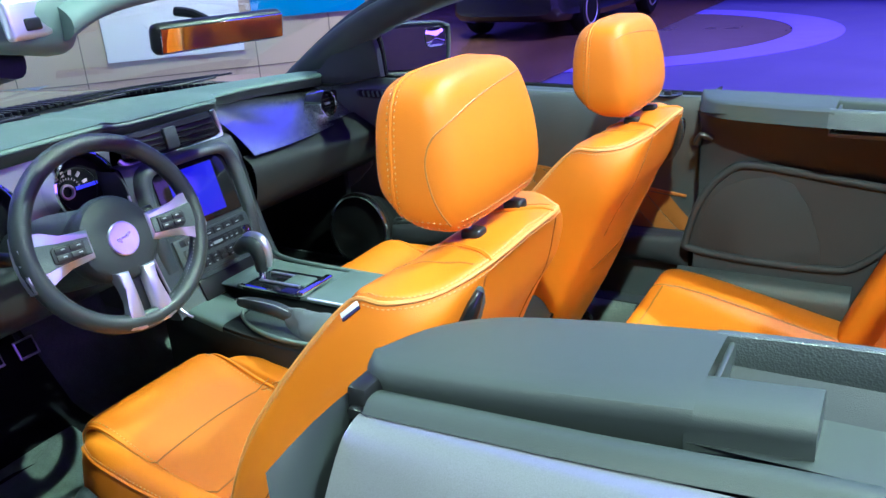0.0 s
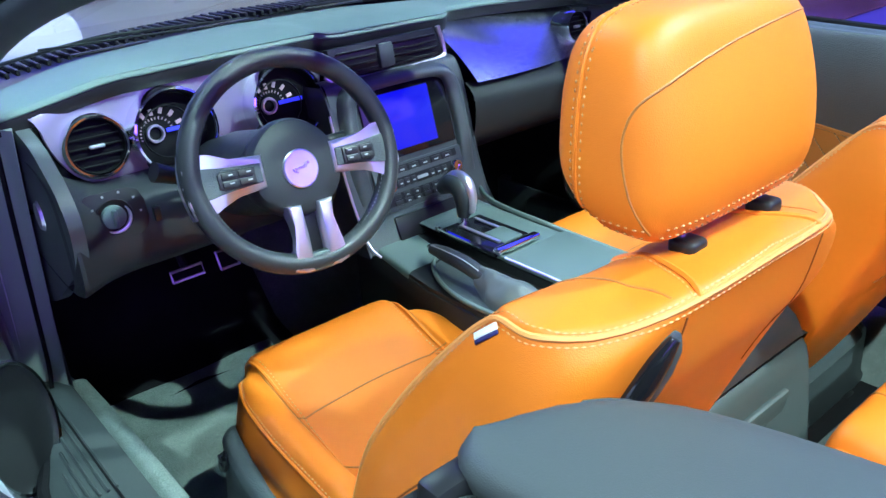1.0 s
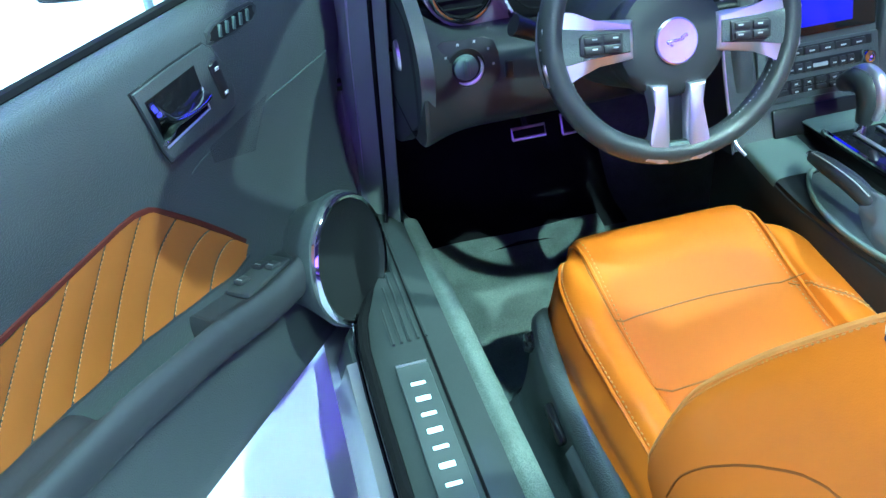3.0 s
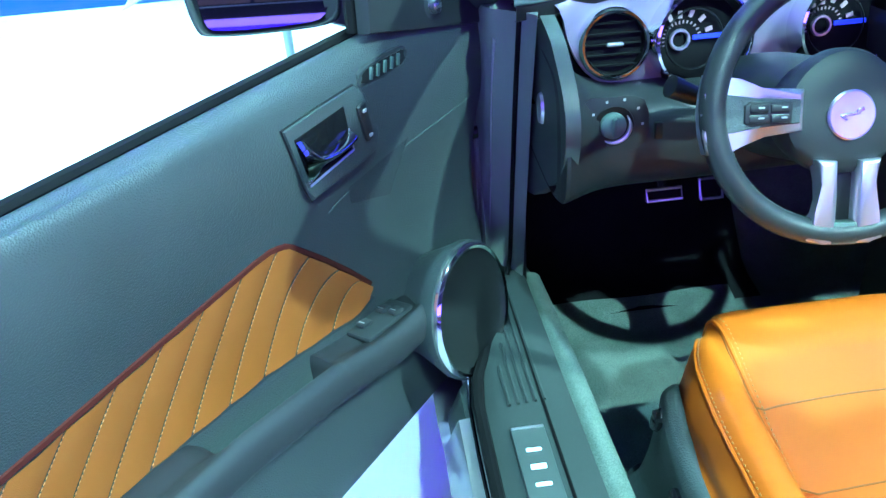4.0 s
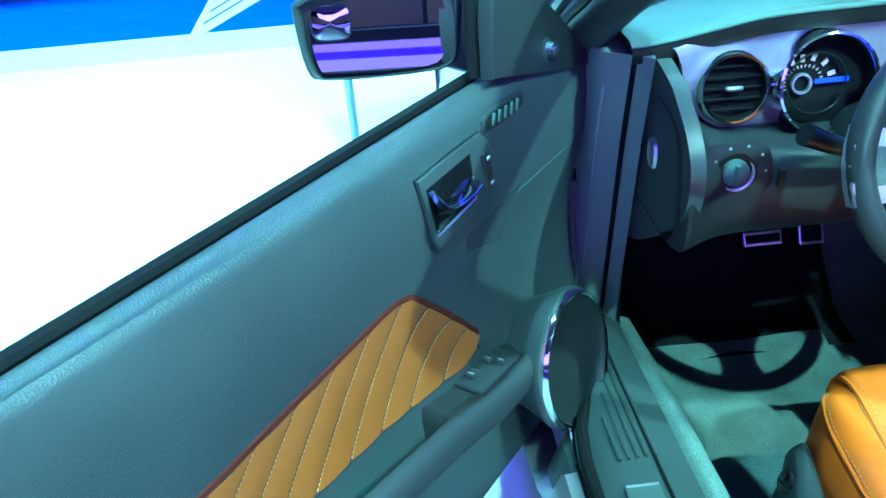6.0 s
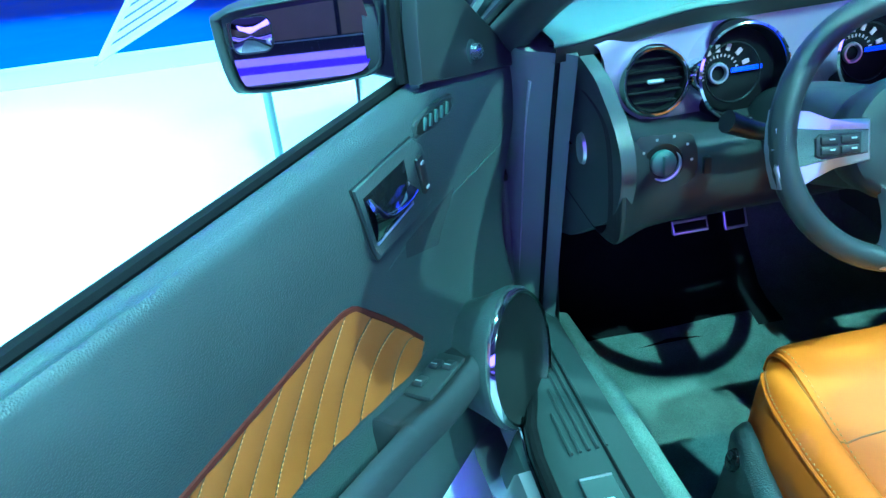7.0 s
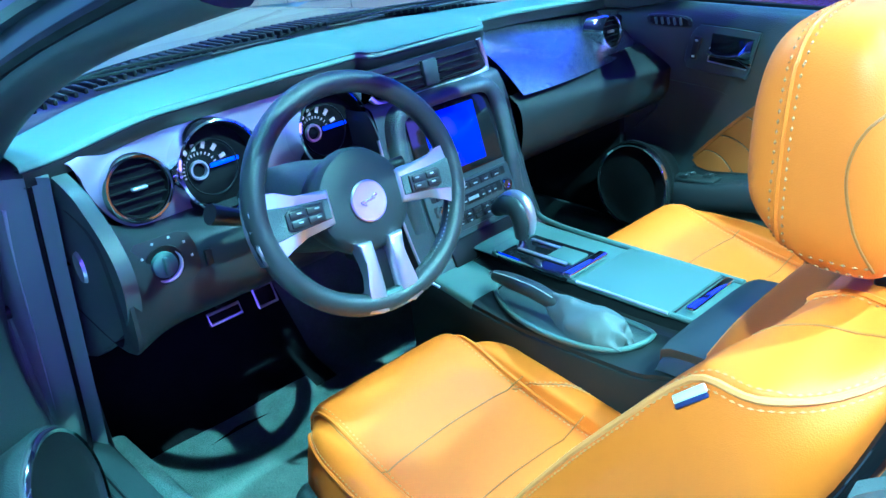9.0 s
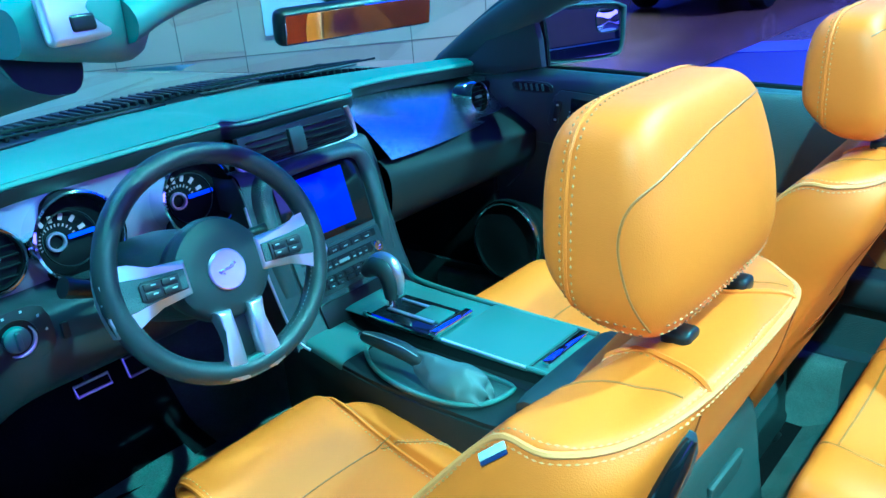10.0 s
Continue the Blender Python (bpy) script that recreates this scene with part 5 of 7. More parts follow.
def front_seat(cx, side):
    """side: -1 when the door is to the left."""
    STACK.append(Matrix.Translation((cx, 0, 0)) @ Matrix.Diagonal((-side, 1, 1, 1)))
    # built with the door at -x
    backr = []
    for z, yf, yr, w, dip in ((0.40, -0.360, -0.520, 0.205, 0.02), (0.48, -0.350, -0.560, 0.225, 0.035), (0.58, -0.390, -0.605, 0.236, 0.05), (0.70, -0.450, -0.655, 0.242, 0.055), (0.80, -0.520, -0.700, 0.240, 0.05), (0.86, -0.568, -0.733, 0.236, 0.038)):
        ym = (yf + yr) / 2
        backr.append([(-w, ym, z), (-w * 0.97, yf - 0.008, z), (-w * 0.83, yf, z), (-w * 0.55, yf - dip * 0.8, z), (0, yf - dip, z), (w * 0.55, yf - dip * 0.8, z), (w * 0.83, yf, z), (w * 0.97, yf - 0.008, z), (w, ym, z), (w * 0.95, yr + 0.022, z), (w * 0.75, yr, z), (0, yr - 0.008, z), (-w * 0.75, yr, z), (-w * 0.95, yr + 0.022, z)])
    for p0, p1, p2, p3, p4, p13, p12, p11 in (
            ((-0.228, -0.672, 0.905), (-0.222, -0.614, 0.905), (-0.19, -0.604, 0.905), (-0.12, -0.628, 0.905), (0, -0.636, 0.905), (-0.206, -0.730, 0.912), (-0.15, -0.754, 0.925), (0, -0.766, 0.935)),
            ((-0.215, -0.690, 0.940), (-0.209, -0.640, 0.938), (-0.175, -0.636, 0.938), (-0.115, -0.655, 0.942), (0, -0.662, 0.945), (-0.180, -0.730, 0.942), (-0.118, -0.762, 0.955), (0, -0.774, 0.966)),
            ((-0.199, -0.690, 0.951), (-0.193, -0.652, 0.949), (-0.165, -0.650, 0.949), (-0.11, -0.664, 0.952), (0, -0.670, 0.955), (-0.166, -0.720, 0.952), (-0.112, -0.747, 0.963), (0, -0.759, 0.972)),
            ((-0.10, -0.698, 0.961), (-0.10, -0.685, 0.960), (-0.085, -0.682, 0.960), (-0.055, -0.688, 0.961), (0, -0.690, 0.962), (-0.085, -0.712, 0.962), (-0.06, -0.722, 0.966), (0, -0.730, 0.970))):
        flip = [(-x, y, z) for x, y, z in (p3, p2, p1, p0, p13, p12)]
        backr.append([p0, p1, p2, p3, p4, *flip, p11, p12, p13])
    bg = skin(backr, 4, 4)
    nm = "driver_seat" if side < 0 else "passenger_seat"
    seat = part(nm, bg, LEATHER, car, "orange leather bucket seat with pale stitching", 50)
    bt_ = tree_of(bg)
    half = [(-0.212, -0.352, 0.50), (-0.222, -0.40, 0.62), (-0.226, -0.462, 0.72), (-0.226, -0.52, 0.80), (-0.222, -0.580, 0.875), (-0.212, -0.638, 0.936), (-0.215, -0.690, 0.942), (-0.181, -0.731, 0.944), (-0.118, -0.762, 0.956)]
    edge = curve(half + [(0, -0.775, 0.967)] + [(-x, y, z) for x, y, z in half[::-1]], 10)
    e0 = laid(edge, bt_, 0.0012)
    part("welt", tube(e0[::2], 0.0030, 1, 6), LIT_WELT, seat, "raised leather welt with its highlight in the colour")

    def beside(d_out, d_up):
        rows_ = []
        for x, y, z in edge:
            v = Vector((x, y + 0.70, 0)).normalized()
            k = step(z, 0.88, 0.93)
            rows_.append(Vector((x, y, z)) + (v * d_out + Vector((0, 0, d_up))) * k + Vector((0, -0.010 if d_out > 0 else 0.008, 0)) * (1 - k))
        return laid(rows_, bt_, 0.0007)

    part("stitching", stitches(beside(0.002, -0.007), 0.0055, 0.0012, 0.0012), THREAD, seat, "pale thread stitching along the welt")
    part("stitching", stitches(beside(-0.007, 0.002), 0.0055, 0.0012, 0.0012), THREAD, seat, "pale thread stitching along the welt")
    for sx in (-1, 1):
        yoke = curve([(sx * 0.098, -0.766, 0.958), (sx * 0.084, -0.738, 0.967), (sx * 0.068, -0.690, 0.964), (sx * 0.078, -0.655, 0.954)], 10)
        part("welt", tube(laid(yoke, bt_, 0.0004), 0.0032, 1, 6), LEATHER, seat)
        part("stitching", stitches(laid(yoke + np.array((sx * 0.007, 0, 0)), bt_, 0.0006), 0.005, 0.002, 0.0010), THREAD, seat)
        part("seam", tube(laid(curve([(sx * 0.118, -0.752, 0.960), (sx * 0.118, -0.72, 0.958), (sx * 0.128, -0.68, 0.955), (sx * 0.15, -0.652, 0.948)], 10), bt_, 0.0), 0.0012, 1, 6), LEATHER_DIM, seat)
    part("seam", tube(laid(curve([(0.112, -0.768, 0.945), (0.135, -0.755, 0.86), (0.145, -0.70, 0.74)], 8), bt_, 0.0), 0.0011, 1, 6), BLACK_HOLE, seat)
    part("seam", tube(laid(curve([(-0.112, -0.768, 0.945), (-0.112, -0.765, 0.90), (-0.135, -0.745, 0.82), (-0.15, -0.69, 0.74), (-0.155, -0.64, 0.64)], 8), bt_, 0.0), 0.0011, 1, 6), BLACK_HOLE, seat)
    part("seam", tube(laid(curve([(-0.228, -0.422, 0.52), (-0.228, -0.457, 0.597), (-0.228, -0.527, 0.690), (-0.226, -0.604, 0.765), (-0.220, -0.648, 0.785), (-0.205, -0.680, 0.780), (-0.17, -0.69, 0.74), (-0.10, -0.66, 0.655), (0, -0.66, 0.65), (0.12, -0.66, 0.655)], 8), bt_, 0.0), 0.0013, 1, 6), BLACK_HOLE, seat)
    def pocket(u, v):
        x, z = -0.16 + 0.32 * u, 0.52 + 0.125 * v + 0.012 * math.sin(math.pi * u) * (v - 0.5)
        hit = bt_.ray_cast(Vector((x, -1.2, z)), Vector((0, 1, 0)))[0]
        return (x, (hit.y if hit else -0.6) - 0.0015 - 0.006 * min(1, 4 * u, 4 - 4 * u) * v, z)
    part("back_pocket", sheet(pocket, 16, 6), LEATHER, seat, "orange map pocket on the backrest")
    # side tag and release lever
    tc, tn, _, _ = bt_.find_nearest(Vector((-0.224, -0.640, 0.931)))
    along = (Vector((0.02, -0.06, 0.045)) - tn * tn.dot(Vector((0.02, -0.06, 0.045)))).normalized()
    down = along.cross(tn)
    if down.z > 0:
        down = -down
    frame_ = Matrix((tn, along, down)).transposed().to_4x4()
    part("tag", rbox(tc + tn * 0.002, (0.003, 0.030, 0.007), 0.001, 1, frame_), LABEL_WHITE, seat, "small white and navy fabric tag")
    part("tag_base", rbox(tc + tn * 0.002 + down * 0.0055, (0.0032, 0.030, 0.004), 0.001, 1, frame_), LABEL_NAVY, seat)
    spine = laid(curve([(-0.122, -0.775, 0.932), (-0.138, -0.768, 0.905), (-0.158, -0.75, 0.865), (-0.178, -0.725, 0.825)], 4), bt_, 0.001)
    out_ = Vector((-0.62, -0.76, 0.18)).normalized()
    bezel = part("lever_bezel", tube(spine, [0.004, 0.014, 0.018, 0.019, 0.018, 0.014, 0.006], 2, 14, False, 0.42, tuple(out_)), CHARCOAL_SMOOTH, seat, "charcoal oval lever surround")
    part("release_lever", tube([Vector(p) + out_ * 0.006 for p in spine[1:-1]], [0.005, 0.010, 0.012, 0.011, 0.006], 3, 14, False, 0.75, tuple(out_)), GLOSS_BLACK, bezel, "dark release lever on the backrest")
    # cushion
    cu = []
    for y, z, w, h, dip in ((-0.50, 0.455, 0.200, 0.11, 0.03), (-0.38, 0.478, 0.216, 0.12, 0.034), (-0.24, 0.500, 0.224, 0.13, 0.030), (-0.10, 0.528, 0.226, 0.135, 0.016), (-0.01, 0.552, 0.224, 0.135, 0.004), (0.035, 0.553, 0.216, 0.125, -0.002), (0.062, 0.532, 0.206, 0.10, -0.006), (0.072, 0.49, 0.194, 0.05, -0.006)):
        z0 = z - h
        bo = 0.4 * max(dip, 0)
        cu.append([(-w * 0.93, y, z0), (-w, y, z0 + h * 0.55), (-w * 0.97, y, z - 0.022), (-w * 0.86, y, z + bo), (-w * 0.70, y, z - 0.004 + bo), (-w * 0.58, y, z - dip * 0.9), (0, y, z - dip), (w * 0.58, y, z - dip * 0.9), (w * 0.70, y, z - 0.004 + bo), (w * 0.86, y, z + bo), (w * 0.97, y, z - 0.022), (w, y, z0 + h * 0.55), (w * 0.93, y, z0)])
    cg = skin(cu, 9, 5)
    cg = [plump(p) for p in cg[0]], cg[1]
    cush = part("cushion", cg, LEATHER, seat, "orange leather seat cushion", 50)
    ct = tree_of(cg)
    for sx in (-1, 1):
        seam = np.array([tuple(p) for p in (ct.ray_cast(Vector((sx * (0.146 - 0.05 * max(0, y - 0.02)), y, 0.8)), Vector((0, 0, -1)))[0] for y in np.linspace(0.066, -0.36, 60)) if p]) + np.array((0, 0, 0.0006))
        part("welt", tube(seam, 0.0036, 1, 6), LEATHER, cush)
        part("seam", tube(laid(seam + np.array((sx * 0.0045, 0, 0)), ct, 0.0), 0.0014, 1, 6), LEATHER_DIM, cush)
        part("stitching", stitches(laid(seam + np.array((-sx * 0.009, 0, 0.002)), ct, 0.0006), 0.006, 0.0025, 0.0016), THREAD, cush)
        out = laid(curve([(sx * 0.165, 0.040, 0.515), (sx * 0.186, 0.010, 0.525), (sx * 0.198, -0.05, 0.520), (sx * 0.207, -0.2, 0.505), (sx * 0.207, -0.42, 0.475)], 10), ct, 0.0006)
        part("welt", tube(out, 0.0030, 1, 6), LEATHER, cush)
        part("stitching", stitches(laid(out + np.array((-sx * 0.006, 0, 0.003)), ct, 0.0006), 0.006, 0.0025, 0.0016), THREAD, cush)
    arc = curve([(0.132, -0.122, 0.50), (0.145, -0.148, 0.52), (0.165, -0.178, 0.52), (0.188, -0.215, 0.52), (0.200, -0.26, 0.51)], 10)
    for dy in (0.0, 0.011):
        part("stitching", stitches(laid(arc + np.array((0.2 * dy, dy, 0)), ct, 0.0006), 0.006, 0.0025, 0.0013), THREAD, cush)
    part("seam", tube(laid(arc + np.array((0.001, 0.0055, 0)), ct, 0.0), 0.0013, 1, 6), LEATHER_DIM, cush)
    part("seam", tube(laid(curve([(-0.140, -0.125, 0.53), (0, -0.118, 0.53), (0.140, -0.125, 0.53)], 10), ct, 0.0), 0.0013, 1, 6), LEATHER_DIM, cush)
    part("seam", tube(laid(curve([(-0.140, -0.25, 0.51), (0, -0.243, 0.51), (0.140, -0.25, 0.51)], 10), ct, 0.0), 0.0013, 1, 6), LEATHER_DIM, cush)
    # base and switches
    base = part("seat_base", skin([[(-0.236, y, 0.225), (-0.250, y, 0.27), (-0.254 + k, y, z - 0.045), (-0.252 + k, y, z - 0.016), (-0.243 + k, y, z - 0.003), (-0.226 + k, y, z), (-0.19, y, z - 0.03), (0.19, y, z - 0.03), (0.226 - k, y, z), (0.243 - k, y, z - 0.004), (0.252 - k, y, z - 0.02), (0.250, y, 0.27), (0.236, y, 0.225)] for y, z, k in ((0.030, 0.330, 0.05), (0.020, 0.420, 0.035), (-0.005, 0.472, 0.018), (-0.05, 0.484, 0.004), (-0.11, 0.458, 0.0), (-0.18, 0.436, 0.0), (-0.3, 0.420, 0.0), (-0.46, 0.415, 0.0), (-0.52, 0.38, 0.01))], 4, 4), CHARCOAL, seat, "charcoal seat base with switches")
    part("lumbar_switch", merge(lathe([(0.0, 0.006), (0.012, 0.006), (0.014, 0.0)], (-0.252, -0.048, 0.449), (-1, 0, 0.35), 24, 1.35, close=False), rbox((-0.259, -0.048, 0.4595), (0.006, 0.011, 0.012), 0.003), rbox((-0.259, -0.048, 0.4425), (0.006, 0.011, 0.012), 0.003)), GLOSS_BLACK, base, "black rocker switch")
    part("seat_switch", rbox((-0.259, -0.165, 0.390), (0.016, 0.066, 0.020), 0.007, 3, turned(20, 0, 0)), GLOSS_BLACK, base, "black sliding seat switch")
    part("recline_handle", skin([[(-0.250, y + 0.01, z - h), (-0.266, y, z - h * 0.6), (-0.268, y, z + h * 0.6), (-0.250, y + 0.01, z + h)] for y, z, h in ((-0.225, 0.388, 0.010), (-0.27, 0.378, 0.015), (-0.33, 0.370, 0.018), (-0.385, 0.366, 0.018), (-0.40, 0.366, 0.013))], 3, 3), CHARCOAL_SMOOTH, base, "charcoal recline handle")
    part("seat_rail", rbox((-0.20, -0.22, 0.215), (0.04, 0.62, 0.03), 0.006), BLACK, base)
    part("rail_cover", lathe([(0.028, 0.0), (0.028, 0.012), (0.02, 0.022), (0.0, 0.024)], (-0.225, 0.055, 0.215), (0, 0, 1), 20), GREY_TRIM, base)
    STACK.append(STACK[-1] @ (Matrix.Translation((0.026, -0.008, -0.004)) if side < 0 else Matrix.Translation((-0.002, -0.004, 0.058))) @ Matrix.Diagonal((0.99, 1, 1 if side < 0 else 0.935, 1)))
    # headrest
    table = np.array(((0.984, -0.672, -0.695, 0.078), (0.988, -0.655, -0.709, 0.110), (0.999, -0.634, -0.719, 0.128), (1.020, -0.610, -0.726, 0.138), (1.045, -0.594, -0.728, 0.141), (1.085, -0.592, -0.724, 0.139), (1.120, -0.594, -0.716, 0.134), (1.148, -0.600, -0.707, 0.126), (1.165, -0.610, -0.698, 0.113), (1.175, -0.624, -0.688, 0.090), (1.179, -0.640, -0.675, 0.058)))
    fine = curve(table, 4)

    def rest_at(th, z, n=4.2):
        yf, yr, w = (float(np.interp(z, fine[:, 0], fine[:, k])) for k in (1, 2, 3))
        c, s_ = math.cos(th), math.sin(th)
        return (w * math.copysign(abs(c) ** (2 / n), c), (yf + yr) / 2 + (yf - yr) / 2 * math.copysign(abs(s_) ** (2 / n), s_), z)

    hg = loft([[rest_at(2 * math.pi * i / 64, z) for i in range(64)] for z in fine[:, 0]])
    rest = part("headrest", hg, LEATHER, seat, "orange leather headrest on steel posts", 50)
    ht = tree_of(hg)

    def cast(start, way):
        hit, no, _, _ = ht.ray_cast(Vector(start), Vector(way))
        return None if hit is None else hit

    def hoop(dy):
        """A line up one side, over the crown and down the other."""
        side_ = [cast((-0.4, -0.640 + dy + 0.010 * (z - 1.07), z), (1, 0, 0)) for z in np.linspace(1.000, 1.150, 44)]
        crown = [cast((0.16 * math.cos(a), -0.640 + dy, 1.10 + 0.16 * math.sin(a)), (-math.cos(a), 0, -math.sin(a))) for a in np.linspace(math.pi - 0.36, 0.36, 60)]
        return np.array([tuple(p) for p in side_ + crown + [Vector((-q.x, q.y, q.z)) for q in side_[::-1] if q] if p])

    part("welt", tube(laid(hoop(0.004), ht, -0.0002), 0.0021, 1, 6), LEATHER, rest)
    for dy in (-0.002, 0.009):
        part("stitching", stitches(laid(hoop(dy), ht, 0.0006), 0.0045, 0.0030, 0.0013), DULL_THREAD, rest, "stitched seam round the headrest")
    turn = curve([(-0.126, -0.707, 1.000), (-0.141, -0.692, 1.04), (-0.142, -0.684, 1.08), (-0.134, -0.692, 1.110), (-0.10, -0.712, 1.133), (-0.03, -0.712, 1.147), (0.05, -0.71, 1.155), (0.11, -0.705, 1.158), (0.13, -0.69, 1.150)], 10)
    part("seam", tube(laid(turn, ht, -0.0002), 0.0013, 1, 6), LEATHER_DIM, rest)
    for z in (0.997, 1.006):
        low = [cast((x, -1.0, z), (0, 1, 0)) for x in np.linspace(-0.115, 0.115, 50)]
        flank = [cast((-0.4, y, z), (1, 0, 0)) for y in np.linspace(-0.645, -0.705, 16)]
        for run in (low, flank):
            run = np.array([tuple(p) for p in run if p])
            if len(run) > 4:
                part("stitching", stitches(laid(run, ht, 0.0006), 0.005, 0.0030, 0.0013), DULL_THREAD, rest)
    for sx in (-1, 1):
        post = part("headrest_post", tube([(sx * 0.064, -0.700, 0.95), (sx * 0.064, -0.690, 1.02)], 0.006, 1, 12), CHROME, rest, "steel headrest post")
        part("post_collar", rbox((sx * 0.064, -0.704, 0.972), (0.026, 0.028, 0.016), 0.005, 3), BLACK, post, "black plastic post collar")
    STACK.pop()
    STACK.pop()
    return seat


front_seat(-0.345, -1)
front_seat(0.371, 1)


def rear_cushion(cx):
    STACK.append(Matrix.Translation((cx, 0, 0)))
    cu = [[(-w, y, z - h), (-w, y, z - h * 0.4), (-w * 0.92, y, z - 0.006), (-w * 0.62, y, z), (-w * 0.5, y, z - dip), (0, y, z - dip * 1.4), (w * 0.5, y, z - dip), (w * 0.62, y, z), (w * 0.92, y, z - 0.006), (w, y, z - h * 0.4), (w, y, z - h)] for y, z, w, h, dip in ((-0.690, 0.46, 0.29, 0.10, 0.0), (-0.700, 0.515, 0.30, 0.16, 0.0), (-0.725, 0.545, 0.305, 0.18, 0.004), (-0.80, 0.540, 0.305, 0.18, 0.02), (-0.95, 0.510, 0.305, 0.16, 0.035), (-1.12, 0.470, 0.305, 0.13, 0.035), (-1.22, 0.455, 0.305, 0.12, 0.03))]
    g = skin(cu, 4, 4)
    c = part("cushion", g, LEATHER, rear, "orange leather rear seat cushion", 50)
    tr = tree_of(g)
    for sx in (-1, 1):
        part("seam", tube(laid(curve([(sx * 0.165, -0.70, 0.52), (sx * 0.17, -0.74, 0.55), (sx * 0.172, -0.9, 0.52), (sx * 0.17, -1.12, 0.48)], 8), tr, 0.0), 0.002, 1, 6), LEATHER_DIM, c)
    part("seam", tube(laid(curve([(-0.165, -0.735, 0.55), (0, -0.738, 0.545), (0.165, -0.735, 0.55)], 8), tr, 0.0), 0.002, 1, 6), LEATHER_DIM, c)
    bk = [[(-w, yf - 0.10, z), (-w * 0.98, yf, z), (-w * 0.62, yf + 0.012, z), (-w * 0.5, yf - dip, z), (0, yf - dip * 1.3, z), (w * 0.5, yf - dip, z), (w * 0.62, yf + 0.012, z), (w * 0.98, yf, z), (w, yf - 0.10, z)] for z, yf, w, dip in ((0.42, -1.10, 0.30, 0.02), (0.55, -1.15, 0.305, 0.03), (0.70, -1.21, 0.305, 0.03), (0.84, -1.265, 0.30, 0.02), (0.91, -1.30, 0.28, 0.005), (0.93, -1.34, 0.26, 0.0))]
    part("backrest", skin(bk, 4, 4, False, False), LEATHER, rear, "orange leather rear backrest", 50)
    STACK.pop()


rear = part("rear_seat", rbox((0, -0.98, 0.40), (1.24, 0.58, 0.10), 0.02), LEATHER, car, "orange leather rear bench with two seats")
rear_cushion(-0.32)
rear_cushion(0.32)
part("seat_divider", rbox((0, -0.96, 0.47), (0.06, 0.50, 0.10), 0.02, 3), LEATHER, rear)


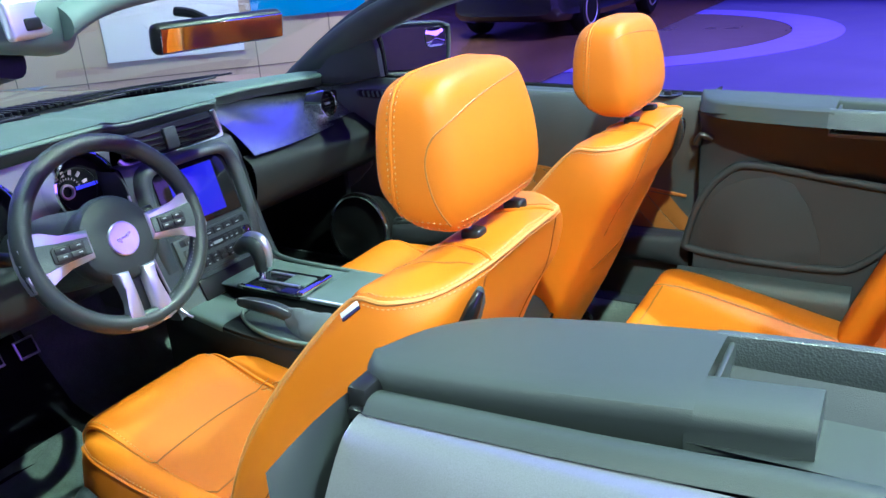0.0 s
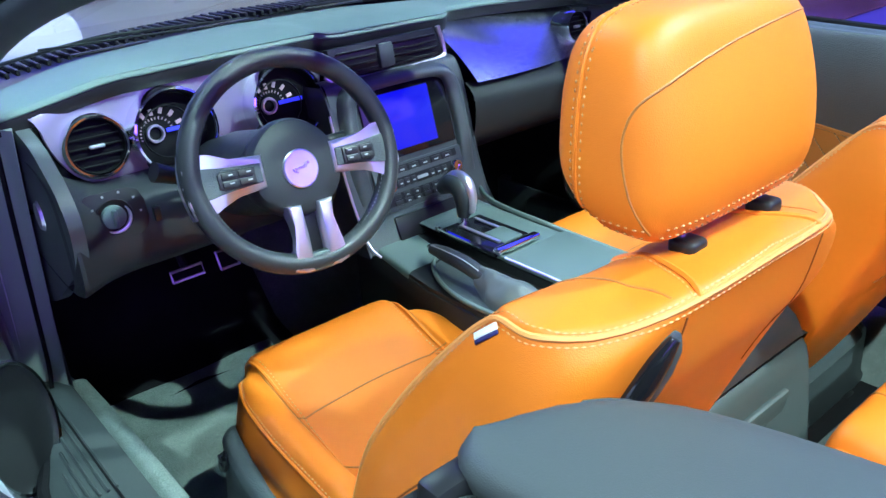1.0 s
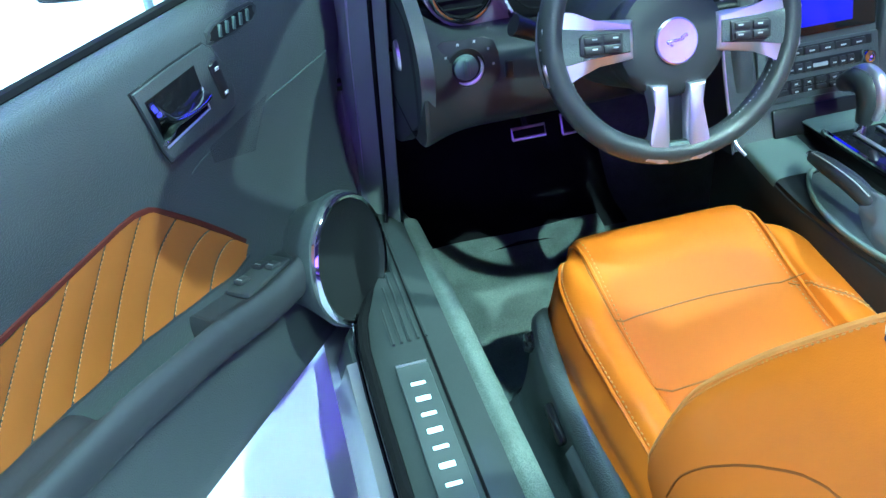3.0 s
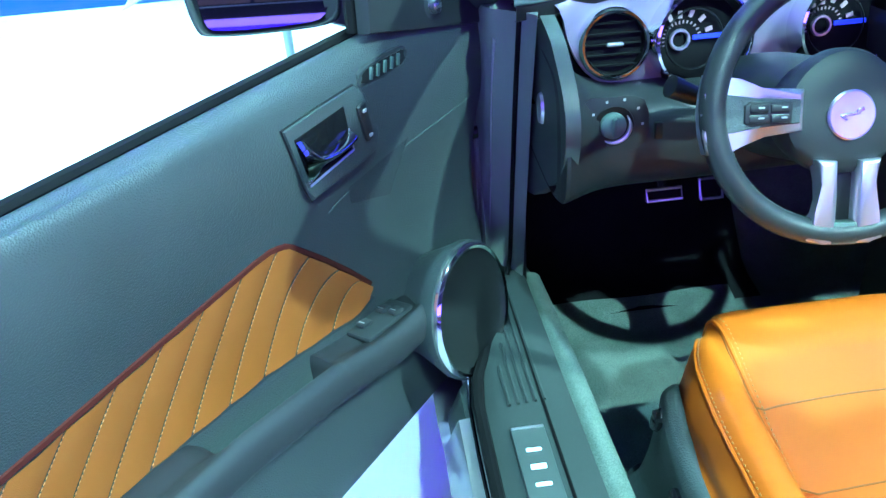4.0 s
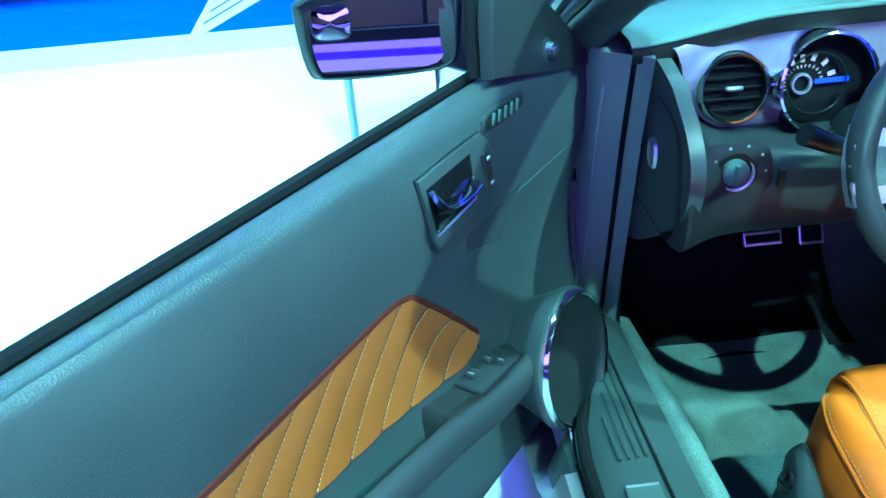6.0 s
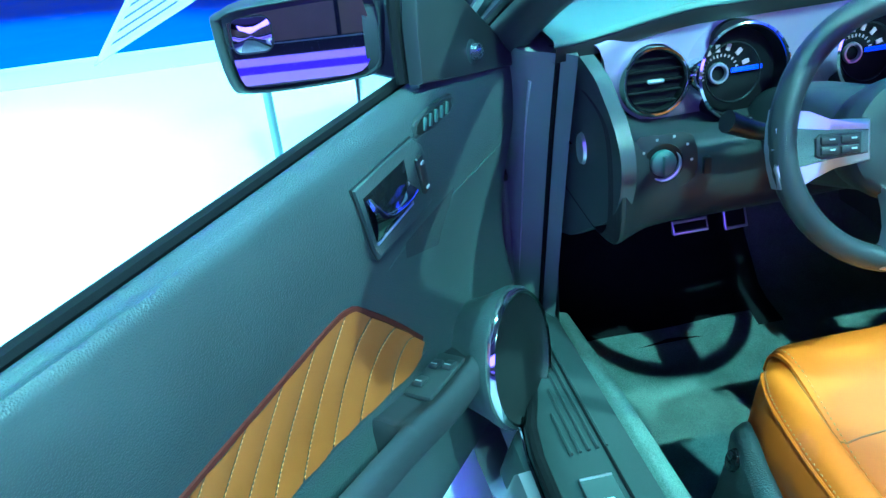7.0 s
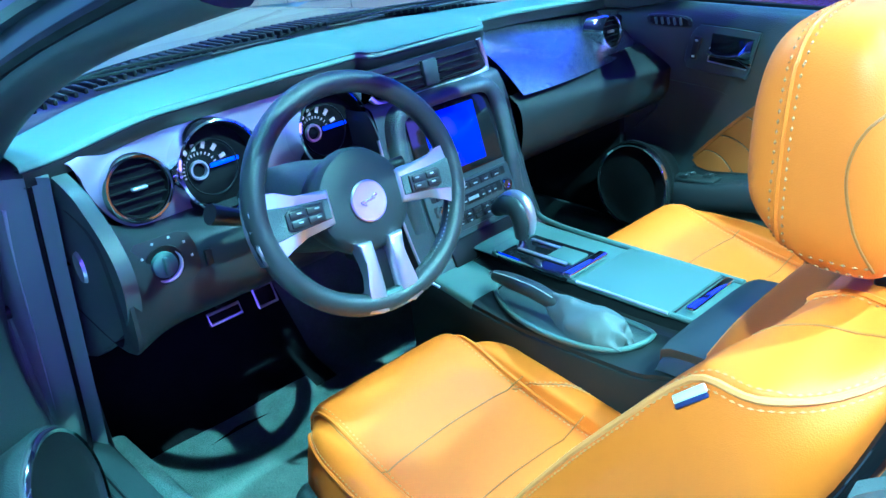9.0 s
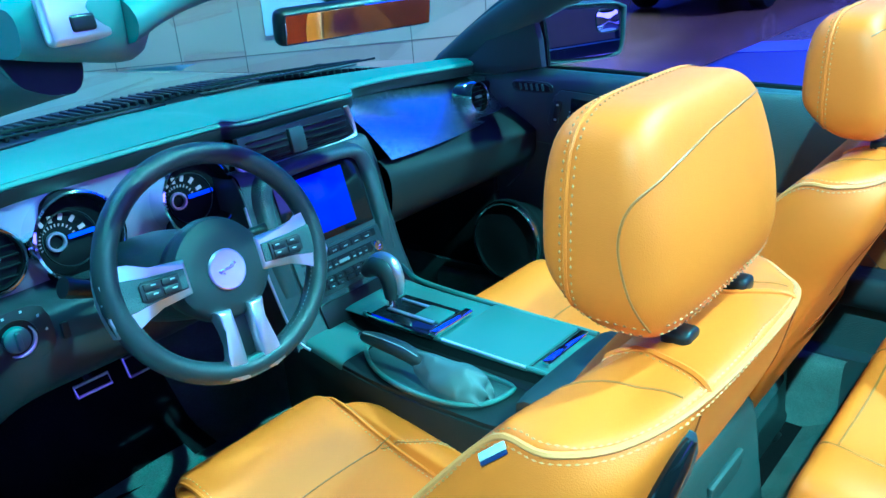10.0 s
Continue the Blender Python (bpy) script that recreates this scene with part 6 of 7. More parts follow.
# ---- rear quarters ----
def quarter():
    inner = part("quarter_trim", skin([[(x, y, z) for x, z in ((-0.545 - 0.02 * k, 0.935), (-0.60 - 0.02 * k, 0.905), (-0.645 - 0.005 * k, 0.80), (-0.648, 0.70), (-0.640, 0.58), (-0.635, 0.46), (-0.64, 0.34))] for y, k in ((-0.768, 2.2), (-0.79, 1.0), (-0.84, 0.3), (-0.95, 0), (-1.1, 0), (-1.3, 0), (-1.5, 0))], 3, 3, False, False), SIDE_TRIM, car, "charcoal rear side trim panel")
    rec = [(-0.845, 0.790), (-0.785, 0.72), (-0.750, 0.61), (-0.765, 0.585), (-0.90, 0.572), (-1.06, 0.572), (-1.12, 0.585), (-1.20, 0.66), (-1.24, 0.745), (-1.20, 0.765), (-1.05, 0.785), (-0.90, 0.802)]
    part("recess_panel", plate([(y, z) for y, z in rec], (-0.647, 0, 0), (0, 1, 0), (0, 0, 1), 0.010, 0.004, 4), SIDE_TRIM, inner, "dark recessed storage panel")
    part("panel_rim", tube([(-0.636, y, z) for y, z in rec], 0.009, 4, 10, True), SIDE_TRIM, inner, "raised soft rim")
    part("speaker_cloth", plate([(-0.85 + 0.02, 0.745), (-0.78, 0.61), (-0.92, 0.58), (-1.05, 0.575), (-0.98, 0.765)], (-0.6372, 0, 0), (0, 1, 0), (0, 0, 1), 0.002, 0.001, 3), SIDE_TRIM, inner)
    part("armrest_ledge", skin([[(-0.63, y, 0.54), (-0.60, y, 0.53), (-0.585, y, 0.50), (-0.60, y, 0.44), (-0.64, y, 0.42)] for y in (-0.735, -0.76, -0.9, -1.08, -1.12)], 3, 3, False, False), CHARCOAL, inner, "charcoal ledge beside the seat")
    part("quarter_front", sheet(lambda u, v: (-0.64 - 0.22 * u, -0.772 + 0.012 * math.sin(3.14 * u), 0.94 - 0.56 * v), 6, 12), CHARCOAL_SMOOTH, inner)
    # deck cap with its belt guide slot
    sec = []
    for y, xi, xo in ((-0.762, -0.672, -0.702), (-0.780, -0.615, -0.713), (-0.82, -0.572, -0.709), (-0.87, -0.550, -0.703), (-0.95, -0.530, -0.691), (-1.02, -0.517, -0.679), (-1.055, -0.510, -0.673)):
        sec.append([(xi + 0.012, y, 0.925), (xi, y, 0.945), (xi - 0.012, y, 0.957), ((xi + xo) / 2, y, 0.962), (xo + 0.012, y, 0.960), (xo, y, 0.950), (xo + 0.003, y, 0.936), (xo + 0.012, y, 0.912)])
    cap = part("deck_cap", skin(sec, 3, 3, False, False), GREY_TRIM, inner, "grey deck cap with a belt slot")
    part("slot_wall", rbox((-0.590, -1.060, 0.930), (0.15, 0.006, 0.046), 0.002), CHARCOAL_SMOOTH, cap, "dark front wall of the belt slot")
    part("slot_floor", sheet(lambda u, v: (-0.500 - 0.17 * u, -1.05 - 0.36 * v, 0.914 + 0.012 * u), 4, 6), GREY_TRIM, cap, "grey floor of the belt slot")
    part("slot_rib", skin([[(xi + 0.012, y, 0.925), (xi, y, 0.945), (xi - 0.010, y, 0.957), (xi - 0.020, y, 0.959), (xi - 0.026, y, 0.952), (xi - 0.027, y, 0.90)] for y, xi in ((-1.045, -0.510), (-1.12, -0.500), (-1.20, -0.494), (-1.42, -0.488))], 3, 3, False, False), CHARCOAL, cap, "raised inner edge of the belt slot")
    part("slot_edge", skin([[(xo + 0.07, y, 0.922), (xo + 0.066, y, 0.950), (xo + 0.055, y, 0.9595), (xo + 0.012, y, 0.9595), (xo, y, 0.950), (xo + 0.003, y, 0.936), (xo + 0.012, y, 0.912)] for y, xo in ((-1.048, -0.674), (-1.08, -0.669), (-1.11, -0.665), (-1.145, -0.660))], 3, 3), GREY_TRIM, cap, "outer edge of the belt slot")
    part("deck_rear", skin([[(xi, y, 0.93), (xi - 0.01, y, 0.940), (-0.66, y, 0.944), (-0.72, y, 0.936), (-0.74, y, 0.92)] for y, xi in ((-1.40, -0.505), (-1.5, -0.50), (-1.7, -0.50), (-1.9, -0.50))], 3, 2, False, False), GREY_TRIM, inner, "grey rear deck trim")
    part("cap_hinge", merge(rbox((-0.715, -0.772, 0.935), (0.045, 0.022, 0.028), 0.005), rbox((-0.735, -0.79, 0.925), (0.02, 0.05, 0.012), 0.004)), BLACK, cap, "black clip at the cap's front end")
    # outer skin
    qs = []
    for y, k in ((-0.782, 0.0), (-0.80, 0.0), (-1.0, 0.005), (-1.3, 0.02), (-1.6, 0.03), (-2.0, 0.0), (-2.3, -0.05)):
        qs.append([(-0.732 + 0.5 * k, y, 0.928), (-0.757, y, 0.927), (-0.785 - k * 0.5, y, 0.908), (-0.835 - k, y, 0.83), (-0.885 - k, y, 0.70), (-0.905 - k, y, 0.58), (-0.90 - k, y, 0.42), (-0.88, y, 0.28), (-0.84, y, 0.18)])
    q = part("rear_quarter", skin(qs, 4, 3, False, False), PAINT, car, "dark grey metallic rear quarter panel")
    part("belt_moulding", skin([[(-0.680 + d, y, 0.895), (-0.694 + d, y, 0.920), (-0.712 + d, y, 0.937), (-0.732 + d, y, 0.940), (-0.745 + d, y, 0.930)] for y, d in ((-0.784, -0.002), (-0.82, 0), (-1.0, 0.010), (-1.2, 0.028), (-1.5, 0.035), (-1.9, 0.02))], 4, 3, False, False), GREY_TRIM, q, "dark grey belt moulding")
    part("door_jamb", sheet(lambda u, v: (-0.72 - (0.055 + 0.11 * math.sin(min(1, v * 1.3) * 1.57)) * u, -0.783 + 0.03 * (1 - u), 0.915 - 0.55 * v), 6, 14), PAINT, q, "painted door jamb")
    part("striker", tube([(-0.80, -0.77, 0.66), (-0.80, -0.735, 0.66), (-0.80, -0.735, 0.62), (-0.80, -0.77, 0.62)], 0.006, 2, 8), CHROME, q, "steel door striker")
    part("belt_guide", tube([(-0.635, -0.80, 0.86), (-0.628, -0.775, 0.868), (-0.630, -0.765, 0.845)], 0.008, 3, 8), BLACK, inner, "black belt guide")


quarter()
mirrored()
quarter()
STACK.pop()
part("tail_deck", sheet(lambda u, v: (-0.90 + 1.80 * u, -1.42 - 0.95 * v, 0.945 + 0.02 * math.sin(3.14 * v) - 0.03 * (2 * u - 1) ** 4), 20, 10), PAINT, car, "dark grey tail deck")
part("roof_cover", sheet(lambda u, v: (-0.56 + 1.12 * u, -1.30 - 0.35 * v, 0.935 + 0.02 * math.sin(3.14 * u)), 10, 6), RUBBER, car, "black folded roof cover")


# ---- doors, built shut with the hinge at the front; the driver's is swung open ----
def door(side):
    rear_y = -0.69 if side < 0 else -0.645

    def fall(y):
        return -0.012 + 0.03 * (y - 0.12)

    shell = []
    front_y = 0.615 if side < 0 else 0.50
    for y, f in ((front_y, 0.02), (front_y - 0.015, 0.0), (0.30, 0), (0.0, 0), (-0.30, 0), (rear_y + 0.025, 0), (rear_y, 0.01)):
        shell.append([(-0.745, y, 0.922 + fall(y)), (-0.765, y, 0.926 + fall(y)), (-0.785, y, 0.916 + fall(y)), (-0.81, y, 0.890 + fall(y)), (-0.855 + f, y, 0.82), (-0.893 + f, y, 0.70), (-0.905 + f, y, 0.56), (-0.895 + f, y, 0.40), (-0.875 + f, y, 0.27), (-0.85 + f, y, 0.205), (-0.80, y, 0.20), (-0.775, y, 0.30), (-0.765, y, 0.50), (-0.756, y, 0.72), (-0.749, y, 0.86 + fall(y)), (-0.747, y, 0.90 + fall(y))])
    d = part("driver_door" if side < 0 else "passenger_door", skin(shell, 3, 3), PAINT, car, "open car door with charcoal panel and leather insert" if side < 0 else "closed car door with charcoal panel")
    card = []
    for y, e in ((front_y - 0.008, 0.030), (front_y - 0.025, 0.008), (front_y - 0.08, 0.0), (0.30, 0), (0.10, 0), (-0.15, 0), (-0.40, 0), (rear_y + 0.042, 0.0), (rear_y + 0.01, 0.012), (rear_y + 0.003, 0.03)):
        card.append([(-0.748, y, 0.924 + fall(y)), (-0.745, y, 0.940 + fall(y)), (-0.736 - e, y, 0.947 + fall(y)), (-0.722 - e, y, 0.941 + fall(y)), (-0.708 - e, y, 0.915), (-0.700 - e, y, 0.875), (-0.700 - e, y, 0.83), (-0.708 - e, y, 0.77), (-0.724 - e, y, 0.70), (-0.735 - e, y, 0.62), (-0.734 - e, y, 0.54), (-0.722 - e, y, 0.46), (-0.724 - e, y, 0.36), (-0.738 - e * 0.5, y, 0.225), (-0.772, y, 0.20)])
    cg = skin(card, 3, 4, False, False)
    c = part("door_card", cg, CHARCOAL, d, "charcoal grained door card", 50)
    tr = tree_of(cg)
    part("belt_seal", tube([(-0.757, y, 0.944 + fall(y)) for y in (0.44, 0.1, -0.3, rear_y + 0.025)], 0.009, 3, 8), RUBBER, d, "black rubber window seal")
    part("belt_moulding", tube([(-0.775, y, 0.932 + fall(y)) for y in (0.44, 0.1, -0.3, rear_y + 0.025)], 0.009, 3, 8, flat=0.8), RUBBER, d, "black outer belt moulding")
    # vent at the front top
    vy = 0.290 if side < 0 else 0.300
    v = part("demister_vent", plate([(-0.056, -0.012), (0.048, -0.011), (0.058, 0.006), (0.050, 0.016), (-0.046, 0.014), (-0.060, 0.0)], (-0.709, vy, 0.896), (0, 1, 0), (-0.05, 0, 1), 0.008, 0.003, 2), CHARCOAL_SMOOTH, d, "slotted demister vent")
    part("vent_mouth", plate([(-0.048, -0.008), (0.041, -0.007), (0.049, 0.005), (0.043, 0.012), (-0.041, 0.010), (-0.051, 0.0)], (-0.7025, vy, 0.896), (0, 1, 0), (-0.05, 0, 1), 0.003, 0.0, 2), BLACK, v)
    for k in range(5):
        part("slat", rbox((-0.699, vy - 0.033 + k * 0.0165, 0.898), (0.004, 0.0065, 0.017), 0.001, 1, turned(-14, 0, 0)), GREY_PAD, v)
    STACK.append(STACK[-1] @ Matrix.Translation((0.0165, -0.012, 0.014)))
    # handle
    frame_yz = [(0.079, 0.872), (0.150, 0.878), (0.224, 0.882), (0.242, 0.868), (0.253, 0.841), (0.266, 0.801), (0.257, 0.780), (0.226, 0.776), (0.111, 0.766), (0.102, 0.787), (0.089, 0.837)]
    bowl_yz = [(0.092, 0.857), (0.193, 0.865), (0.201, 0.802), (0.108, 0.791)]
    hb_ = part("handle_bezel", plate(frame_yz, (-0.722, 0, 0), (0, 1, 0), (0, 0, 1), 0.013, 0.004, 0), CHARCOAL, d, "charcoal handle surround")
    part("bezel_gap", tube([(-0.7150, y, z) for y, z in frame_yz], 0.0022, 1, 6, True), BLACK, hb_, "dark gap round the surround")
    part("handle_bowl", plate(bowl_yz, (-0.7110, 0, 0), (0, 1, 0), (0, 0, 1), 0.003, 0.001, 0), GLOSS_BLACK, hb_, "black handle bowl")
    part("bowl_rim", tube([(-0.7080, y, z) for y, z in ((0.197, 0.833), (0.202, 0.801), (0.155, 0.795), (0.107, 0.789))], 0.0016, 1, 6), SILVER, hb_, "thin bright rim of the bowl")
    part("door_handle", skin([[(-0.711, y, z - h), (-0.698, y, z - h * 0.7), (-0.694, y, z), (-0.696, y, z + h * 0.5), (-0.706, y, z + h)] for y, z, h in ((0.093, 0.824, 0.030), (0.104, 0.822, 0.030), (0.115, 0.820, 0.021), (0.126, 0.818, 0.010), (0.150, 0.816, 0.006), (0.180, 0.818, 0.006), (0.196, 0.822, 0.009))], 3, 4, False, False), CHROME, hb_, "chrome inside door handle")
    part("lock_switch", rbox((-0.7075, 0.233, 0.829), (0.008, 0.018, 0.056), 0.004, 2, turned(13, 0, 0)), BUTTON, hb_, "black lock switch")
    for z in (0.847, 0.810):
        part("mark", rbox((-0.7030, 0.233 - (z - 0.829) * 0.22, z), (0.002, 0.008, 0.005), 0.001), MARK, hb_)
    STACK.pop()
    # crease of the panel, its highlight put in as a paler grey line
    part("crease_highlight", tube(laid([(-0.72, y, z) for y, z in curve([(0.15, 0.735, 0), (0.19, 0.748, 0), (0.32, 0.760, 0), (front_y - 0.035, 0.775, 0)], 6)[:, :2]], tr, 0.0004), 0.0013, 1, 6), GREY_CONSOLE, c)
    if side < 0:
        def grille(u, w):
            y, z = (1 - w) * (0.200 + 0.105 * u) + w * (0.190 + 0.150 * u), (1 - w) * (0.722 - 0.035 * u) + w * (0.754 + 0.018 * u)
            co, no, _, _ = tr.find_nearest(Vector((-0.71, y, z)))
            return tuple(co + no * (0.0009 if no.x > 0 else -0.0009))
        part("tweeter_grille", sheet(grille, 10, 6), TWEETER, c, "fine ribbed tweeter grille")
    # leather insert in quilted strips
    def top_z(y):
        return float(np.interp(y, [-0.60, -0.32, 0.0, 0.03, 0.06, 0.14, 0.20, 0.24], [0.655, 0.693, 0.735, 0.736, 0.726, 0.655, 0.598, 0.556]))

    def bot_z(y):
        return float(np.interp(y, [-0.60, -0.17, 0.0, 0.19, 0.24], [0.57, 0.567, 0.560, 0.534, 0.540]))

    ins = part("insert_border", tube(laid([(-0.73, y, top_z(y) + 0.006) for y in np.linspace(-0.60, 0.24, 60)], tr, 0.002), 0.006, 1, 6), material("dark_red_edge", (0.060, 0.012, 0.008), 0.7, vary=0.08, spec=0.2) if side < 0 else LEATHER_DIM, d, "dark leather edge of the insert")
    part("insert_edge", tube(laid([(-0.73, y, bot_z(y) - 0.003) for y in np.linspace(-0.60, 0.24, 60)], tr, 0.002), 0.005, 1, 6), CHARCOAL_SMOOTH, d, "charcoal lower edge of the insert")
    for k in range(13):
        def strip(u, w, k=k):
            y = -0.60 + (k + 0.03 + 0.94 * u) * 0.0646
            zb, zt = bot_z(y), top_z(y)
            yy = y + (w - 0.5) * 0.115 * min(1, (zt - zb) / 0.12)
            yy = min(0.243, max(-0.615, yy))
            zb, zt = bot_z(yy), top_z(yy)
            z = zb + (zt - zb) * w
            co, no, _, _ = tr.find_nearest(Vector((-0.73, yy, z)))
            return (co.x + 0.003 + 0.0020 * math.sin(math.pi * u), yy, z)
        part("quilted_strip", sheet(strip, 6, 10), LEATHER_DIM, ins, "" if k else "quilted saddle leather strip")
        if k:
            line = []
            for w in np.linspace(0.02, 0.98, 16):
                p = strip(0.0, w)
                line.append((p[0] + 0.0006, p[1] - 0.0015, p[2]))
            part("stitching", stitches(line, 0.005, 0.0012, 0.0009), THREAD, ins)
    # armrest with pull and window switches; darker than the card to paint in shade
    arm = part("armrest", skin([[(-0.74, y, zt - 0.055), (-0.735, y, zt - q), (-0.700, y, zt - q), (-0.690, y, zt - q * 0.5), (-0.680 - e, y, zt + 0.002), (-0.668 - e, y, zt + 0.006), (-0.656 - e, y, zt - 0.008), (-0.659 - e, y, zt - 0.045), (-0.69, y, zt - 0.075), (-0.74, y, zt - 0.085)] for y, zt, e, q in ((0.33, 0.488, 0.035, 0.0), (0.29, 0.500, 0.008, 0.0), (0.20, 0.512, 0.0, 0.004), (0.10, 0.533, 0.0, 0.006), (0.078, 0.537, 0.0, 0.010), (0.066, 0.540, 0.0, 0.066), (0.03, 0.545, 0.0, 0.070), (-0.10, 0.562, 0.0, 0.072), (-0.135, 0.564, 0.0, 0.066), (-0.150, 0.565, 0.0, 0.008), (-0.3, 0.567, 0.0, 0.004), (-0.38, 0.567, 0.0, 0.004), (rear_y + 0.09, 0.565, 0.005, 0.0), (rear_y + 0.025, 0.56, 0.03, 0.0))], 3, 4), SIDE_TRIM, d, "charcoal armrest with a pull, darkened for shade")
    # Black plate paints the pocket's shade into its bottom.
    part("pull_recess", rbox((-0.719, -0.035, 0.486), (0.030, 0.19, 0.008), 0.003, 2, turned(-5, 0, 0)), RUBBER, arm, "bottom of the pull blackened for its shade")
    swp_ = part("window_switch_plate", rbox((-0.704, 0.215, 0.517), (0.046, 0.12, 0.010), 0.006, 2, turned(-5, 0, 0)), CHARCOAL_SMOOTH, arm, "window switch plate")
    for x, y in ((-0.712, 0.235), (-0.692, 0.24), (-0.712, 0.185)):
        part("window_switch", rbox((x, y, 0.526 - 0.09 * (y - 0.205)), (0.016, 0.026, 0.008), 0.003, 2, turned(-14, 0, 0)), CHARCOAL_SMOOTH, swp_, "dark window switch")
        part("mark", rbox((x, y - 0.006, 0.5315 - 0.09 * (y - 0.205)), (0.010, 0.003, 0.001), 0, 1, turned(-14, 0, 0)), MARK, swp_)
    part("puddle_lamp", rbox((-0.722, -0.05, 0.494), (0.010, 0.016, 0.006), 0.002), GREEN_LAMP, arm, "small lit teal lamp")
    # speaker
    so, sa, sr, sy = ((-0.640, 0.380, 0.450), (1, -0.05, 0.15), 0.104, 1.14) if side < 0 else ((-0.625, 0.345, 0.500), (1, -0.05, 0.08), 0.100, 1.08)
    # Passenger's pod and cloth take darker materials to paint in footwell shade.
    sp_ = part("speaker_pod", lathe([(sr * 0.70, -0.125), (sr * 0.84, -0.07), (sr * 0.97, -0.032), (sr * 1.05, -0.012), (sr * 1.05, 0.0), (sr * 1.0, 0.003)], so, sa, 48, sy, close=False), CHARCOAL if side < 0 else DARK_PLASTIC, d, "charcoal speaker pod")
    part("speaker_ring", lathe([(sr * 1.02, -0.002), (sr * 1.02, 0.007), (sr * 0.985, 0.013), (sr * 0.94, 0.011), (sr * 0.92, 0.0)], so, sa, 56, sy, close=False), CHROME, sp_, "chrome speaker ring")
    part("speaker_cloth", lathe([(0.0001, 0.010), (sr * 0.5, 0.008), (sr * 0.945, 0.001)], so, sa, 48, sy, close=False), MESH if side < 0 else SHADED_CARPET, sp_, "dark speaker cloth")
    # hinge edge
    part("door_edge", rbox((-0.80, front_y + 0.008, 0.60), (0.10, 0.012, 0.62), 0.004), PAINT, d, "painted front edge of the door")
    part("edge_seal", tube([(-0.750, front_y + k, z) for k, z in ((0.012, 0.92), (0.014, 0.7), (0.012, 0.45), (0.008, 0.30))], 0.007, 4, 8), PAINT if side < 0 else RUBBER, d, "painted flange of the door edge" if side < 0 else "black door edge seal")
    part("edge_plug", lathe([(0.020, 0.0), (0.020, 0.012), (0.012, 0.014), (0.0, 0.014)], (-0.752, front_y - 0.006, 0.75), (0.8, 0.6, 0), 18, 1.5), BLACK, d, "black wiring grommet")
    part("edge_plug", lathe([(0.012, 0.0), (0.012, 0.012), (0.0, 0.014)], (-0.752, front_y - 0.006, 0.67), (0.8, 0.6, 0), 14), BLACK, d, "black wiring grommet")
    part("lock_knob", merge(lathe([(0.036, 0.0), (0.036, 0.003), (0.024, 0.002), (0.020, -0.004)], (-0.726, rear_y + 0.10, 0.9465 + fall(rear_y + 0.10)), (0, 0, 1), 28, close=False), lathe([(0.010, 0.0), (0.009, 0.012), (0.0, 0.015)], (-0.726, rear_y + 0.10, 0.944 + fall(rear_y + 0.10)), (0, 0, 1), 16)), BLACK, d, "black lock knob in a round recess")
    # sail panel and mirror
    sail = part("sail_panel", plate([(0.268, 0.950), (0.280, 1.02), (0.306, 1.090), (0.328, 1.104), *(((0.366, 1.070), (0.46, 0.995), (0.588, 0.905), (0.580, 0.886), (0.41, 0.922)) if side < 0 else ((0.362, 1.075), (0.44, 1.01), (0.520, 0.945), (0.51, 0.926), (0.41, 0.924)))], (-0.6275, 0, 0), (0, 1, 0), (-0.10, 0, 1), 0.022, 0.007), LOWER_DASH, d, "black triangular mirror sail panel")
    if side < 0:
        part("sail_dome", lathe([(0.022, -0.006), (0.021, 0.002), (0.014, 0.006), (0.0, 0.007)], (-0.704, 0.422, 0.948), (1, 0, 0.1), 24, close=False), CHARCOAL_SMOOTH, sail)
    if side < 0:
        part("adjuster", lathe([(0.012, 0.005), (0.011, 0.016), (0.007, 0.019), (0.0, 0.019)], (-0.704, 0.422, 0.948), (1, 0, 0.1), 16), ALUMINIUM, sail, "bright mirror adjuster")
    part("window_guide", tube([(-0.735, 0.275, 0.945), (-0.745, 0.290, 1.04), (-0.755, 0.322, 1.10)], 0.009, 3, 8), RUBBER, sail, "black window guide")
    STACK.append(STACK[-1] @ (Matrix.Translation((-0.889, 0.28, 0.994)) @ turned(0, 0, 24) @ Matrix.Diagonal((0.82, 1, 0.97, 1)) if side < 0 else Matrix.Translation((-0.898, 0.28, 1.002)) @ turned(0, 0, 18) @ Matrix.Diagonal((1.06, 1, 1.17, 1))) @ Matrix.Translation((0.905, -0.28, -1.0)))
    ms = []
    for y, s, cxm, czm in ((0.276, 0.93, -0.907, 1.000), (0.262, 0.95, -0.907, 1.000), (0.258, 0.98, -0.908, 1.000), (0.262, 1.02, -0.908, 1.000), (0.275, 1.05, -0.908, 1.000), (0.31, 1.02, -0.905, 1.002), (0.35, 0.85, -0.895, 1.005), (0.375, 0.50, -0.885, 1.005)):
        ms.append([(cxm + a * s, y + 0.06 * (a + 0.14), czm + b * s) for a, b in ((-0.135, 0.035), (-0.125, -0.045), (-0.09, -0.062), (0.06, -0.058), (0.125, -0.045), (0.138, 0.0), (0.135, 0.055), (0.10, 0.066), (-0.08, 0.058), (-0.125, 0.048))])
    part("side_mirror", skin(ms, 4, 3), PILLAR, d, "black side mirror housing")
    part("mirror_foot", skin([[(x, y - 0.03, z - h), (x, y - 0.025, z + h), (x, y + 0.04, z + h), (x, y + 0.045, z - h)] for x, y, z, h in ((-0.735, 0.315, 0.985, 0.055), (-0.765, 0.315, 0.99, 0.05), (-0.80, 0.310, 0.995, 0.045))], 3, 3), PILLAR, d)
    gs = 0.075 if side < 0 else 0.15
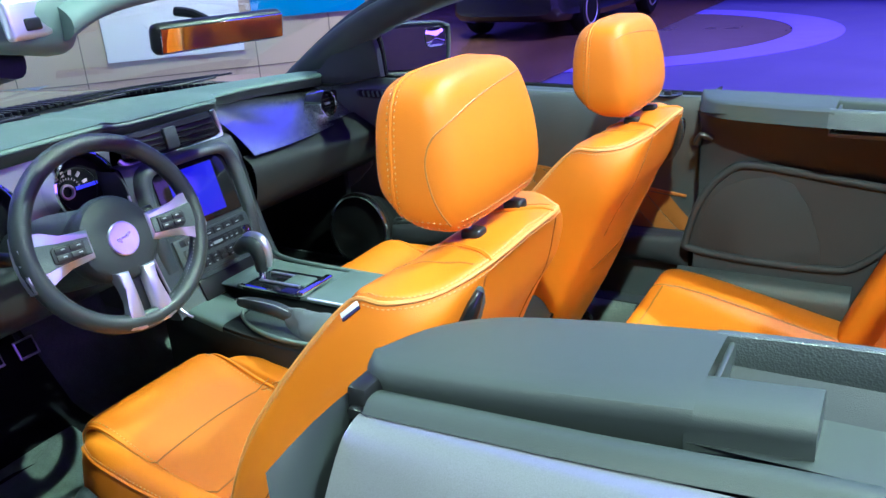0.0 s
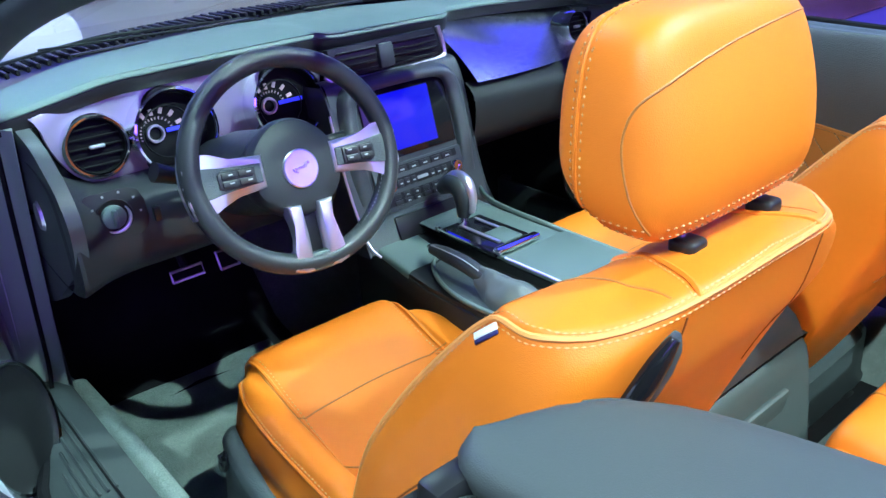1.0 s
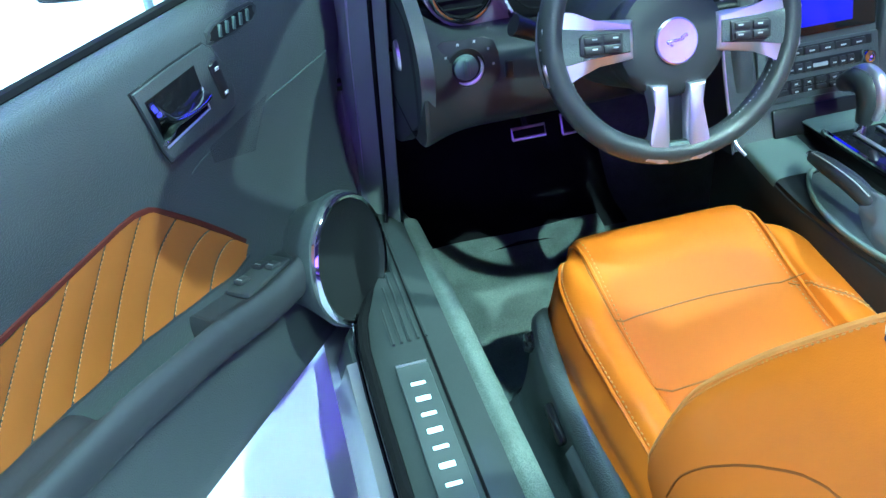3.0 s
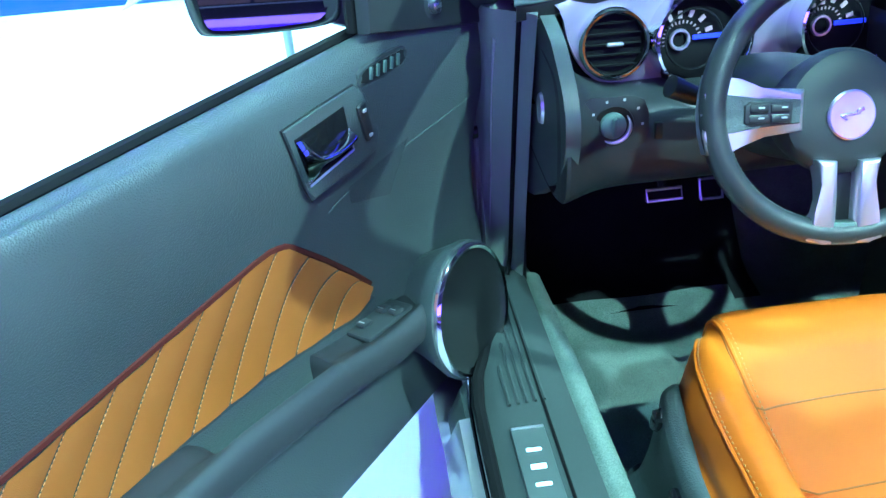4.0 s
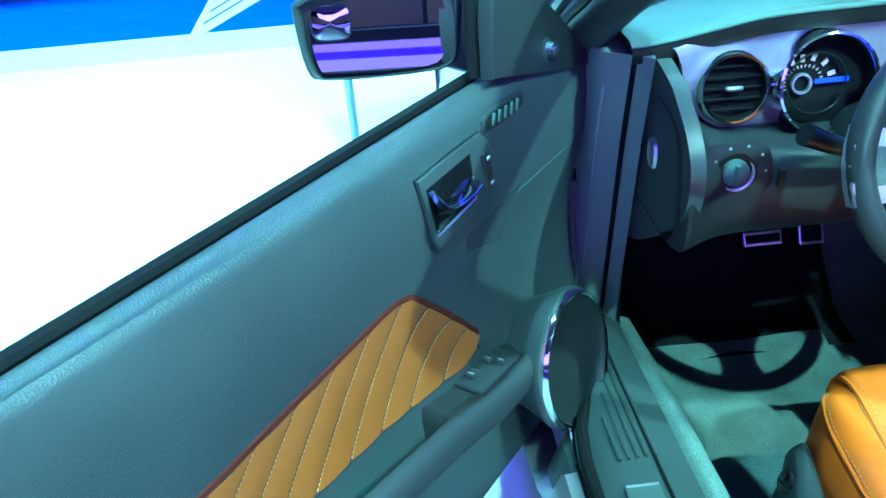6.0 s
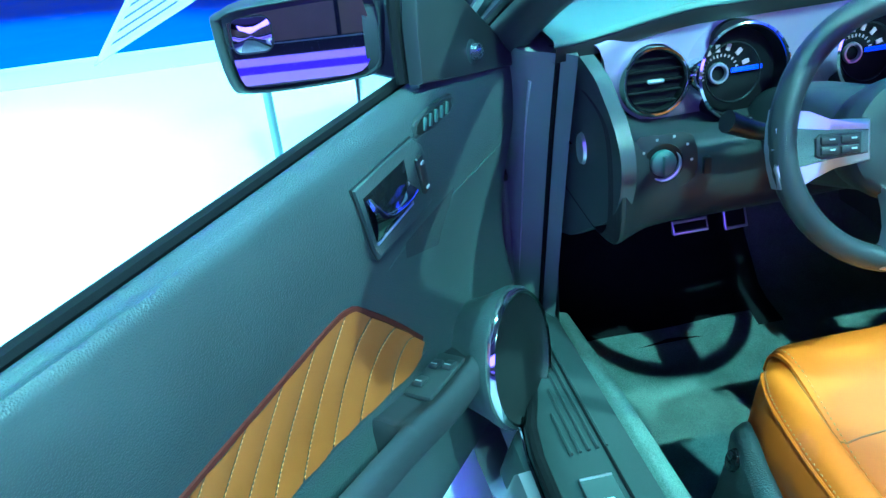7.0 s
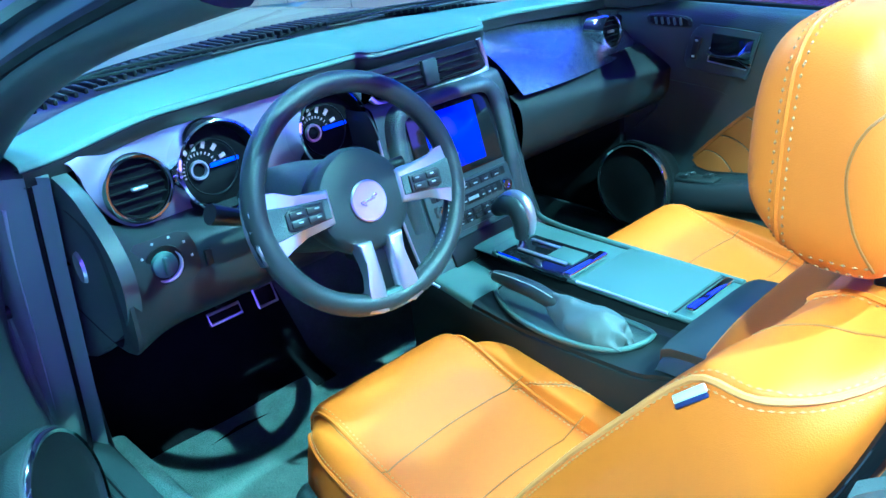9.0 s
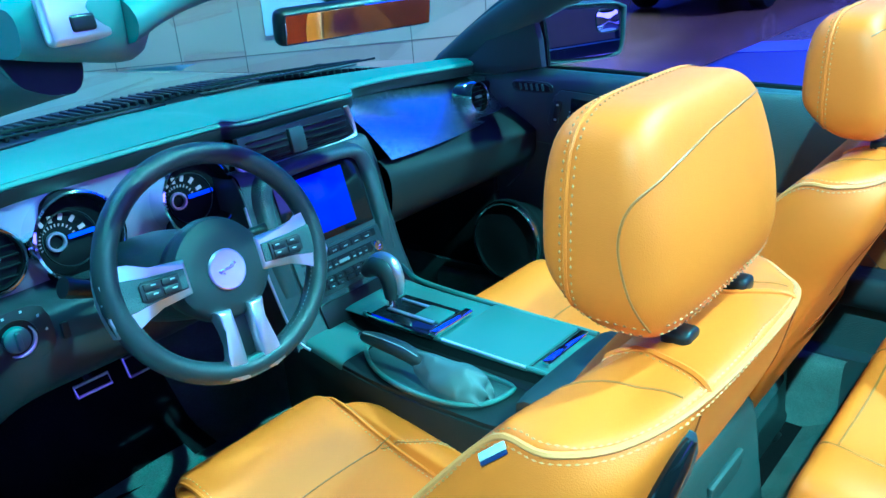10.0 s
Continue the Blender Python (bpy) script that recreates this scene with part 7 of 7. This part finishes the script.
    gl = [(a * 0.90 + 0.004, b * 0.86) for a, b in ((-0.135, 0.035), (-0.125, -0.045), (-0.09, -0.062), (0.06, -0.058), (0.112, -0.045), (0.122, 0.0), (0.118, 0.052), (0.09, 0.064), (-0.08, 0.056), (-0.125, 0.046))]
    gq = plate(gl, (-0.905, 0.2785, 0.999), (1, gs, 0), (0, 0.115, 1), 0.008, 0.0, 3)
    part("mirror_glass", gq, MIRROR, d, "side mirror glass")
    mu, mv, mw = Vector((1, gs, 0)).normalized(), Vector((0, 0.115, 1)).normalized(), Vector((gs, -1, 0.115)).normalized()

    def spot_at(q, s):
        c_, s_ = math.cos(q), math.sin(q)
        a_, b_ = math.copysign(abs(c_) ** 0.5, c_) * s, math.copysign(abs(s_) ** 0.5, s_) * s
        return Vector((-0.905, 0.2785, 0.999)) + mu * (-0.079 + 0.034 * a_) + mv * (0.020 + 0.025 * b_) + mw * (0.0090 + 0.005 * (1 - s * s))

    part("spot_mirror", loft([[spot_at(2 * math.pi * i / 32, s) for i in range(32)] for s in (1.0, 0.85, 0.7, 0.5, 0.3, 0.1, 0.001)]), MIRROR, d, "small convex blind-spot mirror")
    part("spot_rim", tube([spot_at(2 * math.pi * i / 32, 1.0) for i in range(32)], 0.0014, 1, 6, True), BLACK, d)
    STACK.pop()
    return d


HINGE = Matrix.Translation((-0.84, 0.555, 0)) @ turned(0, 0, -37) @ Matrix.Translation((0.84, -0.555, 0))
STACK.append(HINGE @ Matrix.Translation((0, -0.07, 0.028)))
door(-1)
STACK.pop()
STACK.append(Matrix.Translation((0.0, -0.125, 0.025)) @ Matrix.Diagonal((-1, 1, 1, 1)))
door(1)
STACK.pop()
# hinge pillar behind the open door
pil = part("hinge_pillar", skin([[(-0.69, y0 - 0.02, z), (-0.708, y0 - 0.014, z), (-0.735, y0 + 0.012, z), (-0.762, y0 + 0.05, z), (-0.770, y0 + 0.20, z), (-0.69, y0 + 0.22, z)] for z, y0 in ((0.95, 0.335), (0.80, 0.385), (0.60, 0.44), (0.45, 0.48), (0.37, 0.50))], 3, 3), JAMB, car, "grey hinge pillar with rubber seal")
part("pillar_seal", tube([(-0.715, 0.325, 0.96), (-0.716, 0.375, 0.80), (-0.716, 0.43, 0.60), (-0.716, 0.47, 0.45), (-0.725, 0.46, 0.40)], 0.0045, 4, 8), RUBBER, pil, "black rubber pillar seal")
part("pillar_flange", tube([(-0.748, 0.375, 0.90), (-0.749, 0.412, 0.80), (-0.749, 0.467, 0.60), (-0.749, 0.508, 0.45), (-0.748, 0.52, 0.40)], 0.003, 4, 8), SILVER, pil, "bright bare edge of the pillar")
part("kick_panel", sheet(lambda u, v: (-0.690 + 0.01 * u, 0.44 + 0.26 * u, 0.70 - 0.36 * v), 6, 8), CHARCOAL_SMOOTH, pil, "charcoal kick panel")
mirrored()
part("hinge_pillar", skin([[(-0.70, y0, z), (-0.72, y0 - 0.015, z), (-0.76, y0 - 0.005, z), (-0.80, y0 + 0.05, z), (-0.72, y0 + 0.16, z)] for z, y0 in ((0.94, 0.34), (0.60, 0.36), (0.37, 0.38))], 3, 3), PILLAR, car, "dark hinge pillar")
STACK.pop()

# closing front and rear ends
part("front_bumper", skin([[(x, y - 0.30 * (abs(x) / 0.92) ** 4, z) for y, z in ((2.26, 0.868), (2.40, 0.82), (2.47, 0.68), (2.47, 0.48), (2.42, 0.28), (2.20, 0.20))] for x in np.linspace(-0.915, 0.915, 17)], 3, 1, False, False), PAINT, car, "dark grey front bumper")
part("rear_bumper", skin([[(x, y + 0.26 * (abs(x) / 0.92) ** 4, z) for y, z in ((-2.30, 0.935), (-2.42, 0.90), (-2.47, 0.72), (-2.46, 0.48), (-2.40, 0.28), (-2.20, 0.20))] for x in np.linspace(-0.905, 0.905, 17)], 3, 1, False, False), PAINT, car, "dark grey rear bumper")

# wheels
for sx in (-1, 1):
    for y in (1.14, -1.58):
        tyre = part("tyre", lathe([(0.24, -0.115), (0.335, -0.115), (0.355, -0.08), (0.355, 0.08), (0.335, 0.115), (0.24, 0.115)], (sx * 0.77, y, 0.355), (1, 0, 0), 40), RUBBER, car, "black tyre on a silver rim")
        part("rim", merge(lathe([(0.24, 0.03), (0.25, 0.112), (0.235, 0.118), (0.21, 0.06), (0.05, 0.05), (0.0, 0.08)], (sx * 0.77, y, 0.355), (sx, 0, 0), 36, close=False), *[rbox((sx * 0.85, y + 0.13 * math.cos(q), 0.355 + 0.13 * math.sin(q)), (0.03, 0.20, 0.04), 0.01, 1, turned(math.degrees(q), 0, 0)) for q in [2 * math.pi * i / 5 for i in range(5)]]), SILVER, tyre)
